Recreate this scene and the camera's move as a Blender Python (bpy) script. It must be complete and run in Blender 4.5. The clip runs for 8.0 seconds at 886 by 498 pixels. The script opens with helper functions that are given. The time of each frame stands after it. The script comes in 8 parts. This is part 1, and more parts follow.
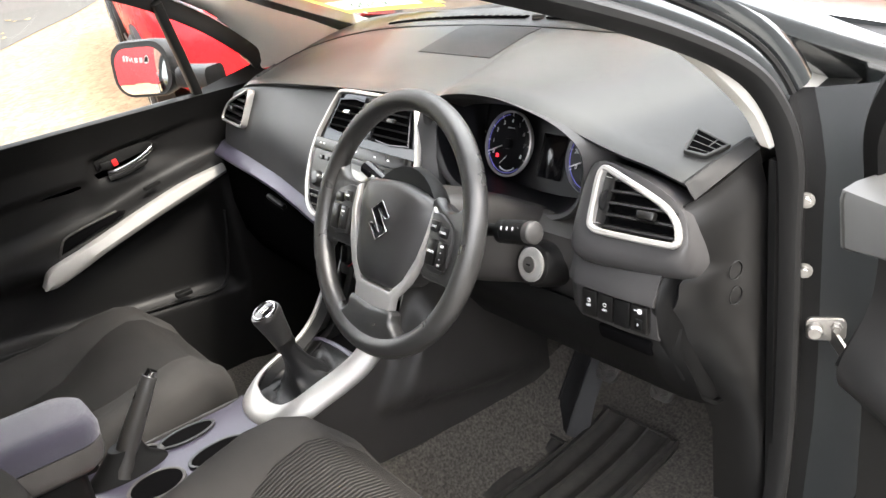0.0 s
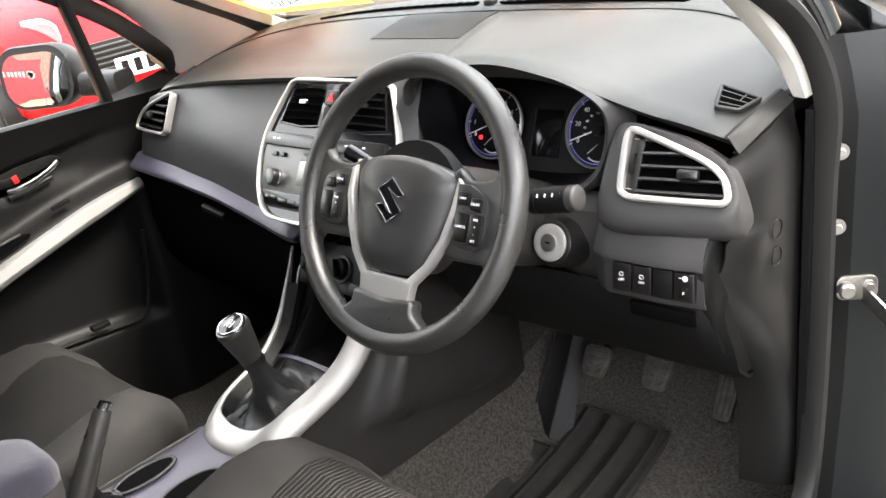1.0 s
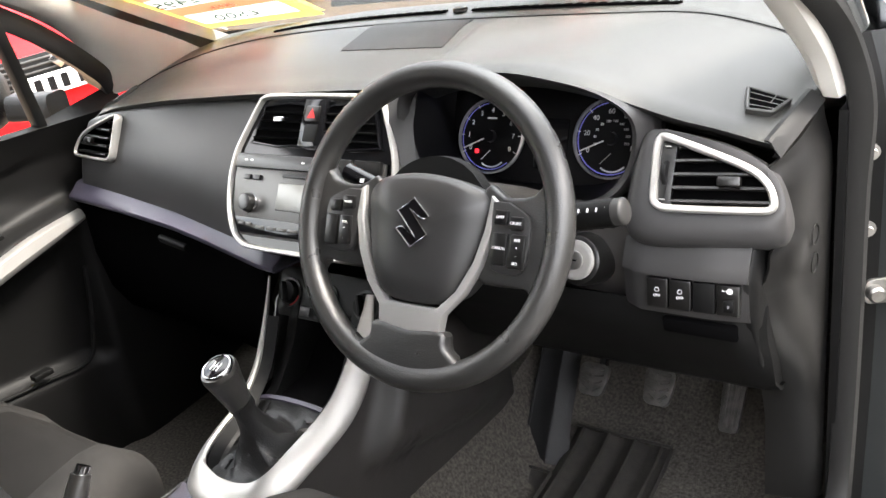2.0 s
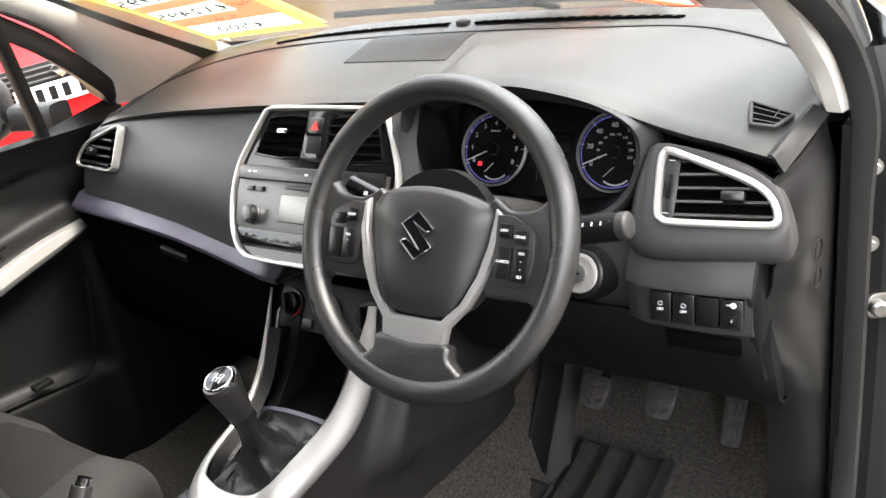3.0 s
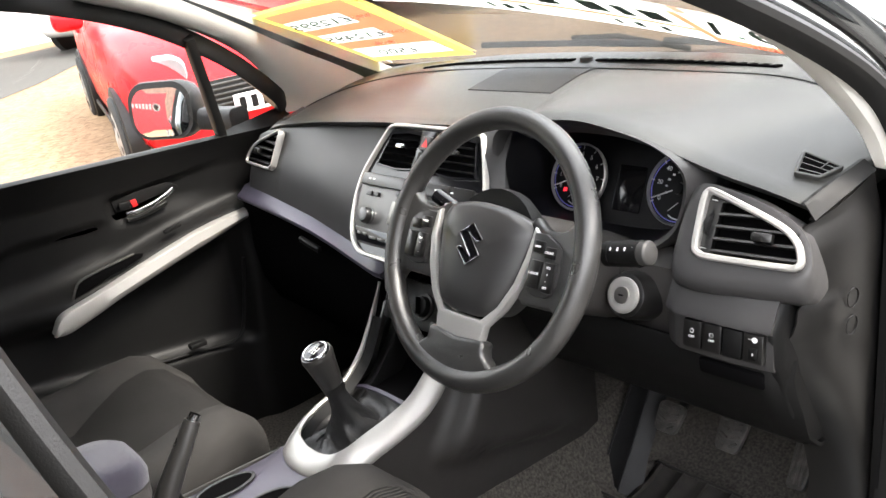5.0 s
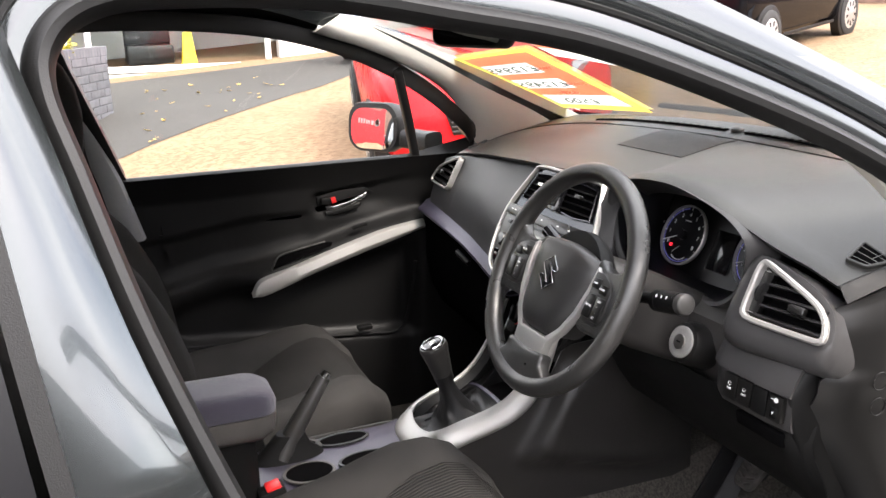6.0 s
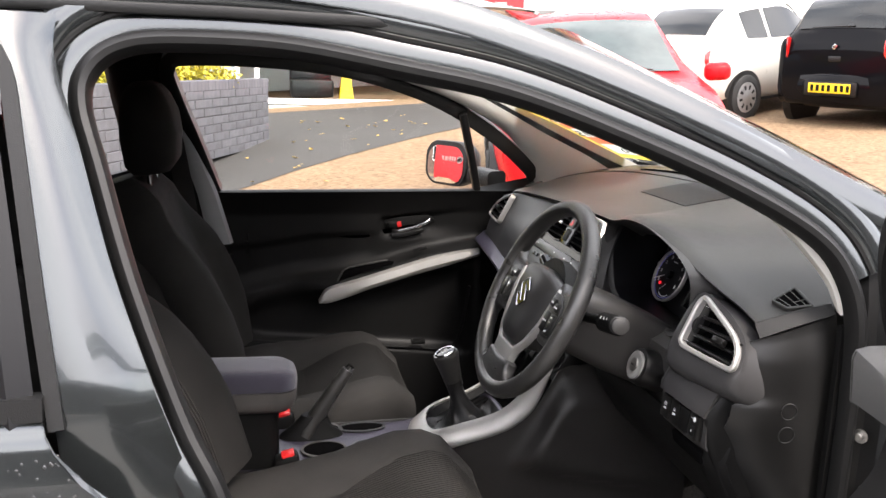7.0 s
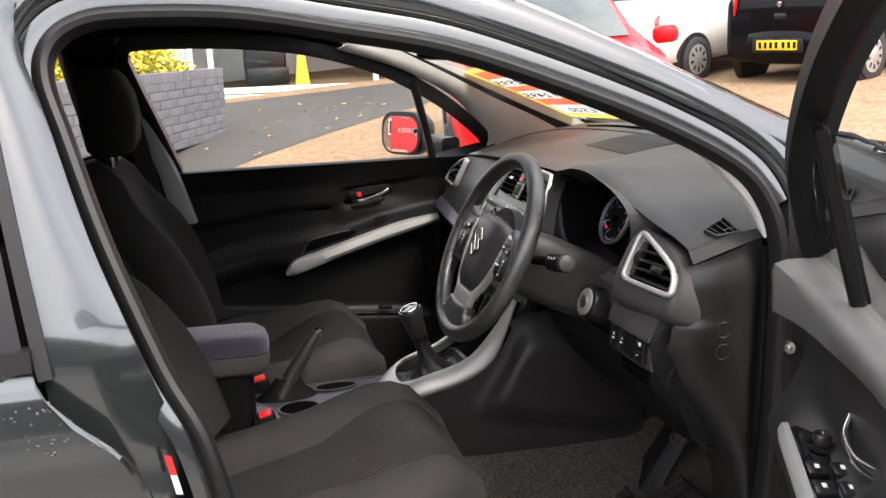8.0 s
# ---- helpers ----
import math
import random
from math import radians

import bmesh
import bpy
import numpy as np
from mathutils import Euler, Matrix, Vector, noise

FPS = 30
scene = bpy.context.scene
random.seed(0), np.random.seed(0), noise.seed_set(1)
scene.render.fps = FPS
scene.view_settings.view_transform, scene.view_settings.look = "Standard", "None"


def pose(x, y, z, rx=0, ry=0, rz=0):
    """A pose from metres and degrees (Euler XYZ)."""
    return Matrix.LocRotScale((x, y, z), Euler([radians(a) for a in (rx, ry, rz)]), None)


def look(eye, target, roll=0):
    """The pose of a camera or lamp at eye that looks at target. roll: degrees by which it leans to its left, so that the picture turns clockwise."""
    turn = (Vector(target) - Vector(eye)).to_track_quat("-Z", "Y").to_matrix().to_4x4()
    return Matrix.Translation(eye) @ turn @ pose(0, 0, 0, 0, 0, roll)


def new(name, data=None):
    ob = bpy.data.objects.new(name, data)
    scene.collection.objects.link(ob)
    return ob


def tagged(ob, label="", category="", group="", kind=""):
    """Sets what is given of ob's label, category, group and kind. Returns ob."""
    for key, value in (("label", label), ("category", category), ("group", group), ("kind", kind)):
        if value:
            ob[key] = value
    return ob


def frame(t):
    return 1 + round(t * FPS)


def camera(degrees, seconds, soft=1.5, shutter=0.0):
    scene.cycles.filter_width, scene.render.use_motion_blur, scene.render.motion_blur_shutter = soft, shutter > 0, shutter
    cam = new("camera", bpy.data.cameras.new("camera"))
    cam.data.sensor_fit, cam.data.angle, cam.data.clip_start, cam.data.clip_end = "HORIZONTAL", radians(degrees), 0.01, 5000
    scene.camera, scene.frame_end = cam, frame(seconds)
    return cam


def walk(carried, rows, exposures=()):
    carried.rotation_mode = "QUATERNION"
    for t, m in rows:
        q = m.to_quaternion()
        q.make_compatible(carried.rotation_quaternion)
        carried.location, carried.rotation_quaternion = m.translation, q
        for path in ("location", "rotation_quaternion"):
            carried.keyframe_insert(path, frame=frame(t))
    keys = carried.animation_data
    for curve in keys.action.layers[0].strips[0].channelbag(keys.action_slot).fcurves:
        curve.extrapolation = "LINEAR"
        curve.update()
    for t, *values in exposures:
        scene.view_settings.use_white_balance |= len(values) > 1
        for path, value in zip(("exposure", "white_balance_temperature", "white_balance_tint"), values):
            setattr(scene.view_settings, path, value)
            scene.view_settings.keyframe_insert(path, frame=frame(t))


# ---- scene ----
cam = camera(55.1, 8.0, shutter=0.0)
PATH = [
    (0, (1.254, -0.764, 1.37), (-0.252, 0.285, 0.576), -8.8),
    (0.5, (1.231, -0.83, 1.357), (-0.24, 0.305, 0.617), -8.8),
    (1, (1.048, -0.867, 1.286), (-0.252, 0.451, 0.528), -8.4),
    (1.5, (0.921, -0.902, 1.279), (-0.248, 0.525, 0.507), -8.5),
    (2, (0.884, -0.889, 1.282), (-0.246, 0.578, 0.526), -8.6),
    (3.5, (0.879, -0.897, 1.286), (-0.252, 0.585, 0.563), -8.1),
    (4, (0.902, -0.907, 1.29), (-0.234, 0.575, 0.572), -7.1),
    (4.5, (0.961, -0.91, 1.304), (-0.268, 0.508, 0.612), -7.1),
    (5, (1.1, -0.884, 1.299), (-0.375, 0.31, 0.667), -6.7),
    (5.2, (1.164, -0.872, 1.313), (-0.395, 0.221, 0.701), -5.8),
    (6.3, (1.496, -0.789, 1.336), (-0.342, -0.168, 0.85), 0.4),
    (6.5, (1.565, -0.745, 1.335), (-0.304, -0.2, 0.877), 1.6),
    (7, (1.689, -0.665, 1.343), (-0.219, -0.239, 0.919), 1.5),
    (7.5, (1.748, -0.647, 1.325), (-0.16, -0.227, 0.899), 0.1),
    (8, (1.786, -0.665, 1.315), (-0.094, -0.17, 0.848), -1.8),
]
EXPOSURE = [(0, 3.02, 6600, 10), (1, 3.0, 6600, 10), (2, 2.98, 6600, 10), (4, 2.98, 6600, 10), (5, 2.84, 6600, 10), (6.3, 2.24, 6600, 14), (7, 1.97, 6600, 14), (8, 1.85, 6600, 14)]
walk(cam, [(t, look(eye, target, roll)) for t, eye, target, roll in PATH], EXPOSURE)

# world, sun
SUN_ELEVATION, SUN_AZIMUTH = radians(52), radians(66)  # azimuth clockwise from +y
world = bpy.data.worlds.new("sky")
scene.world = world
world.use_nodes = True
wn = world.node_tree.nodes
sky = wn.new("ShaderNodeTexSky")
sky.sky_type, sky.sun_disc = "NISHITA", False
sky.sun_elevation, sky.sun_rotation = SUN_ELEVATION, SUN_AZIMUTH
sky.air_density, sky.dust_density, sky.ozone_density = 1.0, 4.0, 1.0
soft_cloud = wn.new("ShaderNodeTexNoise")
soft_cloud.inputs["Scale"].default_value, soft_cloud.inputs["Detail"].default_value = 2.6, 8.0
ramp = wn.new("ShaderNodeValToRGB")
ramp.color_ramp.elements[0].position, ramp.color_ramp.elements[1].position = 0.30, 0.55
cloud_mix = wn.new("ShaderNodeMixRGB")
cloud_mix.inputs[2].default_value = (9.5, 9.5, 9.7, 1)
wl = world.node_tree.links
wl.new(soft_cloud.outputs["Fac"], ramp.inputs["Fac"])
wl.new(ramp.outputs["Color"], cloud_mix.inputs["Fac"])
wl.new(sky.outputs["Color"], cloud_mix.inputs[1])
wl.new(cloud_mix.outputs["Color"], wn["Background"].inputs["Color"])
wn["Background"].inputs["Strength"].default_value = 0.15
sun = new("sun", bpy.data.lights.new("sun", "SUN"))
sun.data.energy, sun.data.angle, sun.data.color = 1.3, radians(14.0), (1.0, 0.95, 0.87)
sun_from = Vector((math.sin(SUN_AZIMUTH) * math.cos(SUN_ELEVATION), math.cos(SUN_AZIMUTH) * math.cos(SUN_ELEVATION), math.sin(SUN_ELEVATION)))
sun.matrix_world = look(sun_from * 30, (0, 0, 0))


# materials
def material(name, color, rough=0.5, metal=0.0, vary=0.12, vary_scale=6.0, bump=0.0, bump_scale=400.0, coat=0.0, spec=0.5, color2=None, rough_vary=0.08, stretch=(1, 1, 1), per_piece=0.0, sheen=0.0):
    """A node material: base colour with slow and fine variation, uneven gloss and fine relief."""
    m = bpy.data.materials.new(name)
    m.use_nodes = True
    n, l = m.node_tree.nodes, m.node_tree.links
    b = n["Principled BSDF"]
    co = n.new("ShaderNodeTexCoord")
    mp = n.new("ShaderNodeMapping")
    mp.inputs["Scale"].default_value = stretch
    l.new(co.outputs["Object"], mp.inputs["Vector"])
    slow = n.new("ShaderNodeTexNoise")
    slow.inputs["Scale"].default_value, slow.inputs["Detail"].default_value = vary_scale, 6
    fine = n.new("ShaderNodeTexNoise")
    fine.inputs["Scale"].default_value, fine.inputs["Detail"].default_value = bump_scale, 3
    l.new(mp.outputs["Vector"], slow.inputs["Vector"])
    l.new(mp.outputs["Vector"], fine.inputs["Vector"])
    mix = n.new("ShaderNodeMixRGB")
    c2 = color2 or tuple(c * (1 - 2 * vary) for c in color)
    mix.inputs[1].default_value, mix.inputs[2].default_value = (*color, 1), (*c2, 1)
    rp = n.new("ShaderNodeValToRGB")
    rp.color_ramp.elements[0].position, rp.color_ramp.elements[1].position = 0.35, 0.68
    l.new(slow.outputs["Fac"], rp.inputs["Fac"])
    l.new(rp.outputs["Color"], mix.inputs["Fac"])
    last = mix.outputs["Color"]
    if per_piece:
        info = n.new("ShaderNodeObjectInfo")
        hsv = n.new("ShaderNodeHueSaturation")
        mr = n.new("ShaderNodeMapRange")
        mr.inputs["To Min"].default_value, mr.inputs["To Max"].default_value = 1 - per_piece, 1 + per_piece
        l.new(info.outputs["Random"], mr.inputs["Value"])
        l.new(mr.outputs["Result"], hsv.inputs["Value"])
        l.new(last, hsv.inputs["Color"])
        last = hsv.outputs["Color"]
    l.new(last, b.inputs["Base Color"])
    rr = n.new("ShaderNodeMapRange")
    rr.inputs["To Min"].default_value, rr.inputs["To Max"].default_value = max(0.02, rough - rough_vary), min(1, rough + rough_vary)
    l.new(slow.outputs["Fac"], rr.inputs["Value"])
    l.new(rr.outputs["Result"], b.inputs["Roughness"])
    b.inputs["Metallic"].default_value = metal
    b.inputs["Coat Weight"].default_value = coat
    b.inputs["Coat Roughness"].default_value = 0.04
    b.inputs["Specular IOR Level"].default_value = spec
    if sheen:
        b.inputs["Sheen Weight"].default_value = sheen
        b.inputs["Sheen Roughness"].default_value = 0.5
    if bump:
        bp = n.new("ShaderNodeBump")
        bp.inputs["Strength"].default_value, bp.inputs["Distance"].default_value = bump, 0.001
        l.new(fine.outputs["Fac"], bp.inputs["Height"])
        l.new(bp.outputs["Normal"], b.inputs["Normal"])
    return m


def glass(name, tint=(1, 1, 1), gloss=1.0):
    """A thin pane: clear, with a mirror gloss that grows at glancing angles."""
    m = bpy.data.materials.new(name)
    m.use_nodes = True
    n, l = m.node_tree.nodes, m.node_tree.links
    n.remove(n["Principled BSDF"])
    tr, gl, mx, fr, mul = n.new("ShaderNodeBsdfTransparent"), n.new("ShaderNodeBsdfGlossy"), n.new("ShaderNodeMixShader"), n.new("ShaderNodeFresnel"), n.new("ShaderNodeMath")
    tr.inputs["Color"].default_value = (*tint, 1)
    gl.inputs["Roughness"].default_value = 0.02
    fr.inputs["IOR"].default_value = 1.45
    mul.operation = "MULTIPLY"
    mul.inputs[1].default_value = gloss
    l.new(fr.outputs["Fac"], mul.inputs[0])
    l.new(mul.outputs["Value"], mx.inputs["Fac"])
    l.new(tr.outputs["BSDF"], mx.inputs[1])
    l.new(gl.outputs["BSDF"], mx.inputs[2])
    l.new(mx.outputs["Shader"], n["Material Output"].inputs["Surface"])
    return m


def glow(name, color, strength):
    m = material(name, color, 0.4)
    b = m.node_tree.nodes["Principled BSDF"]
    b.inputs["Emission Color"].default_value, b.inputs["Emission Strength"].default_value = (*color, 1), strength
    return m


def film(name, color):
    """Thin printed card that lets daylight through."""
    m = material(name, color, 0.5, vary=0.03)
    n, l = m.node_tree.nodes, m.node_tree.links
    tl, mx = n.new("ShaderNodeBsdfTranslucent"), n.new("ShaderNodeMixShader")
    tl.inputs["Color"].default_value = (*color, 1)
    mx.inputs["Fac"].default_value = 0.75
    l.new(n["Principled BSDF"].outputs["BSDF"], mx.inputs[1])
    l.new(tl.outputs["BSDF"], mx.inputs[2])
    l.new(mx.outputs["Shader"], n["Material Output"].inputs["Surface"])
    return m


def ribbed(name, color, pitch, axis="Y"):
    """Knitted seat cloth with fine raised ribs."""
    m = material(name, color, 0.85, vary=0.15, vary_scale=9, bump=0.5, bump_scale=1500, spec=0.15)
    n, l = m.node_tree.nodes, m.node_tree.links
    wave = n.new("ShaderNodeTexWave")
    wave.bands_direction = axis
    wave.inputs["Scale"].default_value, wave.inputs["Distortion"].default_value = 0.314 / pitch, 0.3
    l.new(n["Texture Coordinate"].outputs["Object"], wave.inputs["Vector"])
    b2 = n.new("ShaderNodeBump")
    b2.inputs["Strength"].default_value, b2.inputs["Distance"].default_value = 1.0, 0.003
    l.new(wave.outputs["Fac"], b2.inputs["Height"])
    l.new(n["Bump"].outputs["Normal"], b2.inputs["Normal"])
    l.new(b2.outputs["Normal"], n["Principled BSDF"].inputs["Normal"])
    mul = n.new("ShaderNodeMixRGB")
    mul.blend_type = "MULTIPLY"
    mul.inputs["Fac"].default_value = 0.85
    was = n["Principled BSDF"].inputs["Base Color"].links[0].from_socket
    l.new(was, mul.inputs[1])
    l.new(wave.outputs["Color"], mul.inputs[2])
    l.new(mul.outputs["Color"], n["Principled BSDF"].inputs["Base Color"])
    return m


def ground_mix(name, a, b, a2, b2, scale, bump, rough=0.9):
    """Loose or rolled stone: chips of two tones over slow stains."""
    m = material(name, a, rough, color2=b, vary_scale=0.8, bump=bump, bump_scale=scale, spec=0.25)
    n, l = m.node_tree.nodes, m.node_tree.links
    vor = n.new("ShaderNodeTexVoronoi")
    vor.inputs["Scale"].default_value = scale
    l.new(n["Texture Coordinate"].outputs["Object"], vor.inputs["Vector"])
    mx, mx2 = n.new("ShaderNodeMixRGB"), n.new("ShaderNodeMixRGB")
    mx.inputs[1].default_value, mx.inputs[2].default_value = (*a2, 1), (*b2, 1)
    l.new(vor.outputs["Color"], mx.inputs["Fac"])
    mx2.inputs["Fac"].default_value = 0.5
    l.new(n["Principled BSDF"].inputs["Base Color"].links[0].from_socket, mx2.inputs[1])
    l.new(mx.outputs["Color"], mx2.inputs[2])
    l.new(mx2.outputs["Color"], n["Principled BSDF"].inputs["Base Color"])
    return m


PLASTIC = material("grained black plastic", (0.0055, 0.0053, 0.0051), 0.3, spec=0.6, bump=0.15, bump_scale=900, vary_scale=14)
DARK = material("matt black plastic", (0.0035, 0.0035, 0.0035), 0.54, bump=0.3, bump_scale=900, spec=0.18)
DASH = material("soft dashboard skin", (0.027, 0.0268, 0.0245), 0.42, spec=0.5, bump=0.4, bump_scale=1100, vary_scale=5, rough_vary=0.06)
FASCIA = material("satin fascia", (0.04, 0.0388, 0.0388), 0.4, spec=0.28, bump=0.12, bump_scale=1200, rough_vary=0.05)
ACCENT = material("satin plum strip", (0.05, 0.046, 0.066), 0.32, bump=0.2, bump_scale=1200)
PIANO = material("gloss black", (0.006, 0.006, 0.007), 0.1, rough_vary=0.03, spec=0.35)
SILVER = material("satin silver paint", (0.43, 0.42, 0.40), 0.44, 0.6, vary=0.04, bump=0.08, bump_scale=1500)
CHROME = material("chrome", (0.6, 0.6, 0.61), 0.16, 1.0, vary=0.03, rough_vary=0.05)
STEEL = material("zinc plated steel", (0.42, 0.41, 0.39), 0.4, 1.0, vary=0.12, vary_scale=60, bump=0.2)
RIM = material("pored steering wheel skin", (0.024, 0.0234, 0.0225), 0.28, bump=0.55, bump_scale=700, vary_scale=30, rough_vary=0.02, spec=0.7)
COVER = material("airbag cover plastic", (0.028, 0.0273, 0.027), 0.38, spec=0.5, bump=0.12, bump_scale=1200)
CLOTH = material("charcoal seat cloth", (0.031, 0.0295, 0.028), 0.9, bump=0.9, bump_scale=1100, spec=0.15, vary_scale=8)
RIBBED = ribbed("ribbed black seat cloth", (0.039, 0.0362, 0.0335), 0.0078, "X")
PLAINCLOTH = material("plain black seat cloth", (0.02, 0.019, 0.018), 0.95, bump=0.9, bump_scale=1200, spec=0.12, vary_scale=8)
ARMLEATHER = material("grey leatherette", (0.06, 0.056, 0.053), 0.45, bump=0.6, bump_scale=450, vary_scale=20)
GREYWALL = material("weathered grey wall", (0.1, 0.1, 0.1), 0.85, vary=0.15, vary_scale=1.5, bump=0.4, bump_scale=40)
LEATHER = material("soft black leatherette", (0.012, 0.012, 0.0125), 0.42, bump=0.8, bump_scale=350, vary_scale=25)
ARMCLOTH = material("blue grey woven cloth", (0.036, 0.033, 0.048), 0.85, bump=0.9, bump_scale=1300, spec=0.25, sheen=0.3)
CARPET = material("charcoal carpet", (0.038, 0.035, 0.031), 0.95, color2=(0.09, 0.082, 0.072), vary_scale=190, bump=1.0, bump_scale=420, spec=0.1)
RUBBER = material("moulded rubber", (0.010, 0.010, 0.0105), 0.5, spec=0.22, bump=0.4, bump_scale=300, vary_scale=20, rough_vary=0.12)
MATRUBBER = material("dusty floor mat rubber", (0.02, 0.0188, 0.0172), 0.6, spec=0.3, color2=(0.034, 0.031, 0.027), vary_scale=40, bump=0.5, bump_scale=250)
SEAL = material("door seal rubber", (0.006, 0.006, 0.006), 0.46, spec=0.38, bump=0.25, bump_scale=700)
PEDAL = material("worn pedal rubber", (0.035, 0.033, 0.03), 0.6, color2=(0.085, 0.079, 0.072), vary_scale=60, bump=0.6, bump_scale=300)
TRIM = material("grey pillar trim", (0.54, 0.525, 0.485), 0.7, vary=0.05, bump=0.4, bump_scale=900, spec=0.3)
PAINT = material("dark grey metallic paint", (0.066, 0.073, 0.075), 0.16, 0.8, vary=0.03, bump=0.05, bump_scale=2500, coat=1.0)
MATTPAD = material("matt insert skin", (0.008, 0.008, 0.008), 0.55, bump=0.6, bump_scale=900, spec=0.35)
# darker, duller copy of the body paint; the jamb's shade is in the colour
JAMB = material("shaded dark grey body paint", (0.0105, 0.012, 0.0128), 0.42, 0.0, spec=0.28, vary=0.08, vary_scale=12, bump=0.2, bump_scale=1500)
TRIMVANE = material("worn grey vane edge", (0.09, 0.09, 0.088), 0.5)
# base colour raised to carry the bright sheen on the black cap
DOORCAP = material("sheen-lightened door cap skin", (0.075, 0.075, 0.073), 0.44, spec=0.6, bump=0.4, bump_scale=1100, vary_scale=6)
# door panel plastic made lighter and glossier for the daylight on the open door
DOORSKIN_LIT = material("grained door panel, lit copy", (0.016, 0.0156, 0.0152), 0.36, spec=0.6, bump=0.15, bump_scale=900, vary_scale=10)
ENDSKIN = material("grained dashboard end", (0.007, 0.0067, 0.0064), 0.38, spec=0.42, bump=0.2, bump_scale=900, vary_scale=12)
STALKTIP = material("satin grey plastic", (0.035, 0.034, 0.033), 0.4, 0.0, spec=0.3)
DROP = material("water drop", (0.02, 0.021, 0.022), 0.04, 0.0, coat=1.0)
SIDESKIN = material("grained console side", (0.03, 0.028, 0.0265), 0.4, spec=0.5, bump=0.15, bump_scale=900, vary_scale=8)
# shade of holes and recesses put into the colour, with no gloss
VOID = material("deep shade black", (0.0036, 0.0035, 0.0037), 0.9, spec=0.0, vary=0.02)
INK = material("white print", (0.75, 0.75, 0.75), 0.6)
RED = material("red plastic", (0.6, 0.02, 0.02), 0.35)
BEZEL = material("smoked cluster face", (0.004, 0.004, 0.005), 0.3, spec=0.3)
# same door plastic darkened for the dim passenger side
DOORSKIN_SHADED = material("grained door panel, shaded copy", (0.0056, 0.0055, 0.0054), 0.5, spec=0.2, bump=0.15, bump_scale=900, vary_scale=10)
BELTTRIM = material("mid grey pillar trim", (0.27, 0.275, 0.28), 0.65, vary=0.06, bump=0.4, bump_scale=900, spec=0.3)
BLUE_GLOW = glow("blue dial ring light", (0.22, 0.22, 0.75), 0.02)
RED_GLOW = glow("red warning light", (1.0, 0.03, 0.05), 0.25)
SCREEN = material("grey display", (0.2, 0.2, 0.185), 0.25, vary=0.1)
RADIO = material("grey radio front", (0.085, 0.083, 0.08), 0.36, 0.5)
PANE = glass("clear window glass", (0.93, 0.96, 0.95), 0.8)
PRIVACY = glass("tinted window glass", (0.25, 0.27, 0.27))
MIRROR = material("mirror glass", (0.9, 0.9, 0.9), 0.02, 1.0, vary=0.01, rough_vary=0.0)
YELLOW = film("yellow printed film", (0.88, 0.78, 0.3))
REDFILM = film("red printed film", (0.8, 0.38, 0.27))
WHITEFILM = film("white printed film", (0.8, 0.8, 0.78))
GREENINK = material("green marker ink", (0.03, 0.1, 0.05), 0.5)
PALEYARD = ground_mix("pale worn asphalt", (0.17, 0.165, 0.155), (0.23, 0.22, 0.205), (0.12, 0.115, 0.11), (0.3, 0.29, 0.27), 120, 0.8)
ASPHALT = ground_mix("worn asphalt", (0.04, 0.036, 0.033), (0.058, 0.053, 0.048), (0.03, 0.03, 0.03), (0.1, 0.097, 0.09), 120, 0.8)
GRAVEL = ground_mix("tan gravel", (0.22, 0.14, 0.078), (0.15, 0.095, 0.05), (0.07, 0.042, 0.024), (0.34, 0.24, 0.15), 30, 1.0)
BRICK = material("grey painted brick", (0.125, 0.125, 0.137), 0.75, vary=0.14, vary_scale=9, bump=0.8, bump_scale=140, per_piece=0.12)
MORTAR = material("grey painted mortar", (0.108, 0.108, 0.117), 0.85, bump=0.8, bump_scale=160)
LEAF = material("golden privet leaf", (0.55, 0.45, 0.03), 0.5, color2=(0.32, 0.32, 0.025), vary_scale=30)
TWIG = material("dark twig", (0.06, 0.045, 0.03), 0.8, bump=0.5, bump_scale=100)
FALLEN = material("fallen yellow leaf", (0.5, 0.34, 0.06), 0.6, color2=(0.3, 0.16, 0.04), vary_scale=40)
REDPAINT = material("bright red car paint", (0.5, 0.012, 0.016), 0.28, 0.0, vary=0.03, spec=0.12)
WHITEPAINT = material("white car paint", (0.62, 0.61, 0.57), 0.3, vary=0.02, coat=0.4)
BLACKPAINT = material("black car paint", (0.004, 0.004, 0.005), 0.1, vary=0.03, spec=0.1)
TYRE = material("tyre rubber", (0.02, 0.02, 0.02), 0.8, bump=0.5, bump_scale=120)
HUB = material("silver wheel trim", (0.55, 0.55, 0.55), 0.35, 0.7)
LAMPRED = material("red tail lamp", (0.5, 0.01, 0.01), 0.12, coat=1.0)
LAMPCLEAR = material("clear headlamp", (0.6, 0.62, 0.64), 0.1, 0.6)
PLATEYELLOW = material("yellow number plate", (0.85, 0.6, 0.02), 0.4)
PLATEWHITE = material("white number plate", (0.8, 0.8, 0.78), 0.4)
RENDER = material("white painted wall", (0.72, 0.72, 0.7), 0.8, vary=0.06, vary_scale=1.5, bump=0.3, bump_scale=60)
SHOPFRAME = material("white window frame", (0.75, 0.75, 0.74), 0.4, vary=0.03)
BLUEPANEL = material("pale blue cladding", (0.3, 0.38, 0.45), 0.5, vary=0.05)
SHOPFLOOR = material("showroom floor", (0.35, 0.33, 0.3), 0.3)
STONE = material("pale kerb stone", (0.5, 0.47, 0.4), 0.8, bump=0.6, bump_scale=80)
BOARDRED = material("red notice board", (0.5, 0.02, 0.025), 0.5)
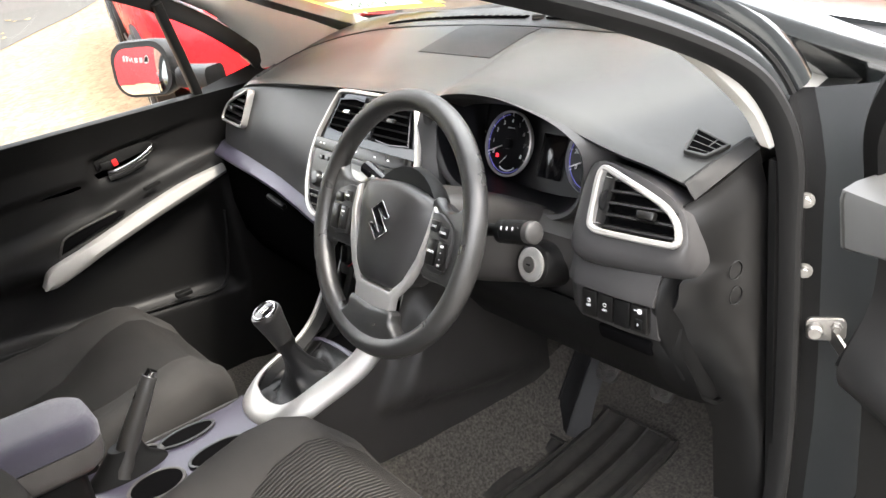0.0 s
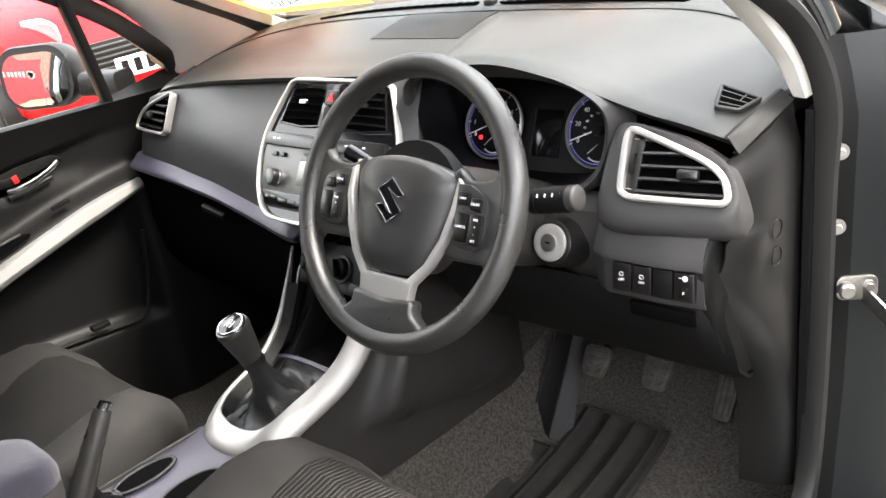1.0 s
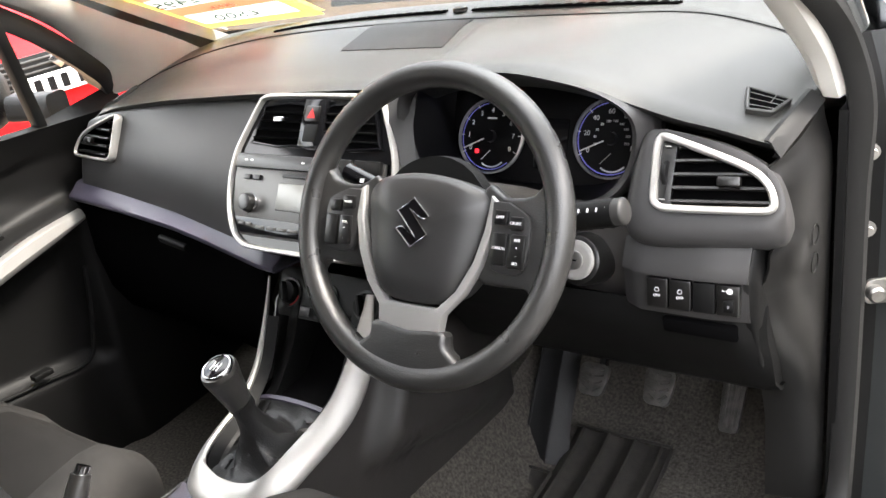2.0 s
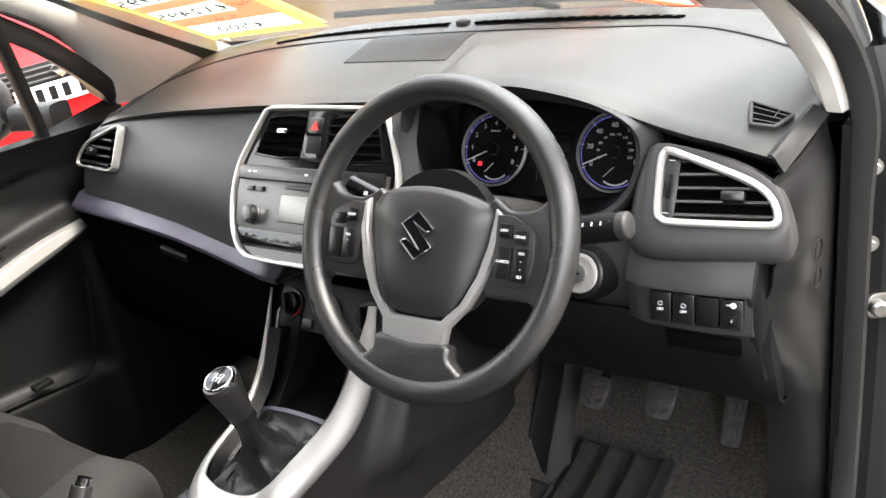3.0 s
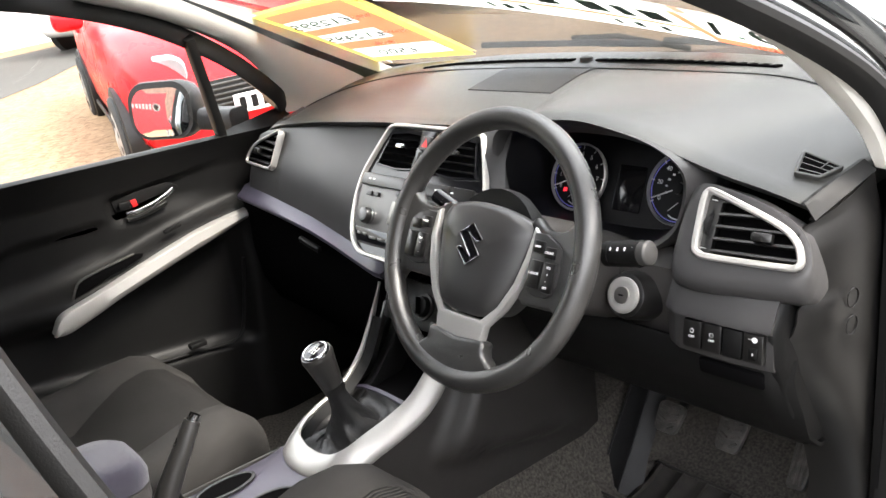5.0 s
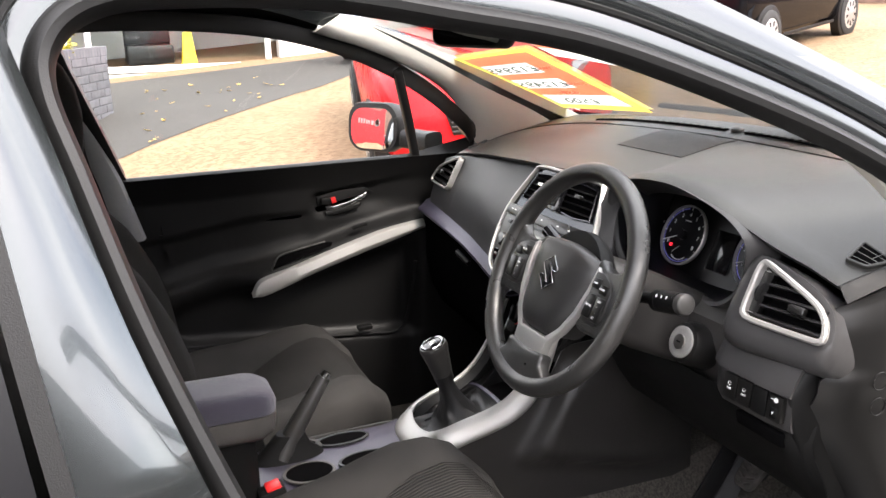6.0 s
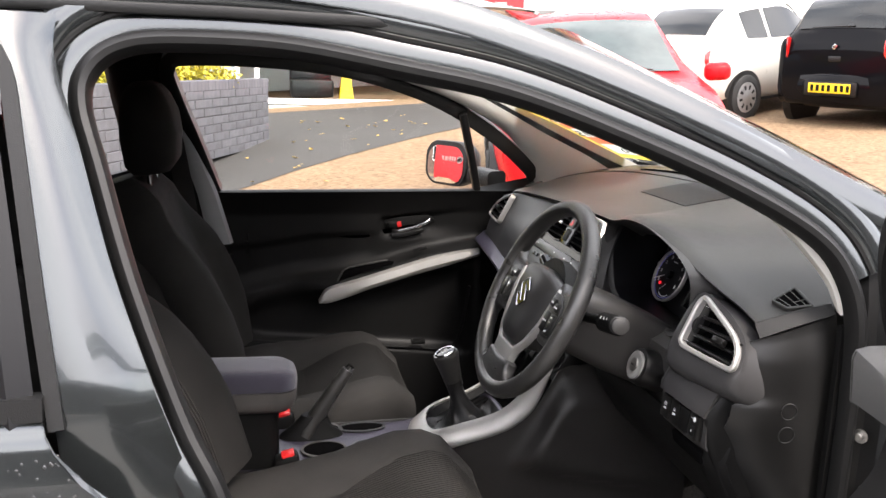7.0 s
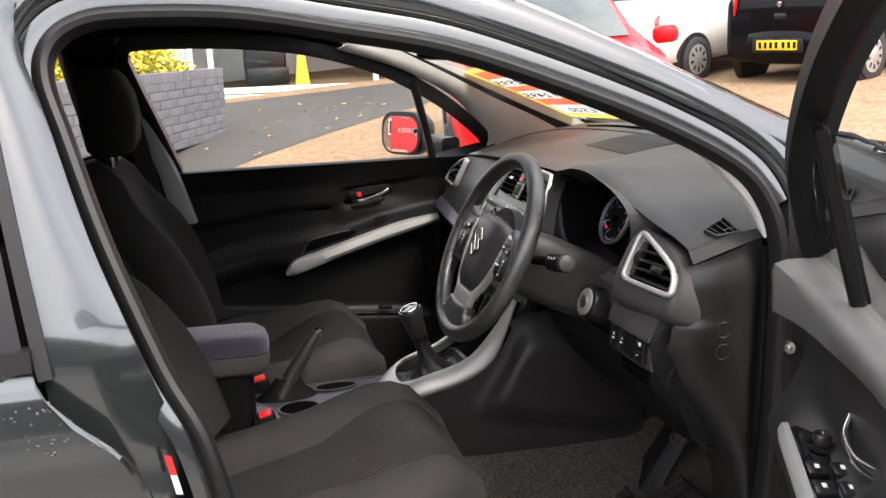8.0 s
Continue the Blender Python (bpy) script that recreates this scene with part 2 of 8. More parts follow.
OLDBRICK = material("red brown brick wall", (0.21, 0.13, 0.1), 0.85, vary=0.2, vary_scale=4, bump=0.5, bump_scale=60)


# mesh helpers
V = Vector


def lerp_table(table, x):
    for (a, *u), (b, *w) in zip(table, table[1:]):
        if x <= b:
            t = max(0.0, (x - a) / (b - a))
            return [p + (q - p) * t for p, q in zip(u, w)]
    return list(table[-1][1:])


def ease(t):
    t = min(1.0, max(0.0, t))
    return t * t * (3 - 2 * t)


def spline(points, n=6, closed=False):
    """A smooth line through the points, n steps from each to the next."""
    p = [V(q) for q in points]
    out, m = [], len(p)
    for i in range(m if closed else m - 1):
        a, b = p[i], p[(i + 1) % m]
        z = p[(i - 1) % m] if closed or i else a * 2 - b
        c = p[(i + 2) % m] if closed or i + 2 < m else b * 2 - a
        for k in range(n):
            t = k / n
            out.append(0.5 * ((2 * a) + (b - z) * t + (2 * z - 5 * a + 4 * b - c) * t * t + (3 * a - z - 3 * b + c) * t ** 3))
    return out if closed else out + [p[-1]]


def loft(rings, closed=True, caps=True):
    """Skin over rings of equal counts."""
    bm = bmesh.new()
    rows = [[bm.verts.new(p) for p in r] for r in rings]
    k = len(rows[0])
    for a, b in zip(rows, rows[1:]):
        for i in range(k if closed else k - 1):
            j = (i + 1) % k
            bm.faces.new((a[i], a[j], b[j], b[i]))
    if caps and closed:
        bm.faces.new(list(reversed(rows[0])))
        bm.faces.new(rows[-1])
    bmesh.ops.recalc_face_normals(bm, faces=bm.faces)
    return bm


def sweep(path, profile, side, closed=False, caps=True, scale=None):
    """Carries a 2D profile (a along side, b across) along a path; side: one direction or a function of the index."""
    rings, m = [], len(path)
    for i, p in enumerate(path):
        a, b = path[(i - 1) % m if closed else max(i - 1, 0)], path[(i + 1) % m if closed else min(i + 1, m - 1)]
        t = (V(b) - V(a)).normalized()
        s = V(side(i) if callable(side) else side)
        s = (s - t * s.dot(t)).normalized()
        c = t.cross(s)
        k = scale(i / (m - 1)) if scale else 1.0
        rings.append([V(p) + s * (x * k) + c * (y * k) for x, y in profile])
    if closed:
        rings.append(rings[0])
        bm = loft(rings, caps=False)
        bmesh.ops.remove_doubles(bm, verts=bm.verts, dist=1e-6)
        bmesh.ops.recalc_face_normals(bm, faces=bm.faces)
        return bm
    return loft(rings, caps=caps)


def circle(r, n=12, rb=None):
    return [(r * math.cos(2 * math.pi * i / n), (rb or r) * math.sin(2 * math.pi * i / n)) for i in range(n)]


def rounded(w, h, r, n=4):
    """A rounded rectangle, w by h, as 2D points."""
    out = []
    for cx, cy, a0 in ((w / 2 - r, h / 2 - r, 0), (-w / 2 + r, h / 2 - r, 90), (-w / 2 + r, -h / 2 + r, 180), (w / 2 - r, -h / 2 + r, 270)):
        out += [(cx + r * math.cos(radians(a0 + 90 * i / n)), cy + r * math.sin(radians(a0 + 90 * i / n))) for i in range(n + 1)]
    return out


def slab(outline, depth, bevel=0.0, segs=2):
    """A plate: the outline and a copy of it moved by depth (a vector), with rounded edges."""
    d = V(depth)
    bm = bmesh.new()
    a = [bm.verts.new(p) for p in outline]
    b = [bm.verts.new(V(p) + d) for p in outline]
    bm.faces.new(a)
    bm.faces.new(list(reversed(b)))
    for i in range(len(a)):
        j = (i + 1) % len(a)
        bm.faces.new((a[i], b[i], b[j], a[j]))
    bmesh.ops.recalc_face_normals(bm, faces=bm.faces)
    if bevel:
        rims = [e for e in bm.edges if len({v in a for v in e.verts}) == 1]
        bmesh.ops.bevel(bm, geom=rims, offset=bevel, segments=segs, affect="EDGES", profile=0.5)
    return bm


def box(size, bevel=0.0, segs=2, m=None):
    """A block about its middle, all edges rounded, put at the pose m."""
    bm = bmesh.new()
    bmesh.ops.create_cube(bm, size=1.0)
    bmesh.ops.scale(bm, vec=size, verts=bm.verts)
    if bevel:
        bmesh.ops.bevel(bm, geom=list(bm.edges), offset=bevel, segments=segs, affect="EDGES", profile=0.5)
    if m is not None:
        bm.transform(m)
    return bm


def turned(profile, m=None, n=24):
    """A body turned about its z axis from (radius, height) pairs."""
    rings = [[V((r * math.cos(2 * math.pi * i / n), r * math.sin(2 * math.pi * i / n), z)) for i in range(n)] for r, z in profile]
    bm = loft(rings)
    if m is not None:
        bm.transform(m)
    return bm


def sheet(rows, thick=0.0):
    """A surface from rows of points, given thickness along its own normals."""
    bm = loft(rows, closed=False, caps=False)
    if thick:
        bm.normal_update()
        front = list(bm.verts)
        rim = [e for e in bm.edges if len(e.link_faces) == 1]
        faces = list(bm.faces)
        back = {v: bm.verts.new(v.co - v.normal * thick) for v in front}
        for f in faces:
            bm.faces.new([back[v] for v in reversed(f.verts)])
        for e in rim:
            p, q = e.verts
            bm.faces.new((p, q, back[q], back[p]))
        bmesh.ops.recalc_face_normals(bm, faces=bm.faces)
    return bm


def inset_ring(outline, normal, width):
    """The outline moved inwards in its plane by width."""
    n = V(normal).normalized()
    p = [V(q) for q in outline]
    c = sum(p, V((0, 0, 0))) / len(p)
    out = []
    for i in range(len(p)):
        e1, e2 = (p[i] - p[i - 1]), (p[(i + 1) % len(p)] - p[i])
        s = n.cross(e1.normalized()) + n.cross(e2.normalized())
        s = s.normalized() if s.length > 1e-6 else (c - p[i]).normalized()
        if s.dot(c - p[i]) < 0:
            s = -s
        out.append(p[i] + s * width)
    return out


def bezel_ring(outline, normal, width, rise, back=0.004):
    """A raised frame that follows an outline, its face rounded over."""
    n = V(normal).normalized()
    inner = inset_ring(outline, n, width)
    mid1, mid2 = inset_ring(outline, n, width * 0.25), inset_ring(outline, n, width * 0.75)
    o = [V(p) for p in outline]
    rings = [[p - n * back for p in o], [p + n * rise * 0.5 for p in o], [p + n * rise for p in mid1], [p + n * rise for p in mid2], [p + n * rise * 0.5 for p in inner], [p - n * back for p in inner]]
    rings.append(rings[0])
    bm = loft(rings, caps=False)
    bmesh.ops.remove_doubles(bm, verts=bm.verts, dist=1e-6)
    bmesh.ops.recalc_face_normals(bm, faces=bm.faces)
    return bm


def merged(*bms):
    out = bmesh.new()
    for b in bms:
        me = bpy.data.meshes.new("tmp")
        b.to_mesh(me)
        out.from_mesh(me)
        b.free()
        bpy.data.meshes.remove(me)
    return out


def part(name, bm, mat, parent, label="", sharp=38):
    """Links a bmesh as one mesh object under a thing or a part; the mesh is given in the world's metres."""
    me = bpy.data.meshes.new(name)
    at = V((0, 0, 0))
    p = parent
    while p is not None:
        at += p.location
        p = p.parent
    if at.length:
        bmesh.ops.translate(bm, verts=bm.verts, vec=-at)
    bm.to_mesh(me)
    bm.free()
    me.materials.append(mat)
    me.polygons.foreach_set("use_smooth", [True] * len(me.polygons))
    me.set_sharp_from_angle(angle=radians(sharp))
    ob = new(name, me)
    ob.parent = parent
    if label:
        ob["label"] = label
    return ob


def thing(name, at, label, category, group="", kind=""):
    ob = new(name)
    ob.empty_display_size = 0.05
    ob.location = at
    return tagged(ob, label, category, group, kind)


def solo(name, bm, mat, label, category, group="", kind="", sharp=38):
    """A thing that is one mesh."""
    return tagged(part(name, bm, mat, None, "", sharp), label, category, group, kind)


def lettering(text, size, m, mat, parent, name="lettering", depth=0.0004, align="CENTER"):
    """Raised characters from the built-in font as a mesh part at pose m (reads along its x)."""
    cu = bpy.data.curves.new(name, "FONT")
    cu.body, cu.size, cu.extrude, cu.align_x, cu.align_y = text, size, depth, align, "CENTER"
    cu.resolution_u = 3
    tmp = bpy.data.objects.new("tmp_text", cu)
    scene.collection.objects.link(tmp)
    dg = bpy.context.evaluated_depsgraph_get()
    me = bpy.data.meshes.new_from_object(tmp.evaluated_get(dg))
    bm = bmesh.new()
    bm.from_mesh(me)
    bpy.data.objects.remove(tmp)
    bpy.data.meshes.remove(me)
    bpy.data.curves.remove(cu)
    bm.transform(m)
    return part(name, bm, mat, parent)


def basis(o, x, y):
    """The pose with origin o whose x and y axes run along the given directions."""
    x = V(x).normalized()
    z = x.cross(V(y)).normalized()
    y = z.cross(x)
    return Matrix(((x.x, y.x, z.x, o[0]), (x.y, y.y, z.y, o[1]), (x.z, y.z, z.z, o[2]), (0, 0, 0, 1)))


# ---- the grey car: shell, pillars, glass ----
def tumble(z, x=0.72):
    return min(x - (z - 1.0) * 0.3, x + 0.055)


# edge of the driver's door opening, from the foot of the rear pillar up, forward and down the front pillar
OPENING = [(-0.66, 0.55), (-0.675, 0.72), (-0.701, 0.849), (-0.743, 0.939), (-0.797, 1.09), (-0.833, 1.222), (-0.849, 1.285), (-0.844, 1.319), (-0.816, 1.343), (-0.762, 1.352),
           (-0.631, 1.349), (-0.493, 1.327), (-0.348, 1.299), (-0.196, 1.247), (-0.036, 1.181), (0.075, 1.119), (0.117, 1.066), (0.133, 1.0), (0.138, 0.9), (0.138, 0.75), (0.132, 0.6), (0.11, 0.48), (0.05, 0.42)]


def opening_line(side):
    return spline([(side * (min(tumble(z), 0.722 - 0.014 * min(1, max(0, (1.06 - z) / 0.08))) if y > 0 else tumble(z)), y, z) for y, z in OPENING], 6)


body = thing("car", (0, -0.4, 0.0), "dark grey metallic hatchback with its driver's door open", "car")
near = opening_line(1)
lean = V((1, 0, 0.3))
bulb = [(0.004, 0.0), (0.013, -0.004), (0.016, -0.011), (0.013, -0.018), (0.004, -0.024), (-0.012, -0.024), (-0.016, -0.012), (-0.012, 0.0)]
part("door_seal", sweep(near, bulb, lean), SEAL, body, "black rubber door seal")
fl = [(-0.002, -0.022), (0.0, -0.03), (0.001, -0.038), (0.0, -0.046), (-0.02, -0.046), (-0.02, -0.022)]
upto = [i for i, p in enumerate(near) if p.y > 0.1][0] + 5
part("door_flange", sweep(near[:upto], fl, lean), PAINT, body, "painted flange beside the door seal")
gut = [(-0.004, -0.044), (0.003, -0.046), (0.005, -0.05), (0.003, -0.055), (-0.004, -0.058), (-0.022, -0.058), (-0.022, -0.044)]
part("outer_seal", sweep(near[20:upto], gut, lean), SEAL, body)
# the painted frame outside the seals: wide on the rear pillar and roof edge
paint_w = [(-0.008, -0.047), (0.002, -0.05), (0.009, -0.056), (0.013, -0.065), (0.013, -0.076), (0.009, -0.087), (-0.002, -0.096), (-0.03, -0.1), (-0.05, -0.1), (-0.05, -0.047)]
part("side_frame", sweep(near[21:upto], paint_w, lean), PAINT, body, "glossy grey roof edge and rear door pillar")
# inner trim behind the seal on the rear pillar, and the hidden face of the seal
inn = [(-0.012, -0.004), (-0.012, -0.02), (-0.09, -0.055), (-0.12, -0.062), (-0.12, -0.047), (-0.04, -0.02)]
part("pillar_lining", sweep(near[4:60], inn, lean), DARK, body)

# front jamb below the pillar: painted face with hinges and check strap
jamb = [[(min(tumble(z), 0.722) + dx, y + dy, z) for dx, dy in ((-0.02, 0.012), (-0.008, 0.02), (-0.008, 0.036), (0.0, 0.044), (0.010, 0.048), (0.016, 0.052), (0.034, 0.066), (0.062, 0.088), (0.085, 0.106), (0.088, 0.13))]
        for y, z in [(0.15, 1.075), (0.145, 1.03), (0.14, 0.98), (0.138, 0.9), (0.138, 0.8), (0.138, 0.7), (0.132, 0.6), (0.115, 0.5), (0.1, 0.4), (0.09, 0.3)]]
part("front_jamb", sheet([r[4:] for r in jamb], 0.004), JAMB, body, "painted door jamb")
part("hinge_channel", sheet([r[:5] for r in jamb], 0.004), DARK, body)
for z in (0.94, 0.842):
    part("hinge_bolt", turned([(0.0065, 0), (0.0065, 0.005), (0.0105, 0.005), (0.0105, 0.007), (0.006, 0.0072), (0.006, 0.013), (0.005, 0.014)], basis((0.717, 0.172, z), (1, 0.5, 0), (0, 0, 1)), 12), STEEL, body, "zinc plated hinge bolt")
strap = spline([(0.742, 0.196, 0.745), (0.775, 0.175, 0.732), (0.82, 0.145, 0.708), (0.86, 0.12, 0.69)], 5)
part("check_strap", sweep(strap, [(0.011, 0.002), (0.011, -0.002), (-0.011, -0.002), (-0.011, 0.002)], (0, 0, 1)), STEEL, body, "bare steel door check strap")
BR = basis((0.738, 0.192, 0.752), (1, 0.62, 0), (0, 0, 1))
bracket = part("strap_bracket", slab([BR @ V((x, y, 0.0)) for x, y in rounded(0.05, 0.034, 0.009, 3)], BR.to_3x3() @ V((0, 0, 0.006)), 0.0015), STEEL, body, "zinc plated strap bracket")
part("bracket_roller", turned([(0.011, 0.0), (0.011, 0.012), (0.008, 0.015), (0.0, 0.015)], BR @ pose(-0.014, 0.0, 0.004), 14), STEEL, bracket)
part("bracket_bolt", turned([(0.008, 0.0), (0.0075, 0.006), (0.005, 0.007), (0.005, 0.012), (0.0, 0.012)], BR @ pose(0.013, 0.005, 0.004), 6), STEEL, bracket)

# front wing, bonnet, scuttle
wing = []
for y, zt, xt in [(0.30, 1.03, 0.80), (0.5, 1.02, 0.83), (0.8, 0.99, 0.85), (1.2, 0.93, 0.84), (1.5, 0.85, 0.76)]:
    wing.append([(0.62, y + 0.12, zt + 0.03), (xt - 0.1, y + 0.05, zt + 0.01), (xt - 0.03, y, zt - 0.02), (xt + 0.02, y, zt - 0.1), (xt + 0.04, y, zt - 0.3), (xt + 0.02, y, zt - 0.55)])
for s in (1, -1):
    part("front_wing", sheet([[(s * x, y, z) for x, y, z in r] for r in wing], 0.006), PAINT, body)
bonnet = [[(x, y - 0.22 * abs(x) ** 2, z - 0.06 * x * x) for x in [-0.7 + 0.1 * i for i in range(15)]] for y, z in [(0.82, 1.045), (1.0, 1.04), (1.25, 1.0), (1.5, 0.94), (1.72, 0.84), (1.78, 0.7)]]
part("bonnet", sheet(bonnet, 0.01), PAINT, body)
scuttle = [[(x, y - 0.28 * abs(x) ** 2, z - 0.03 * x * x) for x in [-0.7 + 0.1 * i for i in range(15)]] for y, z in [(0.66, 1.05), (0.74, 1.025), (0.84, 1.03)]]
part("scuttle_panel", sheet(scuttle, 0.008), DARK, body)


def screen_point(u, v):
    """The windscreen: u -1 to 1 across, v 0 at the base to 1 at the top."""
    x = u * (0.70 - 0.13 * v)
    y = (0.70 - 0.24 * u * u) * (1 - v) + (-0.10 - 0.12 * u * u) * v
    z = (1.05 + 0.012 * u * u) * (1 - v) + (1.42 - 0.085 * u * u) * v + 0.03 * v * (1 - v)
    return V((x, y, z))


ws = part("windscreen", sheet([[screen_point(-1 + i / 10, j / 10) for i in range(21)] for j in range(11)]), PANE, body, "clear windscreen")
ws.visible_shadow = False
part("windscreen_border", sweep([screen_point(-1 + i / 10, 0.0) for i in range(21)], [(0.004, 0.02), (0.004, -0.03), (-0.004, -0.03), (-0.004, 0.02)], (0, 0.4, 1)), DARK, body)
for s in (1, -1):
    # grey trim along the windscreen, painted pillar outside it
    wline = spline([(s * 0.675, 0.46, 1.062), (s * 0.645, 0.28, 1.14), (s * 0.615, 0.08, 1.225), (s * 0.58, -0.15, 1.315), (s * 0.56, -0.26, 1.35)], 5)
    dline = spline([(s * 0.688, 0.137, 1.014), (s * 0.674, 0.11, 1.075), (s * 0.644, 0.016, 1.17), (s * 0.614, -0.142, 1.254), (s * 0.596, -0.32, 1.313)] if s > 0 else [(s * 0.692, 0.142, 1.008), (s * 0.682, 0.115, 1.075), (s * 0.652, 0.02, 1.172), (s * 0.622, -0.14, 1.256), (s * 0.602, -0.32, 1.316)], 5)
    rows = []
    for a, b in zip(wline, dline):
        mid = (a + b) / 2 + V((-s * 0.022, -0.02, -0.012))
        rows.append([a, a * 0.7 + b * 0.3 + (mid - (a + b) / 2) * 0.85, mid, a * 0.3 + b * 0.7 + (mid - (a + b) / 2) * 0.85] + ([a * 0.12 + b * 0.88 + V((-0.024, -0.008, -0.004)), a * 0.04 + b * 0.96 + V((-0.014, -0.006, -0.002))] if s > 0 else []) + [b, b + V((s * (0.014 if s > 0 else 0.03), 0.014, 0.01))])
    part("pillar_trim", sheet(rows, 0.004), TRIM, body, "light grey windscreen pillar trim")
    outer = [(s * 0.715, 0.46, 1.03), (s * 0.69, 0.28, 1.107), (s * 0.66, 0.10, 1.189), (s * 0.633, -0.09, 1.277), (s * 0.612, -0.28, 1.354), (s * 0.60, -0.49, 1.41), (s * 0.595, -0.8, 1.435), (s * 0.595, -1.3, 1.43), (s * 0.60, -1.8, 1.39)]
    part("roof_rail", sweep(spline(outer, 5), [(0.014, 0.025), (0.018, 0.0), (0.01, -0.018), (-0.02, -0.022), (-0.05, -0.015), (-0.045, 0.025)] if s > 0 else [(0.014, -0.025), (0.018, 0.0), (0.01, 0.018), (-0.02, 0.022), (-0.05, 0.015), (-0.045, -0.025)], (s, 0, 0.5)), PAINT, body)
ROOF_Z = [(-2.0, 1.38), (-1.5, 1.43), (-1.0, 1.45), (-0.6, 1.435), (-0.45, 1.41), (-0.3, 1.392), (-0.1, 1.36)]


def roof_line(y):
    for (a, u), (b, w) in zip(ROOF_Z, ROOF_Z[1:]):
        if y <= b:
            return u + (w - u) * (y - a) / (b - a)
    return ROOF_Z[-1][1]


def roof_grid(drop, camber, inset):
    """Rows from the curved front edge over the windscreen to the tail."""
    out = []
    for k in range(13):
        row = []
        for i in range(17):
            x = -0.6 + 0.075 * i
            front = -0.13 - 0.34 * (x / 0.6) ** 2 - inset
            y = front + (-2.0 - front) * k / 12
            row.append((x, y, roof_line(y) + camber * (1 - (x / 0.6) ** 2) - drop))
        out.append(row)
    return out


roof = roof_grid(0.0, 0.075, 0.0)
part("roof_panel", sheet(roof, 0.004), PAINT, body)
lin = roof_grid(0.035, 0.06, 0.02)
part("headlining", sheet(lin, 0.006), TRIM, body, "light grey headlining")

# floor pan, bulkhead, rear of the cabin
floor_rows = []
for y, z in [(0.62, 0.62), (0.5, 0.5), (0.42, 0.40), (0.34, 0.335), (0.2, 0.3), (0.0, 0.285), (-0.4, 0.285), (-1.0, 0.3), (-1.9, 0.33)]:
    floor_rows.append([(x, y, z + lerp_table([(0.0, 0.12), (0.115, 0.12), (0.135, 0.085), (0.16, 0.045), (0.19, 0.015), (0.23, 0.0), (0.7, 0.0), (0.78, 0.05)], abs(x))[0]) for x in (-0.78, -0.7, -0.5, -0.3, -0.23, -0.19, -0.16, -0.135, -0.115, 0, 0.115, 0.135, 0.16, 0.19, 0.23, 0.3, 0.4, 0.5, 0.6, 0.7, 0.78)])
part("carpet", sheet(floor_rows, 0.01), CARPET, body, "charcoal moulded carpet")
part("bulkhead", sheet([[(-0.75, 0.62, 0.6), (0.75, 0.62, 0.6)], [(-0.75, 0.62, 1.0), (0.75, 0.62, 1.0)]], 0.01), DARK, body)
sill = spline([(0.79, 0.2, 0.36), (0.79, -0.2, 0.36), (0.79, -0.75, 0.37)], 4)
part("door_sill", sweep(sill, [(0.03, 0.06), (0.05, 0.0), (0.03, -0.08), (-0.06, -0.08), (-0.08, 0.0), (-0.04, 0.05)], (0, 0, 1)), PAINT, body)
part("sill_trim", sweep([p + V((-0.04, 0, 0.03)) for p in sill], [(0.012, 0.05), (0.018, 0.0), (0.01, -0.05), (-0.01, -0.05), (-0.01, 0.05)], (0, 0, 1)), DARK, body)
for s in (1, -1):
    part("kick_panel", sheet([[(s * 0.70, 0.13, z), (s * 0.705, 0.3, z), (s * 0.69, 0.6, z)] for z in (0.26, 0.5, 0.62, 0.8, 1.0)], 0.01), DARK, body)
part("far_sill", sheet([[(-0.80, y, 0.2), (-0.78, y, 0.42), (-0.70, y, 0.42), (-0.69, y, 0.2)] for y in (0.5, -0.4, -1.9)], 0.01), DARK, body)
part("tailgate_panel", sheet([[(-0.62, -2.02, 0.5), (0.62, -2.02, 0.5)], [(-0.62, -2.05, 0.98), (0.62, -2.05, 0.98)]], 0.02), DARK, body)

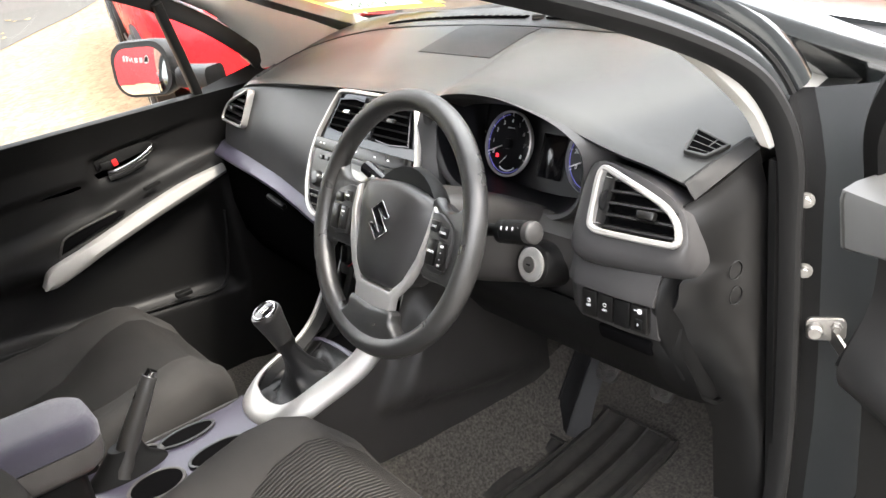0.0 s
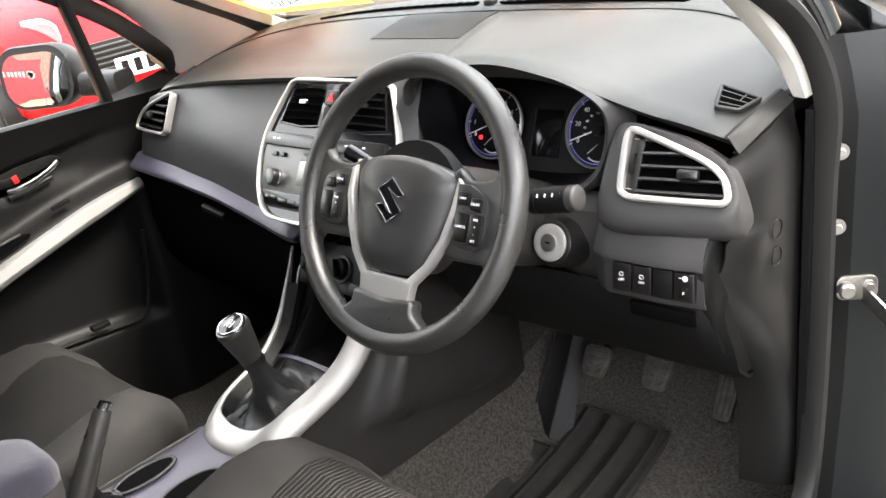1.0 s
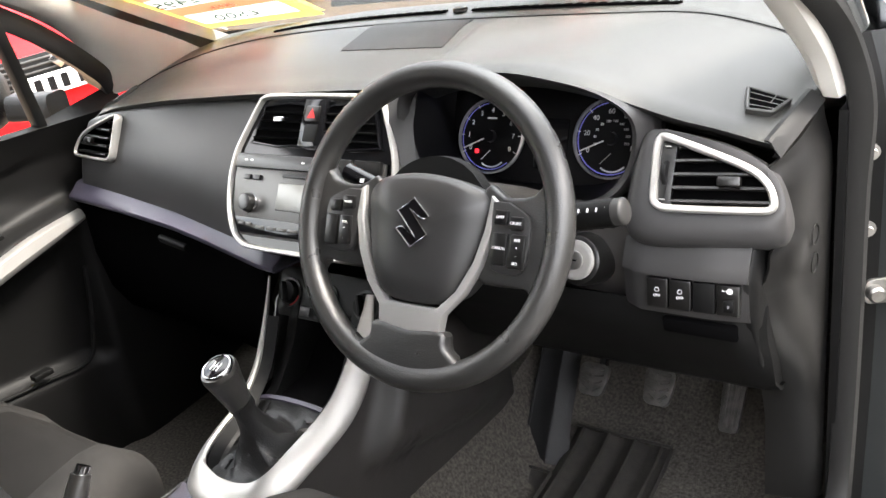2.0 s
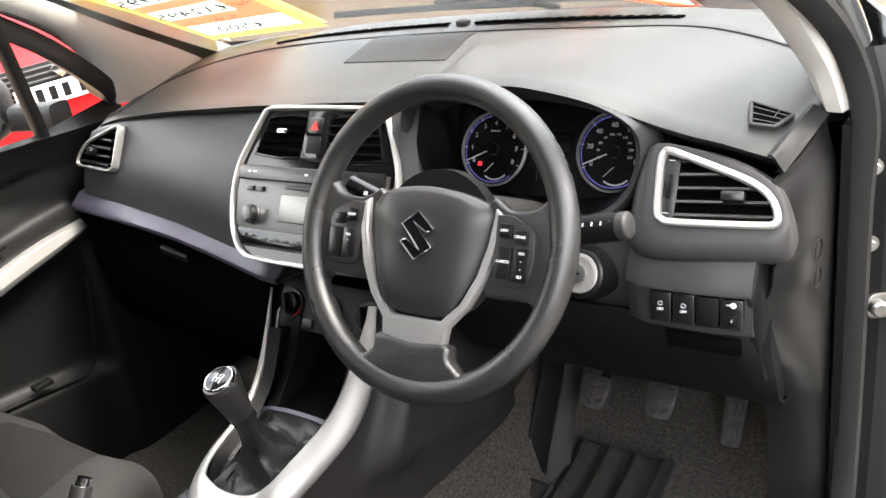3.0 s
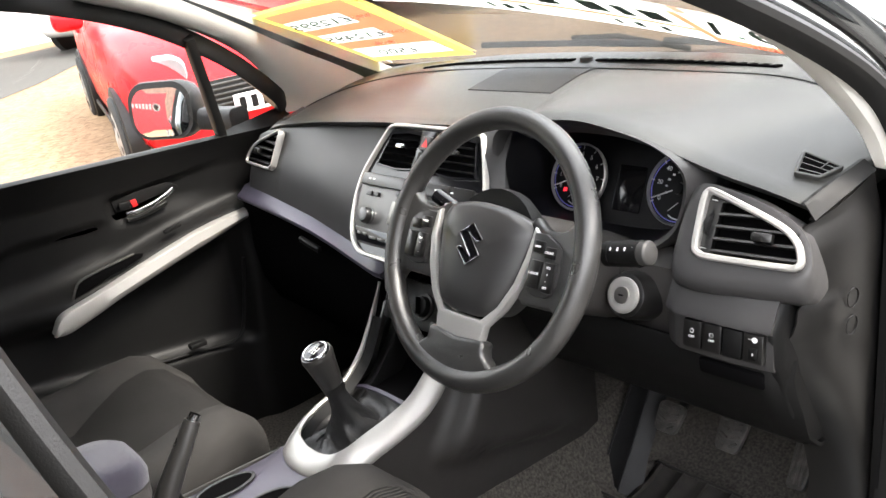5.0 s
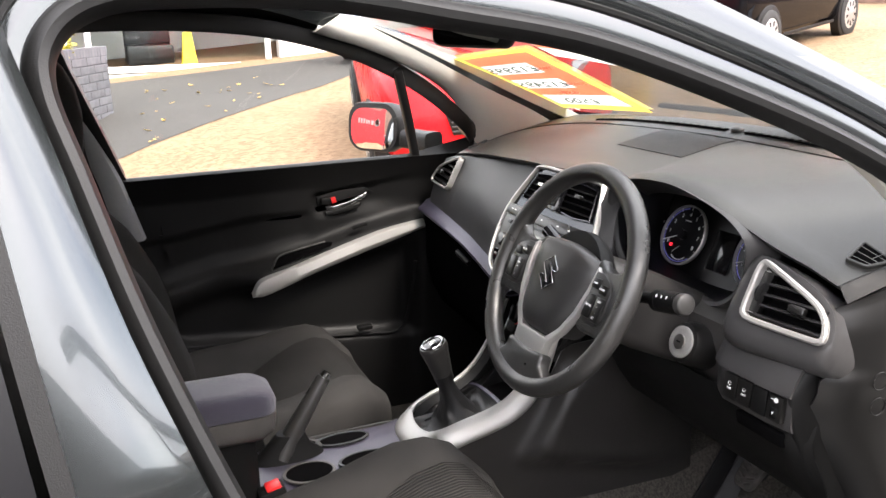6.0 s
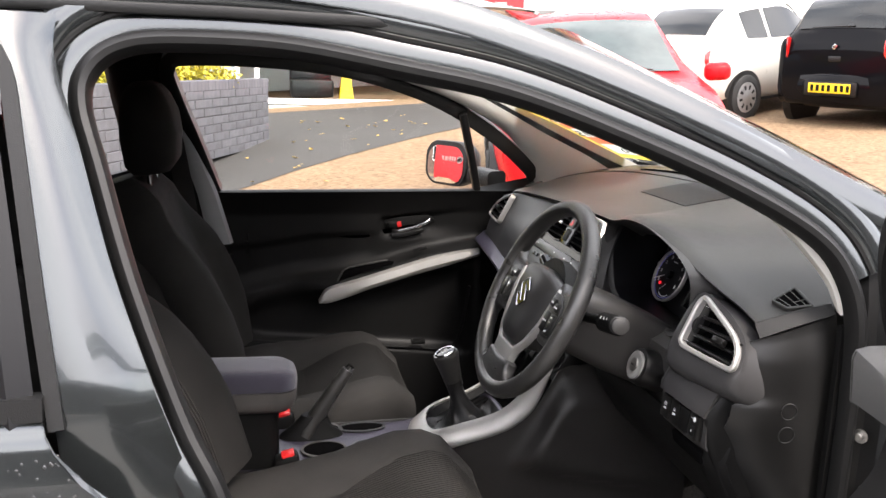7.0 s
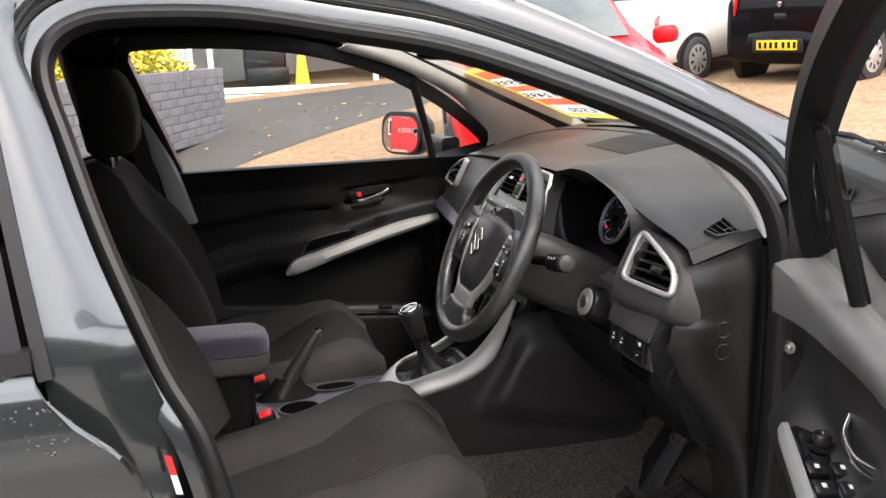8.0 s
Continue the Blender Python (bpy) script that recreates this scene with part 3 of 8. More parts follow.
# rear pillar (driver's side), rear door and its glass
for s in (1, -1):
    edges = spline([(y0, y1, z) for y0, y1, z in [(-0.705, -0.872, 0.5), (-0.712, -0.872, 0.62), (-0.732, -0.872, 0.8), (-0.77, -0.876, 0.95), (-0.82, -0.893, 1.1), (-0.858, -0.913, 1.25), (-0.882, -0.932, 1.34), (-0.88, -0.96, 1.388)]], 5)
    bp = [[(s * (tumble(e.z, 0.752) - 0.4 * max(0.0, 0.975 - e.z) + 0.036 * (1 - (1 - k / 8) ** 2.2)), e.x + (e.y - e.x) * k / 8, e.z) for k in range(9)] for e in edges]
    part("door_pillar", sheet(bp, 0.006), PAINT, body, "glossy grey pillar between the doors", 80)
    gap = [(s * tumble(z, 0.787), y, z) for y, z in [(-0.873, 0.96), (-0.893, 1.1), (-0.912, 1.25), (-0.925, 1.33), (-0.96, 1.385)]]
    part("pillar_seal", sweep(spline(gap, 4), [(0.006, 0.008), (0.006, -0.008), (-0.02, -0.008), (-0.02, 0.008)], (1, 0, 0.3)), SEAL, body)
    frame_rows = [[(s * tumble(z, 0.793), y - 0.006, z), (s * tumble(z, 0.8), y - 0.03, z), (s * tumble(z, 0.79), y - 0.05, z)] for y, z in [(-0.886, 0.965), (-0.888, 0.99), (-0.902, 1.1), (-0.922, 1.25), (-0.937, 1.34)]]
    part("rear_door_frame", sheet(frame_rows, 0.008), BEZEL, body)
    side_rows = [[(s * 0.672, y, 1.325), (s * 0.654, y, 1.352), (s * 0.634, y, 1.376), (s * 0.612, y, 1.39), (s * 0.6, y, 1.405)] for y in (-0.90, -0.95, -1.2, -1.5, -1.8)]
    part("roof_side", sheet(side_rows, 0.005), PAINT, body, "", 80)
    part("roof_gutter", sweep([(s * 0.608, y, z) for y, z in ((-0.50, 1.392), (-0.7, 1.398), (-0.9, 1.4), (-1.2, 1.4), (-1.8, 1.385))], rounded(0.014, 0.012, 0.003, 2), (0, 0, 1)), SEAL, body)
    # door skin with a shoulder below the glass
    skin = []
    for k_, y in ((0.93, -0.884), (1.0, -0.884), (0.98, -0.888), (0.93, -0.895), (0.6, -1.0), (0.3, -1.1), (0, -1.4), (0, -1.75)):
        skin.append([(s * 0.785, y, 0.974), (s * 0.806, y, 0.971), (s * 0.815, y + 0.003 * k_, 0.962), (s * 0.822, y + 0.012 * k_, 0.945), (s * 0.828, y + 0.04 * k_, 0.91), (s * 0.832, y + 0.085 * k_, 0.872), (s * 0.829, y + 0.093 * k_, 0.86), (s * 0.815, y + 0.10 * k_, 0.835), (s * 0.806, y + 0.11 * k_, 0.80), (s * 0.808, y + 0.12 * k_, 0.6), (s * 0.80, y + 0.12 * k_, 0.35)])
    part("rear_door", sheet(skin, 0.004), PAINT, body, "closed grey rear door wet with raindrops")
    part("waist_seal", sweep([(s * 0.797, -0.885, 0.985), (s * 0.795, -1.75, 0.995)], [(0.014, 0.01), (0.012, -0.006), (-0.012, -0.01), (-0.012, 0.01)], (0, 0, 1)), SEAL, body)
    pane = part("rear_door_glass", sheet([[(s * tumble(z, 0.77), y, z) for y in (-0.92 - 0.12 * (z - 0.98), -1.3, -1.68)] for z in (0.985, 1.1, 1.2, 1.3, 1.36)]), PRIVACY if s > 0 else PANE, body)
    pane.visible_shadow = False
part("rear_quarter", sheet([[(s_, y, z) for y, z in ((-1.7, 0.4), (-1.7, 1.0), (-1.66, 1.4))] for s_ in (0.80, 0.79)], 0.01), DARK, body)
# inner trims of the far rear pillar: grey, with the belt in front
lp = [[(-0.648, y0, z), (-0.643, (y0 + y1) / 2, z), (-0.648, y1, z), (-0.668, y1 + 0.006, z)] for y0, y1, z in [(-0.79, -0.742, 0.85), (-0.818, -0.78, 0.99), (-0.852, -0.823, 1.1), (-0.872, -0.856, 1.17), (-0.882, -0.876, 1.23)]]
up_ = [[(-0.70, y0 - 0.02, z), (-0.668, y0, z), (-0.656, y0 + 0.03, z), (-0.654, (y0 + y1) / 2, z), (-0.656, y1, z)] for y0, y1, z in [(-0.93, -0.75, 0.85), (-0.955, -0.79, 0.99), (-0.985, -0.828, 1.1), (-1.01, -0.865, 1.22), (-1.03, -0.868, 1.33), (-1.05, -0.868, 1.38)]]
part("far_pillar_upper", sheet(up_, 0.006), DARK, body, "black upper pillar trim")
part("far_pillar_trim", sheet(lp, 0.006), BELTTRIM, body, "mid grey inner pillar trim")
part("far_pillar_foot", sheet([[(-0.66, -0.86, z), (-0.645, -0.80, z), (-0.66, -0.735, z)] for z in (0.4, 0.6, 0.82)], 0.006), DARK, body)

# seal carrier between the passenger's window frame and the headlining
carrier = [[(-0.622, y, z - 0.004), (-0.604, y, z + 0.008), (-0.592, y, z + 0.03), (-0.56, y, z + 0.055), (-0.52, y, z + 0.07)] for y, z in ((-1.02, 1.36), (-0.9, 1.366), (-0.75, 1.368), (-0.62, 1.366), (-0.5, 1.358), (-0.38, 1.343), (-0.3, 1.326))]
part("far_roof_trim", sheet(carrier, 0.004), DARK, body, "black trim above the passenger's window", 60)

# tail, bumpers and road wheels
def closed_ring(y, w, zs):
    return [(w * a, y, z) for a, z in zs] + [(-w * a, y, z) for a, z in reversed(zs)]


tail = [(0.98, 0.3), (1.0, 0.5), (1.0, 0.8), (0.97, 0.98), (0.84, 1.22), (0.74, 1.36), (0.55, 1.4)]
part("tail", loft([closed_ring(y, w, [(a, min(z, top_)) for a, z in tail]) for y, w, top_ in ((-1.72, 0.8, 1.4), (-1.95, 0.79, 1.38), (-2.1, 0.77, 1.25), (-2.2, 0.74, 1.05), (-2.25, 0.68, 0.95))]), PAINT, body, "grey tail with the hatch", 50)
part("rear_window", sheet([[(-0.5, -2.05, 1.33), (0, -2.06, 1.34), (0.5, -2.05, 1.33)], [(-0.56, -2.2, 1.08), (0, -2.22, 1.08), (0.56, -2.2, 1.08)]], 0.006), BEZEL, body, "dark rear window")
nose = [(1.0, 0.3), (1.02, 0.5), (1.0, 0.66), (0.9, 0.76), (0.6, 0.8)]
part("front_bumper", loft([closed_ring(y, w, [(a, z - dz) for a, z in nose]) for y, w, dz in ((1.42, 0.76, 0.0), (1.62, 0.74, 0.02), (1.76, 0.66, 0.05), (1.83, 0.5, 0.08))]), PAINT, body, "", 50)
for s in (1, -1):
    part("rocker", sheet([[(s * 0.80, y, 0.42), (s * 0.815, y, 0.34), (s * 0.80, y, 0.24), (s * 0.74, y, 0.22)] for y in (0.62, 0.0, -0.8, -1.3)], 0.006), DARK, body)
    part("headlamp", box((0.22, 0.3, 0.14), 0.05, 3, pose(s * 0.62, 1.62, 0.74, -12, 0, -s * 28)), BEZEL, body, "dark headlamp")
    part("tail_lamp", box((0.12, 0.14, 0.22), 0.04, 3, pose(s * 0.7, -2.12, 0.93, 0, 0, s * 24)), RED, body, "red tail lamp")
    for yw in (0.98, -1.62):
        m = pose(s * 0.70, yw, 0.325, 0, 90 * s, 0)
        part("wheel_arch", turned([(0.375, -0.06), (0.375, 0.148), (0.36, 0.152), (0.0, 0.152)], m, 32), SEAL, body)
        ty = part("wheel", turned([(0.2, 0.1), (0.30, 0.11), (0.325, 0.125), (0.325, 0.165), (0.30, 0.18), (0.22, 0.182)], m, 36), RUBBER, body, "black tyre")
        part("rim", turned([(0.215, 0.15), (0.215, 0.176), (0.19, 0.166), (0.05, 0.172), (0.0, 0.174)], m, 36), SILVER, ty, "silver alloy rim")
        for k in range(5):
            a = 2 * math.pi * k / 5
            part("spoke", slab([m @ V((r_ * math.cos(a + da), r_ * math.sin(a + da), 0.172)) for r_, da in ((0.04, -0.3), (0.2, -0.1), (0.2, 0.1), (0.04, 0.3))], m.to_3x3() @ V((0, 0, 0.012))), SILVER, ty)
stick = [V((0.742, -0.764, 0.828)), V((0.742, -0.756, 0.826)), V((0.738, -0.747, 0.770)), V((0.738, -0.755, 0.772))]
lift_ = V((0.03, 0.004, 0.008))
mid_a, mid_b = stick[0].lerp(stick[3], 0.5), stick[1].lerp(stick[2], 0.5)
part("sticker", slab([p + lift_ for p in (stick[0], stick[1], mid_b, mid_a)], (0.0006, 0, 0)), RED, body, "red and white sticker")
part("sticker", slab([p + lift_ for p in (mid_a, mid_b, stick[2], stick[3])], (0.0006, 0, 0)), INK, body)
drops = random.Random(3)
dm = turned([(0.0022, 0.0), (0.0019, 0.0008), (0.001, 0.0013), (0.0, 0.0014)], None, 7)
drop_me = bpy.data.meshes.new("raindrop")
dm.to_mesh(drop_me)
drop_me.materials.append(DROP)
for i in range(150):
    y = -0.885 - 0.3 * drops.random() ** 1.5
    k_ = max(0.0, 1 - (abs(y) - 0.876) / 0.3)
    z = drops.uniform(0.88, 0.945)
    t = (0.945 - z) / 0.073
    ob = new("raindrop", drop_me)
    ob.parent = body
    sz = drops.uniform(0.4, 1.0)
    ob.matrix_basis = Matrix.Translation(V((0.8215 + 0.0105 * t ** 0.8 - 0.0003, y + 0.012 + 0.073 * t * k_, z)) - body.location) @ basis((0, 0, 0), (0, 1, 0), (-0.17, 0, 0.98)) @ Matrix.Diagonal((sz, sz * drops.uniform(0.8, 1.3), sz, 1))


# ---- dashboard ----
dash = thing("dashboard", (0, 0.15, 0.75), "black soft-touch dashboard with a satin fascia", "dashboard")


# front edge of the top: x, y, z
EDGE = [(-0.69, 0.11, 0.995), (-0.645, 0.06, 0.99), (-0.59, 0.04, 1.002), (-0.54, 0.034, 1.013), (-0.39, 0.03, 1.029), (-0.185, 0.03, 1.041), (-0.03, 0.03, 1.047), (0.06, 0.03, 1.05), (0.145, 0.03, 1.052), (0.175, 0.022, 1.057), (0.2, 0.012, 1.067), (0.25, 0.006, 1.076),
        (0.32, 0.004, 1.08), (0.385, 0.006, 1.073), (0.444, 0.012, 1.056), (0.492, 0.02, 1.035), (0.53, 0.03, 1.019), (0.58, 0.042, 1.004), (0.640, 0.042, 0.988), (0.652, 0.090, 1.006), (0.661, 0.140, 1.019), (0.69, 0.155, 1.019)]


def crown(x, y):
    zc = lerp_table([(0.0, 1.047), (0.1, 1.06), (0.2, 1.07), (0.33, 1.081), (0.5, 1.08), (0.75, 1.045)], y)[0]
    e = max(0.0, abs(x) - 0.36)
    return zc - e * e * (0.5 if y < 0.2 else max(0.16, 0.5 - (y - 0.2) * 1.4))


def edge_at(x):
    w = (0.045 if x > 0.3 or x < 0.1 else 0.016) * min(1.0, max(0.0, (0.6 - abs(x)) / 0.1))
    e = [lerp_table(EDGE, x + w * k / 4) for k in range(-4, 5)]
    return sum(p[0] for p in e) / 9, sum(p[1] for p in e) / 9


def brow(x, y):
    """Extra height of the driver's half of the top, which rises from a soft crease beside the middle panel."""
    line = lerp_table([(-0.1, 0.21), (0.0, 0.188), (0.07, 0.158), (0.15, 0.136), (0.25, 0.112), (0.35, 0.084), (0.5, 0.05)], y)[0]
    return 0.012 * ease((x - line + 0.004) / 0.03) * ease((0.62 - x) / 0.2) * ease((0.40 - y) / 0.16)


def seam_y(x):
    """Where the top pad meets the defroster rail."""
    return 0.392 - (0.28 if x > 0 else 0.60) * x * x


def pad_z(x, y):
    y0, z0 = edge_at(x)
    blend = math.exp(-((y - y0) / 0.11) ** 2)
    return crown(x, y) * (1 - blend) + (z0 + 0.11 * (y - y0)) * blend + brow(x, y) * (1 - 0.8 * blend)


def top_rows():
    rows = []
    for i in range(185):
        x = -0.69 + 1.38 * i / 184
        y0, z0 = edge_at(x)
        y1 = 0.70 - 0.24 * (x / 0.7) ** 2
        row = [(x, y0 + 0.055, z0 - 0.034), (x, y0 + 0.02, z0 - 0.016), (x, y0 + 0.006, z0 - 0.011), (x, y0, z0 - 0.004)]
        for j in range(1, 22):
            v = (j / 21) ** 1.25
            y = y0 + (y1 - y0) * v
            row.append((x, y, pad_z(x, y)))
        rows.append(row)
    return rows


top = part("top_pad", sheet(top_rows(), 0.003), DASH, dash, "softly curved dashboard top", 60)
# speaker or sensor pad set into the top, in the middle
pad = []
for j in range(10):
    y = 0.199 + 0.183 * j / 9
    x0, x1 = -0.107 - 0.35 * (y - 0.199), 0.103 - 0.31 * (y - 0.199)
    pad.append([(x0 + (x1 - x0) * i / 12, y, pad_z(x0 + (x1 - x0) * i / 12, y) + 0.0012) for i in range(13)])
part("top_panel", sheet(pad, 0.004), MATTPAD, top, "flush rectangular panel")
# defroster rail along the windscreen, a step proud of the pad behind a dark seam
rail, crack = [], []
for i in range(61):
    x = -0.635 + 1.27 * i / 60
    y = seam_y(x)
    z = pad_z(x, y)
    rise = 0.004 + 0.008 * ease((0.5 - abs(x)) / 0.3)
    crack.append((x, y - 0.001, z + 0.0012))
    rail.append([(x, y + 0.001, z - 0.004), (x, y + 0.001, z + 0.001), (x, y + 0.004, z + 0.0025), (x, y + 0.024, z + 0.005), (x, y + 0.07, z + rise), (x, y + 0.105, z + rise + 0.004), (x, y + 0.125, z + rise + 0.001), (x, y + 0.14, z - 0.012)])
part("defroster_rail", sheet(rail, 0.003), DASH, top, "raised rail under the windscreen", 50)
part("rail_seam", sweep(crack, rounded(0.0012, 0.0022, 0.0004, 1), (0, 0, 1)), VOID, top)


def rail_z(x):
    y = seam_y(x)
    return pad_z(x, y) + 0.005 + 0.5 * (0.008 * ease((0.5 - abs(x)) / 0.3) - 0.001)


for x0, x1 in ((-0.40, -0.045), (0.015, 0.415)):
    line = [(x, seam_y(x) + 0.043, rail_z(x) + 0.0015) for x in [x0 + (x1 - x0) * i / 20 for i in range(21)]]
    # strip in the shade colour, in place of an open slot
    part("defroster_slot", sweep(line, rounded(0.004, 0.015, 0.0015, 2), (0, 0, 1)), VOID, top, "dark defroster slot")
    for i in range(18):
        x = x0 + (x1 - x0) * (i + 0.5) / 18
        part("defroster_rib", box((0.0028, 0.0135, 0.004), 0.0, 1, pose(x, seam_y(x) + 0.043, rail_z(x) + 0.0024, 0, 0, math.degrees(math.atan(-1.2 * x)))), TRIMVANE, top)
part("light_sensor", turned([(0.014, -0.004), (0.0135, 0.003), (0.010, 0.006), (0.0, 0.007)], pose(-0.015, seam_y(0) + 0.045, rail_z(0) + 0.003), 20), DASH, top, "small round sensor dome")


# side window vents at both ends of the top
def side_vent(s):
    c = [(s * 0.586, 0.130), (s * 0.641, 0.127), (s * 0.627, 0.091), (s * 0.598, 0.083)]
    c = [V((x, y, pad_z(x, y))) for x, y in c]
    n = (c[1] - c[3]).cross(c[0] - c[2]).normalized()
    if n.z < 0:
        n = -n
    c = [p + n * 0.0045 for p in c]
    o = []
    for k in range(4):
        o += [c[k].lerp(c[k - 1], 0.16), c[k].lerp(c[k - 1], 0.03).lerp(c[(k + 1) % 4], 0.03), c[k].lerp(c[(k + 1) % 4], 0.16)]
    v = part("side_window_vent", bezel_ring(o, n, 0.0045, 0.002, 0.008), DASH, dash, "small four-sided side window vent")
    # flush shade-black plate in place of a cut opening
    part("vent_hole_shade", slab([p + n * 0.0008 for p in inset_ring(o, n, 0.0035)], -n * 0.004), VOID, v)
    for k in (0.27, 0.52, 0.77):
        a, b = c[0].lerp(c[3], k), c[1].lerp(c[2], k)
        part("vane", sweep([a.lerp(b, 0.06) + n * 0.0014, a.lerp(b, 0.94) + n * 0.0014], rounded(0.0011, 0.0011, 0.0004, 1), n), TRIMVANE, v)
    part("vane", sweep([c[0].lerp(c[1], 0.66).lerp(c[3].lerp(c[2], 0.66), k) + n * 0.0012 for k in (0.06, 0.5)], rounded(0.0014, 0.0012, 0.0004, 1), n), TRIMVANE, v)


side_vent(1)
side_vent(-1)

# passenger fascia: a full, softly bulged panel under the edge
STRIP_TOP = [(-0.68, 0.879), (-0.619, 0.873), (-0.492, 0.861), (-0.349, 0.845), (-0.265, 0.831), (-0.183, 0.817), (-0.11, 0.805)]
STRIP_LOW = [(-0.68, 0.852), (-0.581, 0.847), (-0.458, 0.838), (-0.319, 0.825), (-0.238, 0.813), (-0.172, 0.801), (-0.1, 0.788), (0.0, 0.785)]


def fascia_y(z, v):
    return 0.036 + 0.47 * (z - 1.0) - 0.008 * math.sin(math.pi * v)


rows = []
for i in range(111):
    x = -0.675 + 0.565 * i / 110
    z0 = lerp_table(EDGE, x)[1] - 0.008
    z1 = lerp_table(STRIP_TOP, x)[0]
    row = []
    for j in range(37):
        v = j / 36
        z = z0 + (z1 - z0) * v
        edge = max(0.0, (-0.63 - x)) * 1.2
        full_ = 0.014 * math.sin(math.pi * v) * math.sin(math.pi * min(1, max(0, (x + 0.5) / 0.4)))
        hole = 0.04 if -0.650 < x < -0.524 and 0.924 < z < 0.992 - 0.30 * max(0.0, -0.545 - x) - 2.5 * max(0.0, -0.625 - x) ** 1.5 else 0.0
        row.append((x, fascia_y(z, v) - full_ + edge + (0.012 if j == 0 else 0) + hole, z))
    rows.append(row)
part("passenger_fascia", sheet(rows, 0.004), FASCIA, dash, "satin brown-grey passenger fascia", 60)
rows = []
for i in range(31):
    x = -0.648 + 0.573 * i / 30
    zt, zl = lerp_table(STRIP_TOP, x)[0], lerp_table(STRIP_LOW, x)[0]
    yb = fascia_y(zt, 1.0)
    rows.append([(x, yb + 0.012, zt + 0.003), (x, yb - 0.002, zt), (x, yb - 0.014, zt - 0.45 * (zt - zl)), (x, yb - 0.026, zl + 0.006), (x, yb - 0.027, zl), (x, yb - 0.022, zl - 0.005), (x, yb + 0.05, zl - 0.01)])
part("accent_strip", sheet(rows, 0.003), ACCENT, dash, "plum tinted satin accent strip", 60)
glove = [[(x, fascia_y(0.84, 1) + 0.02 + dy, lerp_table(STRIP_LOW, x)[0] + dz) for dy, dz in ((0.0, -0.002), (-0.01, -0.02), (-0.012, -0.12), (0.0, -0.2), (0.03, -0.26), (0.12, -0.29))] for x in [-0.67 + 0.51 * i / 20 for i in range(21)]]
# the lid's shade sits in its colour
gb = part("glovebox_door", sheet(glove, 0.006), VOID, dash, "glovebox lid coloured in deep shade black", 60)
part("glovebox_latch", box((0.07, 0.012, 0.014), 0.004, 2, pose(-0.345, -0.057, 0.795, 20, 10, 0)), DARK, gb)


# ---- face air vents ----
DRIVER_VENT = []


def face_vent(s):
    VN = V((s * 0.115, -0.877, 0.467)).normalized()
    raw = [(0.529, 0.0232, 0.9985), (0.55, 0.0225, 0.9925), (0.583, 0.0205, 0.982), (0.615, 0.0185, 0.971), (0.636, 0.0155, 0.961), (0.650, 0.0105, 0.948), (0.657, 0.0035, 0.934), (0.657, -0.0012, 0.9255), (0.652, -0.0045, 0.921), (0.642, -0.0058, 0.919), (0.59, -0.0115, 0.918), (0.54, -0.0165, 0.918), (0.527, -0.0168, 0.9215), (0.5195, -0.0135, 0.930), (0.5175, 0.0, 0.958), (0.5165, 0.0135, 0.985), (0.5195, 0.021, 0.9955)]
    off = VN * 0.004
    o = [V((s * x, y, z)) + off for x, y, z in raw]
    if s > 0:
        DRIVER_VENT.extend(V(p) for p in raw)
    vent = thing("air_vent", (s * 0.59, 0.03, 0.95), "face air vent with a satin silver surround and black slats", "air vent", "face air vents")
    part("surround", bezel_ring(spline(o, 3, True), VN, 0.0082 if s > 0 else 0.006, 0.005, 0.01), SILVER, vent, "satin silver surround")
    inner = inset_ring(o, VN, 0.007)
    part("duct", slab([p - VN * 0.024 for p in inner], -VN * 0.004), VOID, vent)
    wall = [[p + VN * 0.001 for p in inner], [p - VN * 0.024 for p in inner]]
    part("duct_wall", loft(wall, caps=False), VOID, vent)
    # control wheel column
    cx = s * 0.5305
    m = basis((cx, 0.0, 0.957), (0, 0.47, 0.88), (-s, 0, 0))
    col = part("wheel_plate", slab([V((s * 0.523, 0.0225, 0.992)), V((s * 0.541, 0.0245, 0.9915)), V((s * 0.541, -0.0125, 0.921)), V((s * 0.525, -0.0145, 0.921))], -VN * 0.012, 0.001), PLASTIC, vent)
    part("thumb_wheel", turned([(0.015, -0.003), (0.0165, -0.002), (0.0165, 0.002), (0.015, 0.003)], Matrix.Translation(V((s * 0.532, 0.006, 0.957)) - VN * 0.008) @ basis((0, 0, 0), (0, 1, 0), (0, 0, 1)), 24), RUBBER, col)
    for z in (0.985, 0.931):
        part("mark", box((0.006, 0.0006, 0.005), 0, 1, basis((s * 0.532, 0.0225 - (0.992 - z) * 0.53 - 0.0012, z), (1, 0, 0), (0, 0.47, 0.88))), INK, col)
    for k in range(5):
        z = 0.9275 + 0.0136 * k
        y = -0.012 + (z - 0.92) * 0.53
        x1 = (0.648, 0.648, 0.643, 0.624, 0.582)[k]
        a, b = V((s * 0.5425, y + 0.001, z)), V((s * x1, y + 0.014, z + 0.001))
        part("slat", sweep([a, b], [(-0.0022, 0.0075), (0.0, 0.0095), (0.0026, 0.0085), (0.003, -0.010), (0.0012, -0.012), (-0.001, -0.010)] if s > 0 else [(-0.0022, -0.0075), (0.0, -0.0095), (0.0026, -0.0085), (0.003, 0.010), (0.0012, 0.012), (-0.001, 0.010)], (0, 0.35, 0.94)), PLASTIC, vent, "", 60)
    part("tab", box((0.026, 0.012, 0.011), 0.003, 2, basis((s * 0.606, -0.001, 0.9535), (1, s * 0.1, 0), (0, 0.47, 0.88))), PLASTIC, vent)
    if s < 0:
        vent.location.y += 0.003
    return vent


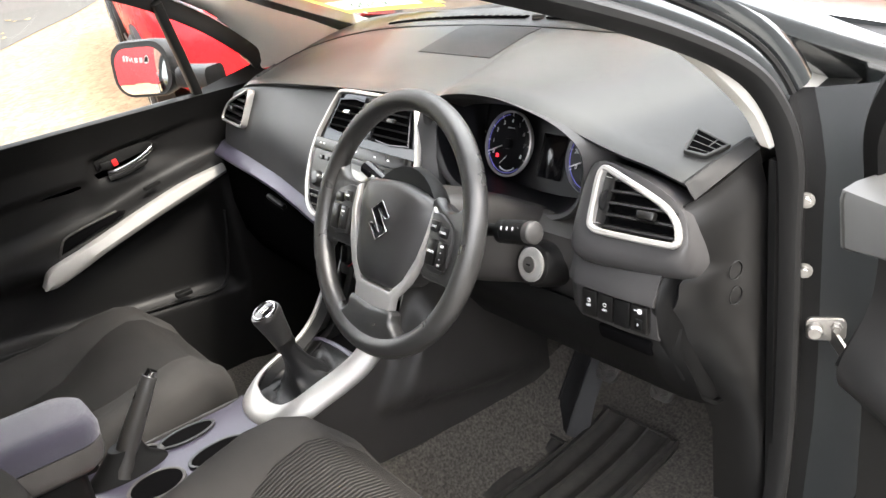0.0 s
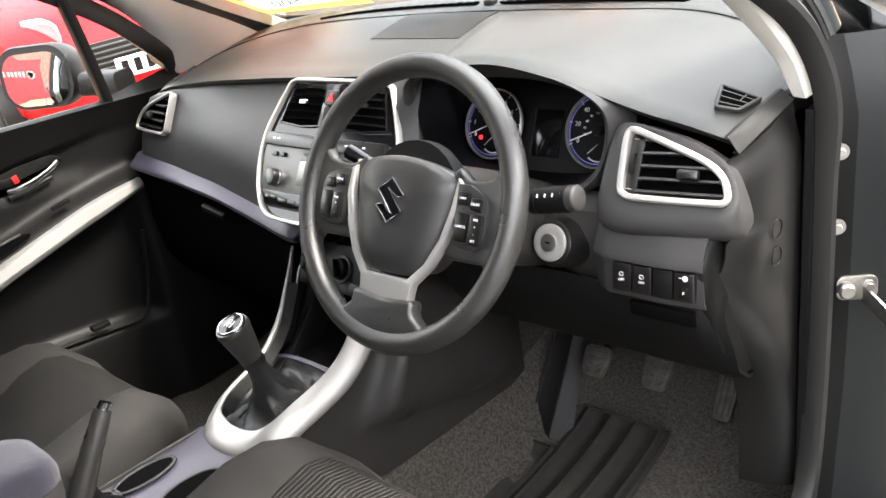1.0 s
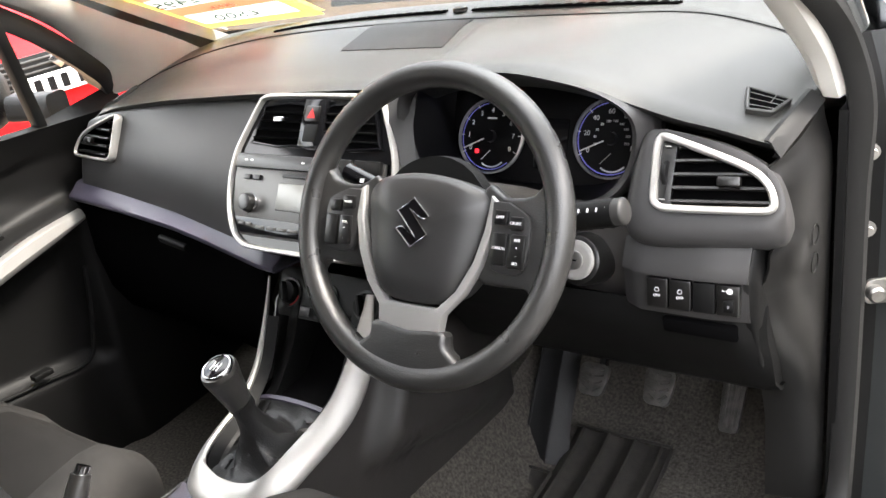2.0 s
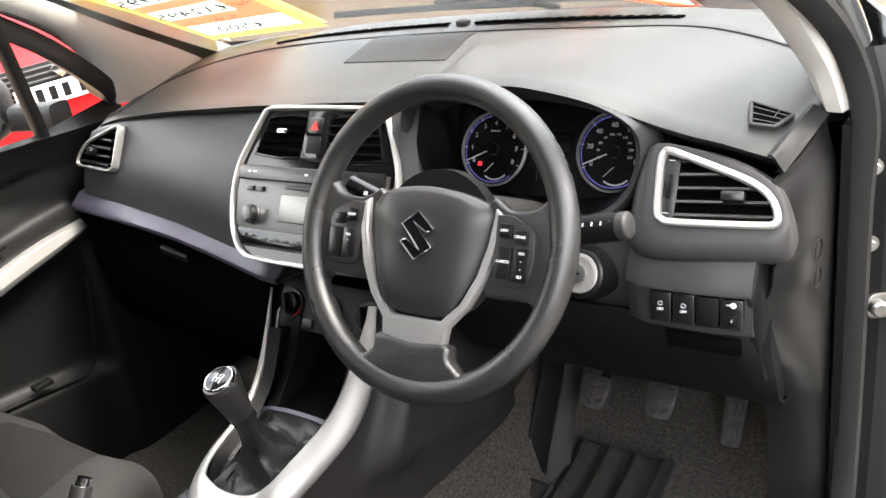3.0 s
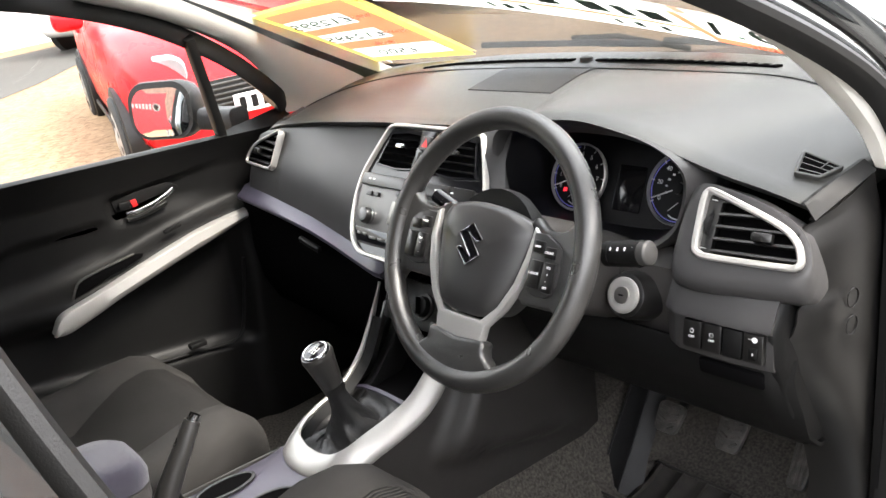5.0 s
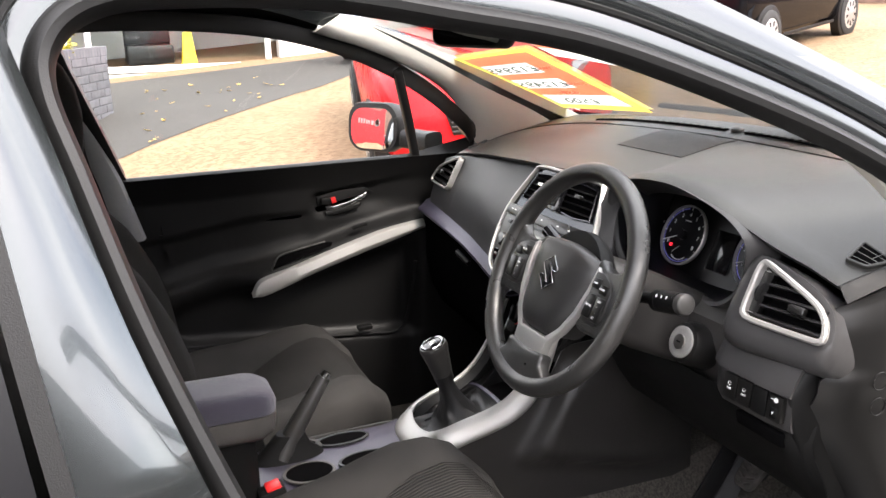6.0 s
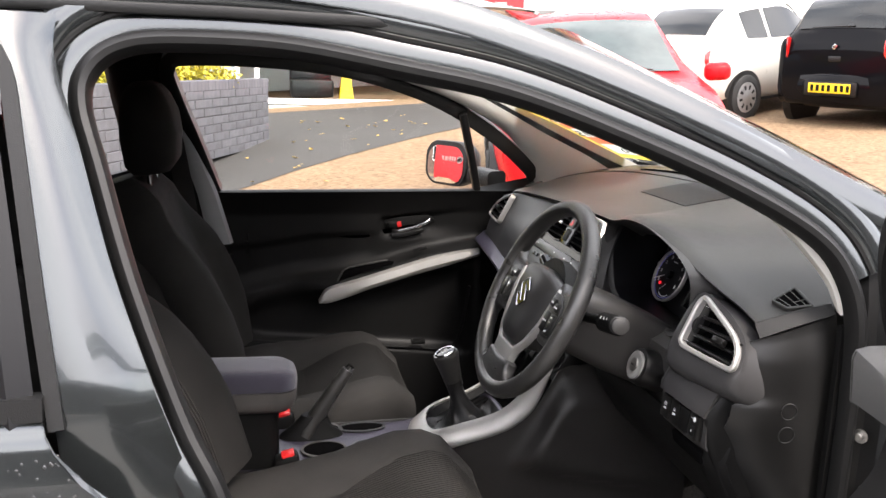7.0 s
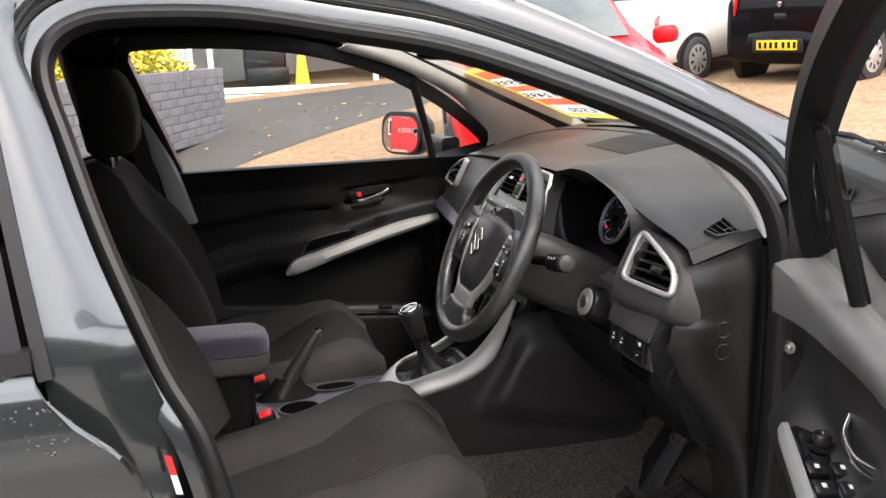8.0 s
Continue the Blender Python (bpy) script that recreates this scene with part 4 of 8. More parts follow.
for s in (1, -1):
    face_vent(s)
# the moulded block that carries the driver's vent
VN = V((0.115, -0.877, 0.467)).normalized()
raw = [(0.508, 0.027, 1.004), (0.568, 0.030, 0.9965), (0.618, 0.028, 0.981), (0.652, 0.021, 0.960), (0.668, 0.006, 0.928), (0.670, -0.006, 0.903), (0.655, -0.015, 0.887), (0.58, -0.030, 0.884), (0.515, -0.036, 0.884), (0.492, -0.03, 0.898), (0.488, -0.015, 0.93), (0.494, 0.012, 0.985)]
blk = [V(p) for p in spline(raw, 3, True)]
mouth = spline(DRIVER_VENT, 12, True)
VX = V((1, 0, 0)) - VN * VN.x
VY = VN.cross(VX)
VC = V((0.585, 0.003, 0.952))


def turn_of(p):
    return math.atan2((p - VC).dot(VY), (p - VC).dot(VX))


lip = [min(mouth, key=lambda q: abs((turn_of(q) - turn_of(p) + math.pi) % (2 * math.pi) - math.pi)) for p in blk]
rings = [[p - VN * 0.08 for p in blk], [p - VN * 0.014 for p in blk], [p - VN * 0.005 for p in inset_ring(blk, VN, 0.004)], [p.lerp(q, 0.32) + VN * 0.003 for p, q in zip(blk, lip)], [p.lerp(q, 0.7) + VN * 0.003 for p, q in zip(blk, lip)], [q + VN * 0.001 for q in lip], [q - VN * 0.03 for q in lip]]
part("vent_housing", loft(rings, caps=False), FASCIA, dash, "satin vent housing", 70)

# ---- centre stack ----
SN = V((0, -0.869, 0.495))


def stack(x, z, d=0.0):
    return V((x, 0.025 + 0.57 * (z - 1.037), z)) + SN * d


half = [(0.0, 1.040), (0.08, 1.0395), (0.115, 1.037), (0.128, 1.025), (0.150, 0.985), (0.163, 0.955), (0.166, 0.92), (0.158, 0.88), (0.140, 0.848), (0.118, 0.833), (0.09, 0.828), (0.0, 0.827)]
outline = [stack(x, z) for x, z in half] + [stack(-x, z) for x, z in half[-2:0:-1]]
cs = thing("centre_stack", (0, 0, 0.93), "gloss black centre stack framed in satin silver", "centre stack")
ring = spline(outline, 3, True)
part("surround", bezel_ring([p + SN * 0.004 for p in ring], SN, 0.0075, 0.006, 0.02), SILVER, cs, "satin silver surround")
part("back_panel", slab([p + SN * 0.002 for p in inset_ring(ring, SN, 0.006)], -SN * 0.02), PIANO, cs, "gloss black panel")
part("stack_body", loft([[p - SN * 0.06 for p in ring], [p - SN * 0.004 for p in ring], [p + SN * 0.001 for p in inset_ring(ring, SN, -0.0)]]), FASCIA, dash)
for s in (1, -1):
    o = [stack(s * 0.017, 1.024, 0.004), stack(s * 0.104, 1.024, 0.004), stack(s * 0.113, 1.017, 0.004), stack(s * 0.128, 0.976, 0.004), stack(s * 0.123, 0.970, 0.004), stack(s * 0.022, 0.970, 0.004)]
    cv = part("centre_vent", bezel_ring(spline(o, 2, True), SN, 0.004, 0.003, 0.01), PIANO, cs, "centre air vent with black slats")
    # flat shade-black backing in place of a deep duct
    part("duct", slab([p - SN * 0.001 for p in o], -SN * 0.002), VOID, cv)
    for k in range(4):
        z = 0.979 + 0.0115 * k
        part("slat", sweep([stack(s * 0.021, z, 0.004), stack(s * (0.124 - 0.006 * k), z, 0.004)], [(0.0, 0.007), (0.0018, 0.002), (0.001, -0.006), (-0.0014, 0.0)], SN.cross(V((1, 0, 0))) * -1), PLASTIC, cv)
    part("tab", box((0.022, 0.008, 0.008), 0.002, 2, basis(stack(s * 0.07, 1.003, 0.011), (1, 0, 0), (0, 0.495, 0.869))), CHROME if s < 0 else PLASTIC, cv)
mid = part("hazard_pillar", slab([stack(-0.021, 1.031, 0.002), stack(0.021, 1.031, 0.002), stack(0.024, 0.968, 0.002), stack(-0.024, 0.968, 0.002)], SN * 0.012, 0.003), PIANO, cs)
part("hazard_button", box((0.028, 0.024, 0.006), 0.002, 2, basis(stack(0, 1.011, 0.014), (1, 0, 0), (0, 0.495, 0.869))), PLASTIC, mid)
tri_m = basis(stack(0, 1.010, 0.0175), (1, 0, 0), (0, 0.495, 0.869))
part("hazard_triangle", slab([tri_m @ V((-0.008, -0.006, 0)), tri_m @ V((0.008, -0.006, 0)), tri_m @ V((0, 0.008, 0))], SN * 0.0006), RED, mid, "red warning triangle")
part("blank_button", box((0.026, 0.026, 0.006), 0.002, 2, basis(stack(0, 0.986, 0.013), (1, 0, 0), (0, 0.495, 0.869))), DARK, mid)
radio = thing("car_radio", stack(0, 0.89, 0.0), "grey built-in car radio with a small display", "car radio")
face = [stack(-0.147, 0.953, 0.004), stack(0.147, 0.953, 0.004), stack(0.150, 0.92, 0.004), stack(0.142, 0.88, 0.004), stack(0.118, 0.846, 0.004), stack(-0.118, 0.846, 0.004), stack(-0.142, 0.88, 0.004), stack(-0.150, 0.92, 0.004)]
part("faceplate", slab(face, SN * 0.006, 0.002), RADIO, radio, "metallic grey faceplate")
part("top_bar", slab([stack(-0.143, 0.955, 0.008), stack(0.143, 0.955, 0.008), stack(0.145, 0.936, 0.008), stack(-0.145, 0.936, 0.008)], SN * 0.010, 0.003), PLASTIC, radio)
part("lower_strip", slab([stack(-0.134, 0.870, 0.0095), stack(0.134, 0.870, 0.0095), stack(0.117, 0.849, 0.0095), stack(-0.117, 0.849, 0.0095)], SN * 0.002, 0.001), PIANO, radio, "gloss black button strip")
part("disc_slot", box((0.13, 0.006, 0.003), 0.001, 1, basis(stack(0.02, 0.929, 0.0105), (1, 0, 0), (0, 0.495, 0.869))), BEZEL, radio)
part("display", box((0.125, 0.042, 0.003), 0.002, 2, basis(stack(0.012, 0.901, 0.0105), (1, 0, 0), (0, 0.495, 0.869))), SCREEN, radio, "pale grey display")
vk = part("volume_knob", turned([(0.0145, 0), (0.014, 0.012), (0.0125, 0.016), (0.011, 0.0165)], basis(stack(-0.103, 0.889, 0.010), (1, 0, 0), (0, 0.495, 0.869)), 28), PLASTIC, radio, "black knob with a bright ring")
part("knob_ring", turned([(0.0152, 0.0), (0.0158, 0.003), (0.0148, 0.006), (0.0148, 0.0)], basis(stack(-0.103, 0.889, 0.010), (1, 0, 0), (0, 0.495, 0.869)), 28), CHROME, vk)
part("tune_knob", turned([(0.0145, 0), (0.014, 0.012), (0.0125, 0.016), (0.011, 0.0165)], basis(stack(0.112, 0.889, 0.010), (1, 0, 0), (0, 0.495, 0.869)), 28), PLASTIC, radio)
for i, (x, z, w) in enumerate([(-0.118, 0.924, 0.015), (-0.097, 0.924, 0.015), (-0.1, 0.861, 0.012), (-0.115, 0.861, 0.012), (-0.05, 0.858, 0.018), (-0.028, 0.858, 0.018), (-0.006, 0.858, 0.018), (0.016, 0.858, 0.018), (0.038, 0.858, 0.018), (0.06, 0.858, 0.018), (-0.075, 0.858, 0.018)]):
    part("button", box((w, 0.008 if z > 0.9 else 0.005, 0.004), 0.0012, 2, basis(stack(x, z, 0.0115), (1, 0, 0), (0, 0.495, 0.869))), RADIO if z < 0.87 else PLASTIC, radio)
for x in (-0.12, -0.108, 0.0, 0.06, 0.1):
    part("mark", box((0.006, 0.0025, 0.0005), 0, 1, basis(stack(x, 0.946, 0.0185), (1, 0, 0), (0, 0.495, 0.869))), INK, radio)

# heater controls under the stack
heat = thing("heater_controls", stack(0, 0.735, 0.0), "black heater panel with three rotary knobs", "heater controls")
HN = V((0, -0.869, 0.495))


def hpt(x, z, d=0.0):
    return V((x, -0.052 + 0.57 * (z - 0.735), z)) + HN * d


o = [hpt(-0.108, 0.772), hpt(0.108, 0.772), hpt(0.106, 0.715), hpt(0.1, 0.703), hpt(-0.1, 0.703), hpt(-0.106, 0.715)]
part("panel", slab(o, -HN * 0.03, 0.003), MATTPAD, heat)
for k, x in enumerate((-0.079, 0.0, 0.079)):
    kn = part("dial_ring", turned([(0.024, 0.0), (0.0235, 0.004), (0.0195, 0.004), (0.0195, 0.0)], basis(hpt(x, 0.737, 0.0), (1, 0, 0), (0, 0.495, 0.869)), 28), FASCIA, heat)
    part("knob", turned([(0.0185, 0.001), (0.018, 0.010), (0.0165, 0.0125)], basis(hpt(x, 0.737, 0.0), (1, 0, 0), (0, 0.495, 0.869)), 28), DARK, kn)
    part("grip", box((0.007, 0.032, 0.012), 0.003, 2, basis(hpt(x, 0.737, 0.017), (0.9, 0.1, 0.4), (0, 0.495, 0.869))), DARK, kn)
    if k == 0:
        part("hot_mark", sweep([basis(hpt(x, 0.737, 0.0045), (1, 0, 0), (0, 0.495, 0.869)) @ V((0.0215 * math.cos(a), 0.0215 * math.sin(a), 0)) for a in [radians(-70 + 12 * i) for i in range(6)]], circle(0.0014, 6), HN), RED, kn)
for x in (-0.04, 0.04):
    part("button", box((0.022, 0.014, 0.005), 0.0015, 2, basis(hpt(x, 0.714, 0.002), (1, 0, 0), (0, 0.495, 0.869))), FASCIA, heat)

# ---- instruments ----
hood = [(0.172, 1.046), (0.158, 1.0), (0.166, 0.945), (0.19, 0.915), (0.25, 0.90), (0.34, 0.897), (0.42, 0.905), (0.466, 0.935), (0.488, 0.98), (0.488, 1.02), (0.45, 1.048), (0.385, 1.066), (0.32, 1.074), (0.24, 1.066)]
hc = (0.325, 0.98)


def hood_ring(k, y, lift=0.0, dz=0.0, drop=0.0):
    return spline([(hc[0] + (x - hc[0]) * k, y + lift * (z - 0.98), hc[1] + (z - hc[1]) * k + dz - drop * max(0.0, z - 1.0) / 0.07) for x, z in hood], 4, True)


part("instrument_hood", loft([hood_ring(1.09, 0.06, 0.1, -0.004, 0.016), hood_ring(1.075, 0.022, 0.0, -0.002, 0.009), hood_ring(1.04, 0.008, -0.1, -0.001), hood_ring(1.0, 0.012, -0.1), hood_ring(0.985, 0.022, 0.0)], caps=False), FASCIA, dash, "hooded instrument surround", 70)
part("hood_lining", loft([hood_ring(0.986, 0.021, 0.0), hood_ring(0.975, 0.05, 0.15), hood_ring(0.965, 0.122, 0.40)], caps=False), BEZEL, dash, "black lining of the instrument hood", 70)
clu = thing("instrument_cluster", (0.325, 0.125, 0.97), "instrument cluster with two blue-ringed dials", "instrument cluster")
CN = V((0, -0.92, 0.39))


def cpt(x, z, d=0.0):
    return V((x, 0.114 + 0.424 * (z - 0.95), z)) + CN * d


part("face", slab(spline([cpt(hc[0] + (x - hc[0]) * 0.99, hc[1] + (z - hc[1]) * 0.985, -0.004) for x, z in hood], 3, True), -CN * 0.01), BEZEL, clu, "smoked black face")


def dial(x, z, figures, start, step, fig_r):
    m = basis(cpt(x, z, 0.002), (1, 0, 0), (0, 0.39, 0.92))
    d = part("dial", turned([(0.052, 0.0), (0.0515, 0.0035), (0.050, 0.0035)], m, 48), BEZEL, clu, "round dial")
    part("chrome_ring", turned([(0.0535, 0.0), (0.0545, 0.007), (0.0525, 0.009), (0.051, 0.004), (0.051, 0.0)], m, 48), SILVER, d)
    arc = [m @ V((0.0478 * math.cos(radians(a)), 0.0478 * math.sin(radians(a)), 0.0045)) for a in range(100, 320, 10)]
    part("blue_ring", sweep(arc, rounded(0.001, 0.0016, 0.0004, 1), m.to_3x3() @ V((0, 0, 1))), BLUE_GLOW, d, "blue lit ring")
    for i, f in enumerate(figures):
        a = radians(start - step * i)
        lettering(f, 0.0095, m @ pose(fig_r * math.cos(a), fig_r * math.sin(a), 0.0046), INK, d, "figure")
        r0, r1 = m @ V((0.045 * math.cos(a), 0.045 * math.sin(a), 0.005)), m @ V((0.051 * math.cos(a), 0.051 * math.sin(a), 0.005))
        part("tick", sweep([r0, r1], rounded(0.0006, 0.0012, 0.0002, 1), m.to_3x3() @ V((0, 0, 1))), INK, d)
    a = radians(start - 4)
    nd = [m @ V((r * math.cos(a), r * math.sin(a), 0.009)) for r in (-0.006, 0.046)]
    part("needle", sweep(nd, rounded(0.0012, 0.0018, 0.0003, 1), m.to_3x3() @ V((0, 0, 1))), INK, d)
    part("needle_hub", turned([(0.009, 0.003), (0.0085, 0.011), (0.0, 0.0115)], m, 24), BEZEL, d)
    sa = [m @ V((-0.012 + 0.014 * k, -0.034 + 0.014 * k, 0.006)) for k in (0, 1)]
    part("small_needle", sweep(sa, rounded(0.0008, 0.001, 0.0002, 1), m.to_3x3() @ V((0, 0, 1))), INK, d)
    sc = [m @ V((0.026 * math.cos(radians(b)) + 0.004, 0.026 * math.sin(radians(b)) - 0.018, 0.005)) for b in range(235, 320, 8)]
    part("small_scale", sweep(sc, rounded(0.0006, 0.0022, 0.0002, 1), m.to_3x3() @ V((0, 0, 1))), INK, d)
    return d, m


t_dial, t_m = dial(0.231, 0.956, "0 1 2 3 4 5 6 7 8".split(), 208, 29.5, 0.037)
s_dial, s_m = dial(0.417, 0.959, "0 20 40 60 80 100 120".split(), 208, 38, 0.036)
part("warning_light", box((0.006, 0.006, 0.0008), 0.001, 2, t_m @ pose(-0.021, -0.022, 0.0055)), RED_GLOW, t_dial, "red warning light")
part("unit_mark", box((0.016, 0.0022, 0.0005), 0, 1, t_m @ pose(0, 0.026, 0.0046)), INK, t_dial)
for i, f in enumerate("20 40 60 80 100 120 160 180 200 220".split()):
    a = radians(200 - 24 * i)
    lettering(f, 0.0048, s_m @ pose(0.0235 * math.cos(a), 0.0235 * math.sin(a), 0.0046), INK, s_dial, "figure")
for i, (x, z) in enumerate(((0.135, 0.97), (0.155, 0.965), (0.158, 0.967))):
    part("symbol", box((0.004, 0.004, 0.0006), 0, 1, basis(cpt(x, z, -0.002), (1, 0, 0), (0, 0.39, 0.92))), INK, clu)
part("display", box((0.05, 0.07, 0.001), 0.002, 2, basis(cpt(0.325, 0.95, -0.002), (1, 0, 0), (0, 0.39, 0.92))), PIANO, clu, "dark centre display")

# ---- driver's lower dash ----
part("column_panel", sheet([[(x, y, z) for x in [0.13 + 0.03 * i for i in range(13)]] for y, z in [(0.03, 0.905), (-0.005, 0.89), (-0.012, 0.86), (0.0, 0.80), (0.04, 0.74), (0.1, 0.68)]], 0.006), SIDESKIN, dash)
part("stack_shoulder", sheet([[(0.112, 0.030, 1.040), (0.15, 0.03, 1.05), (0.175, 0.03, 1.05)], [(0.13, 0.0, 1.01), (0.15, 0.0, 1.01), (0.168, 0.015, 1.0)], [(0.158, -0.02, 0.96), (0.165, -0.015, 0.96), (0.172, 0.005, 0.96)], [(0.163, -0.045, 0.91), (0.175, -0.03, 0.91), (0.19, -0.01, 0.915)], [(0.14, -0.08, 0.85), (0.165, -0.06, 0.85), (0.2, -0.02, 0.87)]], 0.006), FASCIA, dash, "", 70)
low = []
for x in [0.484 + 0.150 * i / 14 for i in range(15)]:
    e = 0.006 * ease((x - 0.58) / 0.06) + 0.012 * ease((0.505 - x) / 0.02)
    low.append([(x, 0.02 + e, 0.894), (x, -0.008 + e, 0.889), (x, -0.020 + e, 0.878), (x, -0.029 + e, 0.862), (x, -0.036 + e, 0.849), (x, -0.036 + e, 0.845), (x, -0.031 + e, 0.843), (x, -0.030 + e, 0.80), (x, -0.026 + e, 0.792)])
part("switch_panel", sheet(low, 0.005), FASCIA, dash, "satin panel above the switches", 60)
flank = []
for z, y in ((0.893, 0.010), (0.878, -0.006), (0.862, -0.018), (0.846, -0.027), (0.80, -0.021), (0.775, -0.010), (0.75, 0.0), (0.72, 0.014), (0.69, 0.034), (0.655, 0.06)):
    flank.append([(0.628, y, z), (0.6335, y, z), (0.637, y + 0.003, z), (0.641, y + 0.014, z), (0.644, y + 0.04, z)])
part("panel_flank", sheet(flank, 0.003), DARK, dash, "dark end of the switch panel", 60)
knee = []
for x in [0.20 + 0.445 * i / 24 for i in range(25)]:
    e = 0.03 * ease((x - 0.622) / 0.03)
    knee.append([(x, -0.014 + e, 0.80), (x, -0.020 + e, 0.775), (x, -0.012 + e, 0.75), (x, 0.006 + e, 0.715), (x, 0.036 + e * 0.5, 0.672), (x, 0.066 + e * 0.3, 0.650), (x, 0.082, 0.645), (x, 0.16, 0.642), (x, 0.3, 0.65)])
kp = part("knee_panel", sheet(knee, 0.006), DARK, dash, "dark lower knee panel", 60)
# shade-coloured block in place of a hollow slot
part("card_slot_shade", box((0.09, 0.012, 0.022), 0.004, 2, pose(0.575, -0.0165, 0.774, 12, 0, 0)), VOID, kp)
sw = thing("switch_row", (0.57, -0.03, 0.82), "row of four black dashboard switches", "switches")
for k in range(4):
    x = 0.532 + 0.0272 * k
    m = basis((x, -0.034 + 0.04 * (x - 0.532), 0.8235), (1, 0.04, 0), (0, 0.12, 1))
    b = part("switch", box((0.0255, 0.037, 0.010), 0.002, 2, m), PLASTIC if k != 2 else DARK, sw)
    if k < 2:
        part("symbol", sweep([m @ pose(0, 0.0045, 0.0052) @ V((0.0026 * math.cos(0.52 * q), 0.0026 * math.sin(0.52 * q), 0)) for q in range(12)], circle(0.0004, 5), m.to_3x3() @ V((0, 0, 1)), True), INK, b)
        lettering("OFF", 0.0048, m @ pose(0, -0.003, 0.0052), INK, b)
    if k == 3:
        part("roller", box((0.012, 0.015, 0.006), 0.002, 2, m @ pose(0.001, -0.006, 0.004)), DARK, b)
        part("symbol", turned([(0.0035, 0.0), (0.0035, 0.0006)], m @ pose(0.002, 0.012, 0.005), 12), INK, b)
        part("symbol", box((0.005, 0.0008, 0.0005), 0, 1, m @ pose(-0.004, 0.012, 0.0053)), INK, b)
        lettering("0", 0.005, m @ pose(0.001, -0.006, 0.0073), INK, b)
# dark bevel under the end of the top
bev = zip(spline([V((0.640, 0.034, 0.989)), V((0.651, 0.085, 1.006)), V((0.660, 0.140, 1.020))], 5), spline([V((0.651, 0.036, 0.971)), V((0.663, 0.085, 0.991)), V((0.674, 0.138, 1.010))], 5))
band = [[a + V((-0.008, 0.004, 0.001)), a + V((-0.002, 0.0, 0.002)), a + V((0.001, -0.001, 0.0)), a.lerp(b, 0.5) + V((0.0005, -0.001, 0)), b, b + V((-0.010, 0.006, -0.003))] for a, b in bev]
part("top_bevel", sheet(band, 0.002), MATTPAD, dash, "", 30)
# end of the dashboard, towards the door
endp = []
ZS = [1.0, 0.995, 0.98, 0.955, 0.93, 0.91, 0.895, 0.888, 0.882, 0.876, 0.870, 0.862, 0.852, 0.838, 0.82, 0.80, 0.78, 0.76, 0.73, 0.69, 0.64, 0.58, 0.52, 0.45]
for z in ZS:
    low_ = ease((0.889 - z) / 0.022)
    back = 0.62 * max(0.0, 0.79 - z)
    ys = 0.026 - 0.024 * low_ - 0.006 * ease((0.86 - z) / 0.04) + back
    ys = min(ys, 0.11)
    xs, xe = 0.656 - 0.010 * low_ - 0.03 * ease((0.85 - z) / 0.06), 0.684
    row = []
    for j in range(15):
        u = (j / 14) ** 1.3
        y = ys + (0.142 - ys) * u
        zt = 0.970 + 0.4 * (y - 0.041)
        x = xs + (xe - xs) * (1 - (1 - u) ** 2.4) + 0.006 * low_ * math.exp(-((y - 0.03) / 0.035) ** 2)
        x -= 0.014 * ease((z - 0.94) / 0.06)
        row.append((x, y, z if z < 0.93 else 0.93 + (z - 0.93) * (zt - 0.93) / 0.07))
    endp.append(row)
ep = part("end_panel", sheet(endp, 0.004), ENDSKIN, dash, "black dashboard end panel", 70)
for z in (0.868, 0.832):
    m = basis((0.6795, 0.076, z), (0.08, 0.997, 0), (0, 0, 1))
    part("fuse_cover_notch", sweep([m @ V((0.0122 * math.cos(radians(12 * a)), 0.0122 * math.sin(radians(12 * a)), 0.0006)) for a in range(30)], circle(0.0008, 6), m.to_3x3() @ V((0, 0, 1)), True), PLASTIC, ep)


# ---- steering wheel ----
WC, WN = V((0.3296, -0.198, 0.9515)), V((0, -0.9026, 0.4304))
WM = basis(WC, (1, 0, 0), (0, 0.4304, 0.9026))


def wp(x, y, d=0.0):
    return WM @ V((x, y, d))


wheel = thing("steering_wheel", WC, "black three-spoke steering wheel with silver trim", "steering wheel")
ringp = [wp(0.1696 * math.cos(2 * math.pi * i / 72), 0.1696 * math.sin(2 * math.pi * i / 72)) for i in range(72)]
part("rim", sweep(ringp, circle(0.0158, 14, 0.0150), WN, True), RIM, wheel, "pored black rim")
# airbag cover: shield shape, domed
cov = [(0.0, 0.058), (0.05, 0.052), (0.078, 0.040), (0.086, 0.028), (0.084, 0.005), (0.074, -0.03), (0.058, -0.062), (0.038, -0.082), (0.0, -0.086), (-0.038, -0.082), (-0.058, -0.062), (-0.074, -0.03), (-0.084, 0.005), (-0.086, 0.028), (-0.078, 0.040), (-0.05, 0.052)]


def cover_ring(k, d):
    return spline([wp(x * k, -0.012 + (y + 0.012) * k, d + 0.10 * max(0, y) * k - 0.42 * max(0.0, abs(x * k) - 0.048)) for x, y in cov], 3, True)


part("airbag_cover", loft([cover_ring(0.95, -0.045), cover_ring(1.0, -0.012), cover_ring(1.0, 0.002), cover_ring(0.97, 0.008), cover_ring(0.88, 0.013), cover_ring(0.6, 0.0165), cover_ring(0.25, 0.018)]), COVER, wheel, "black airbag cover", 60)
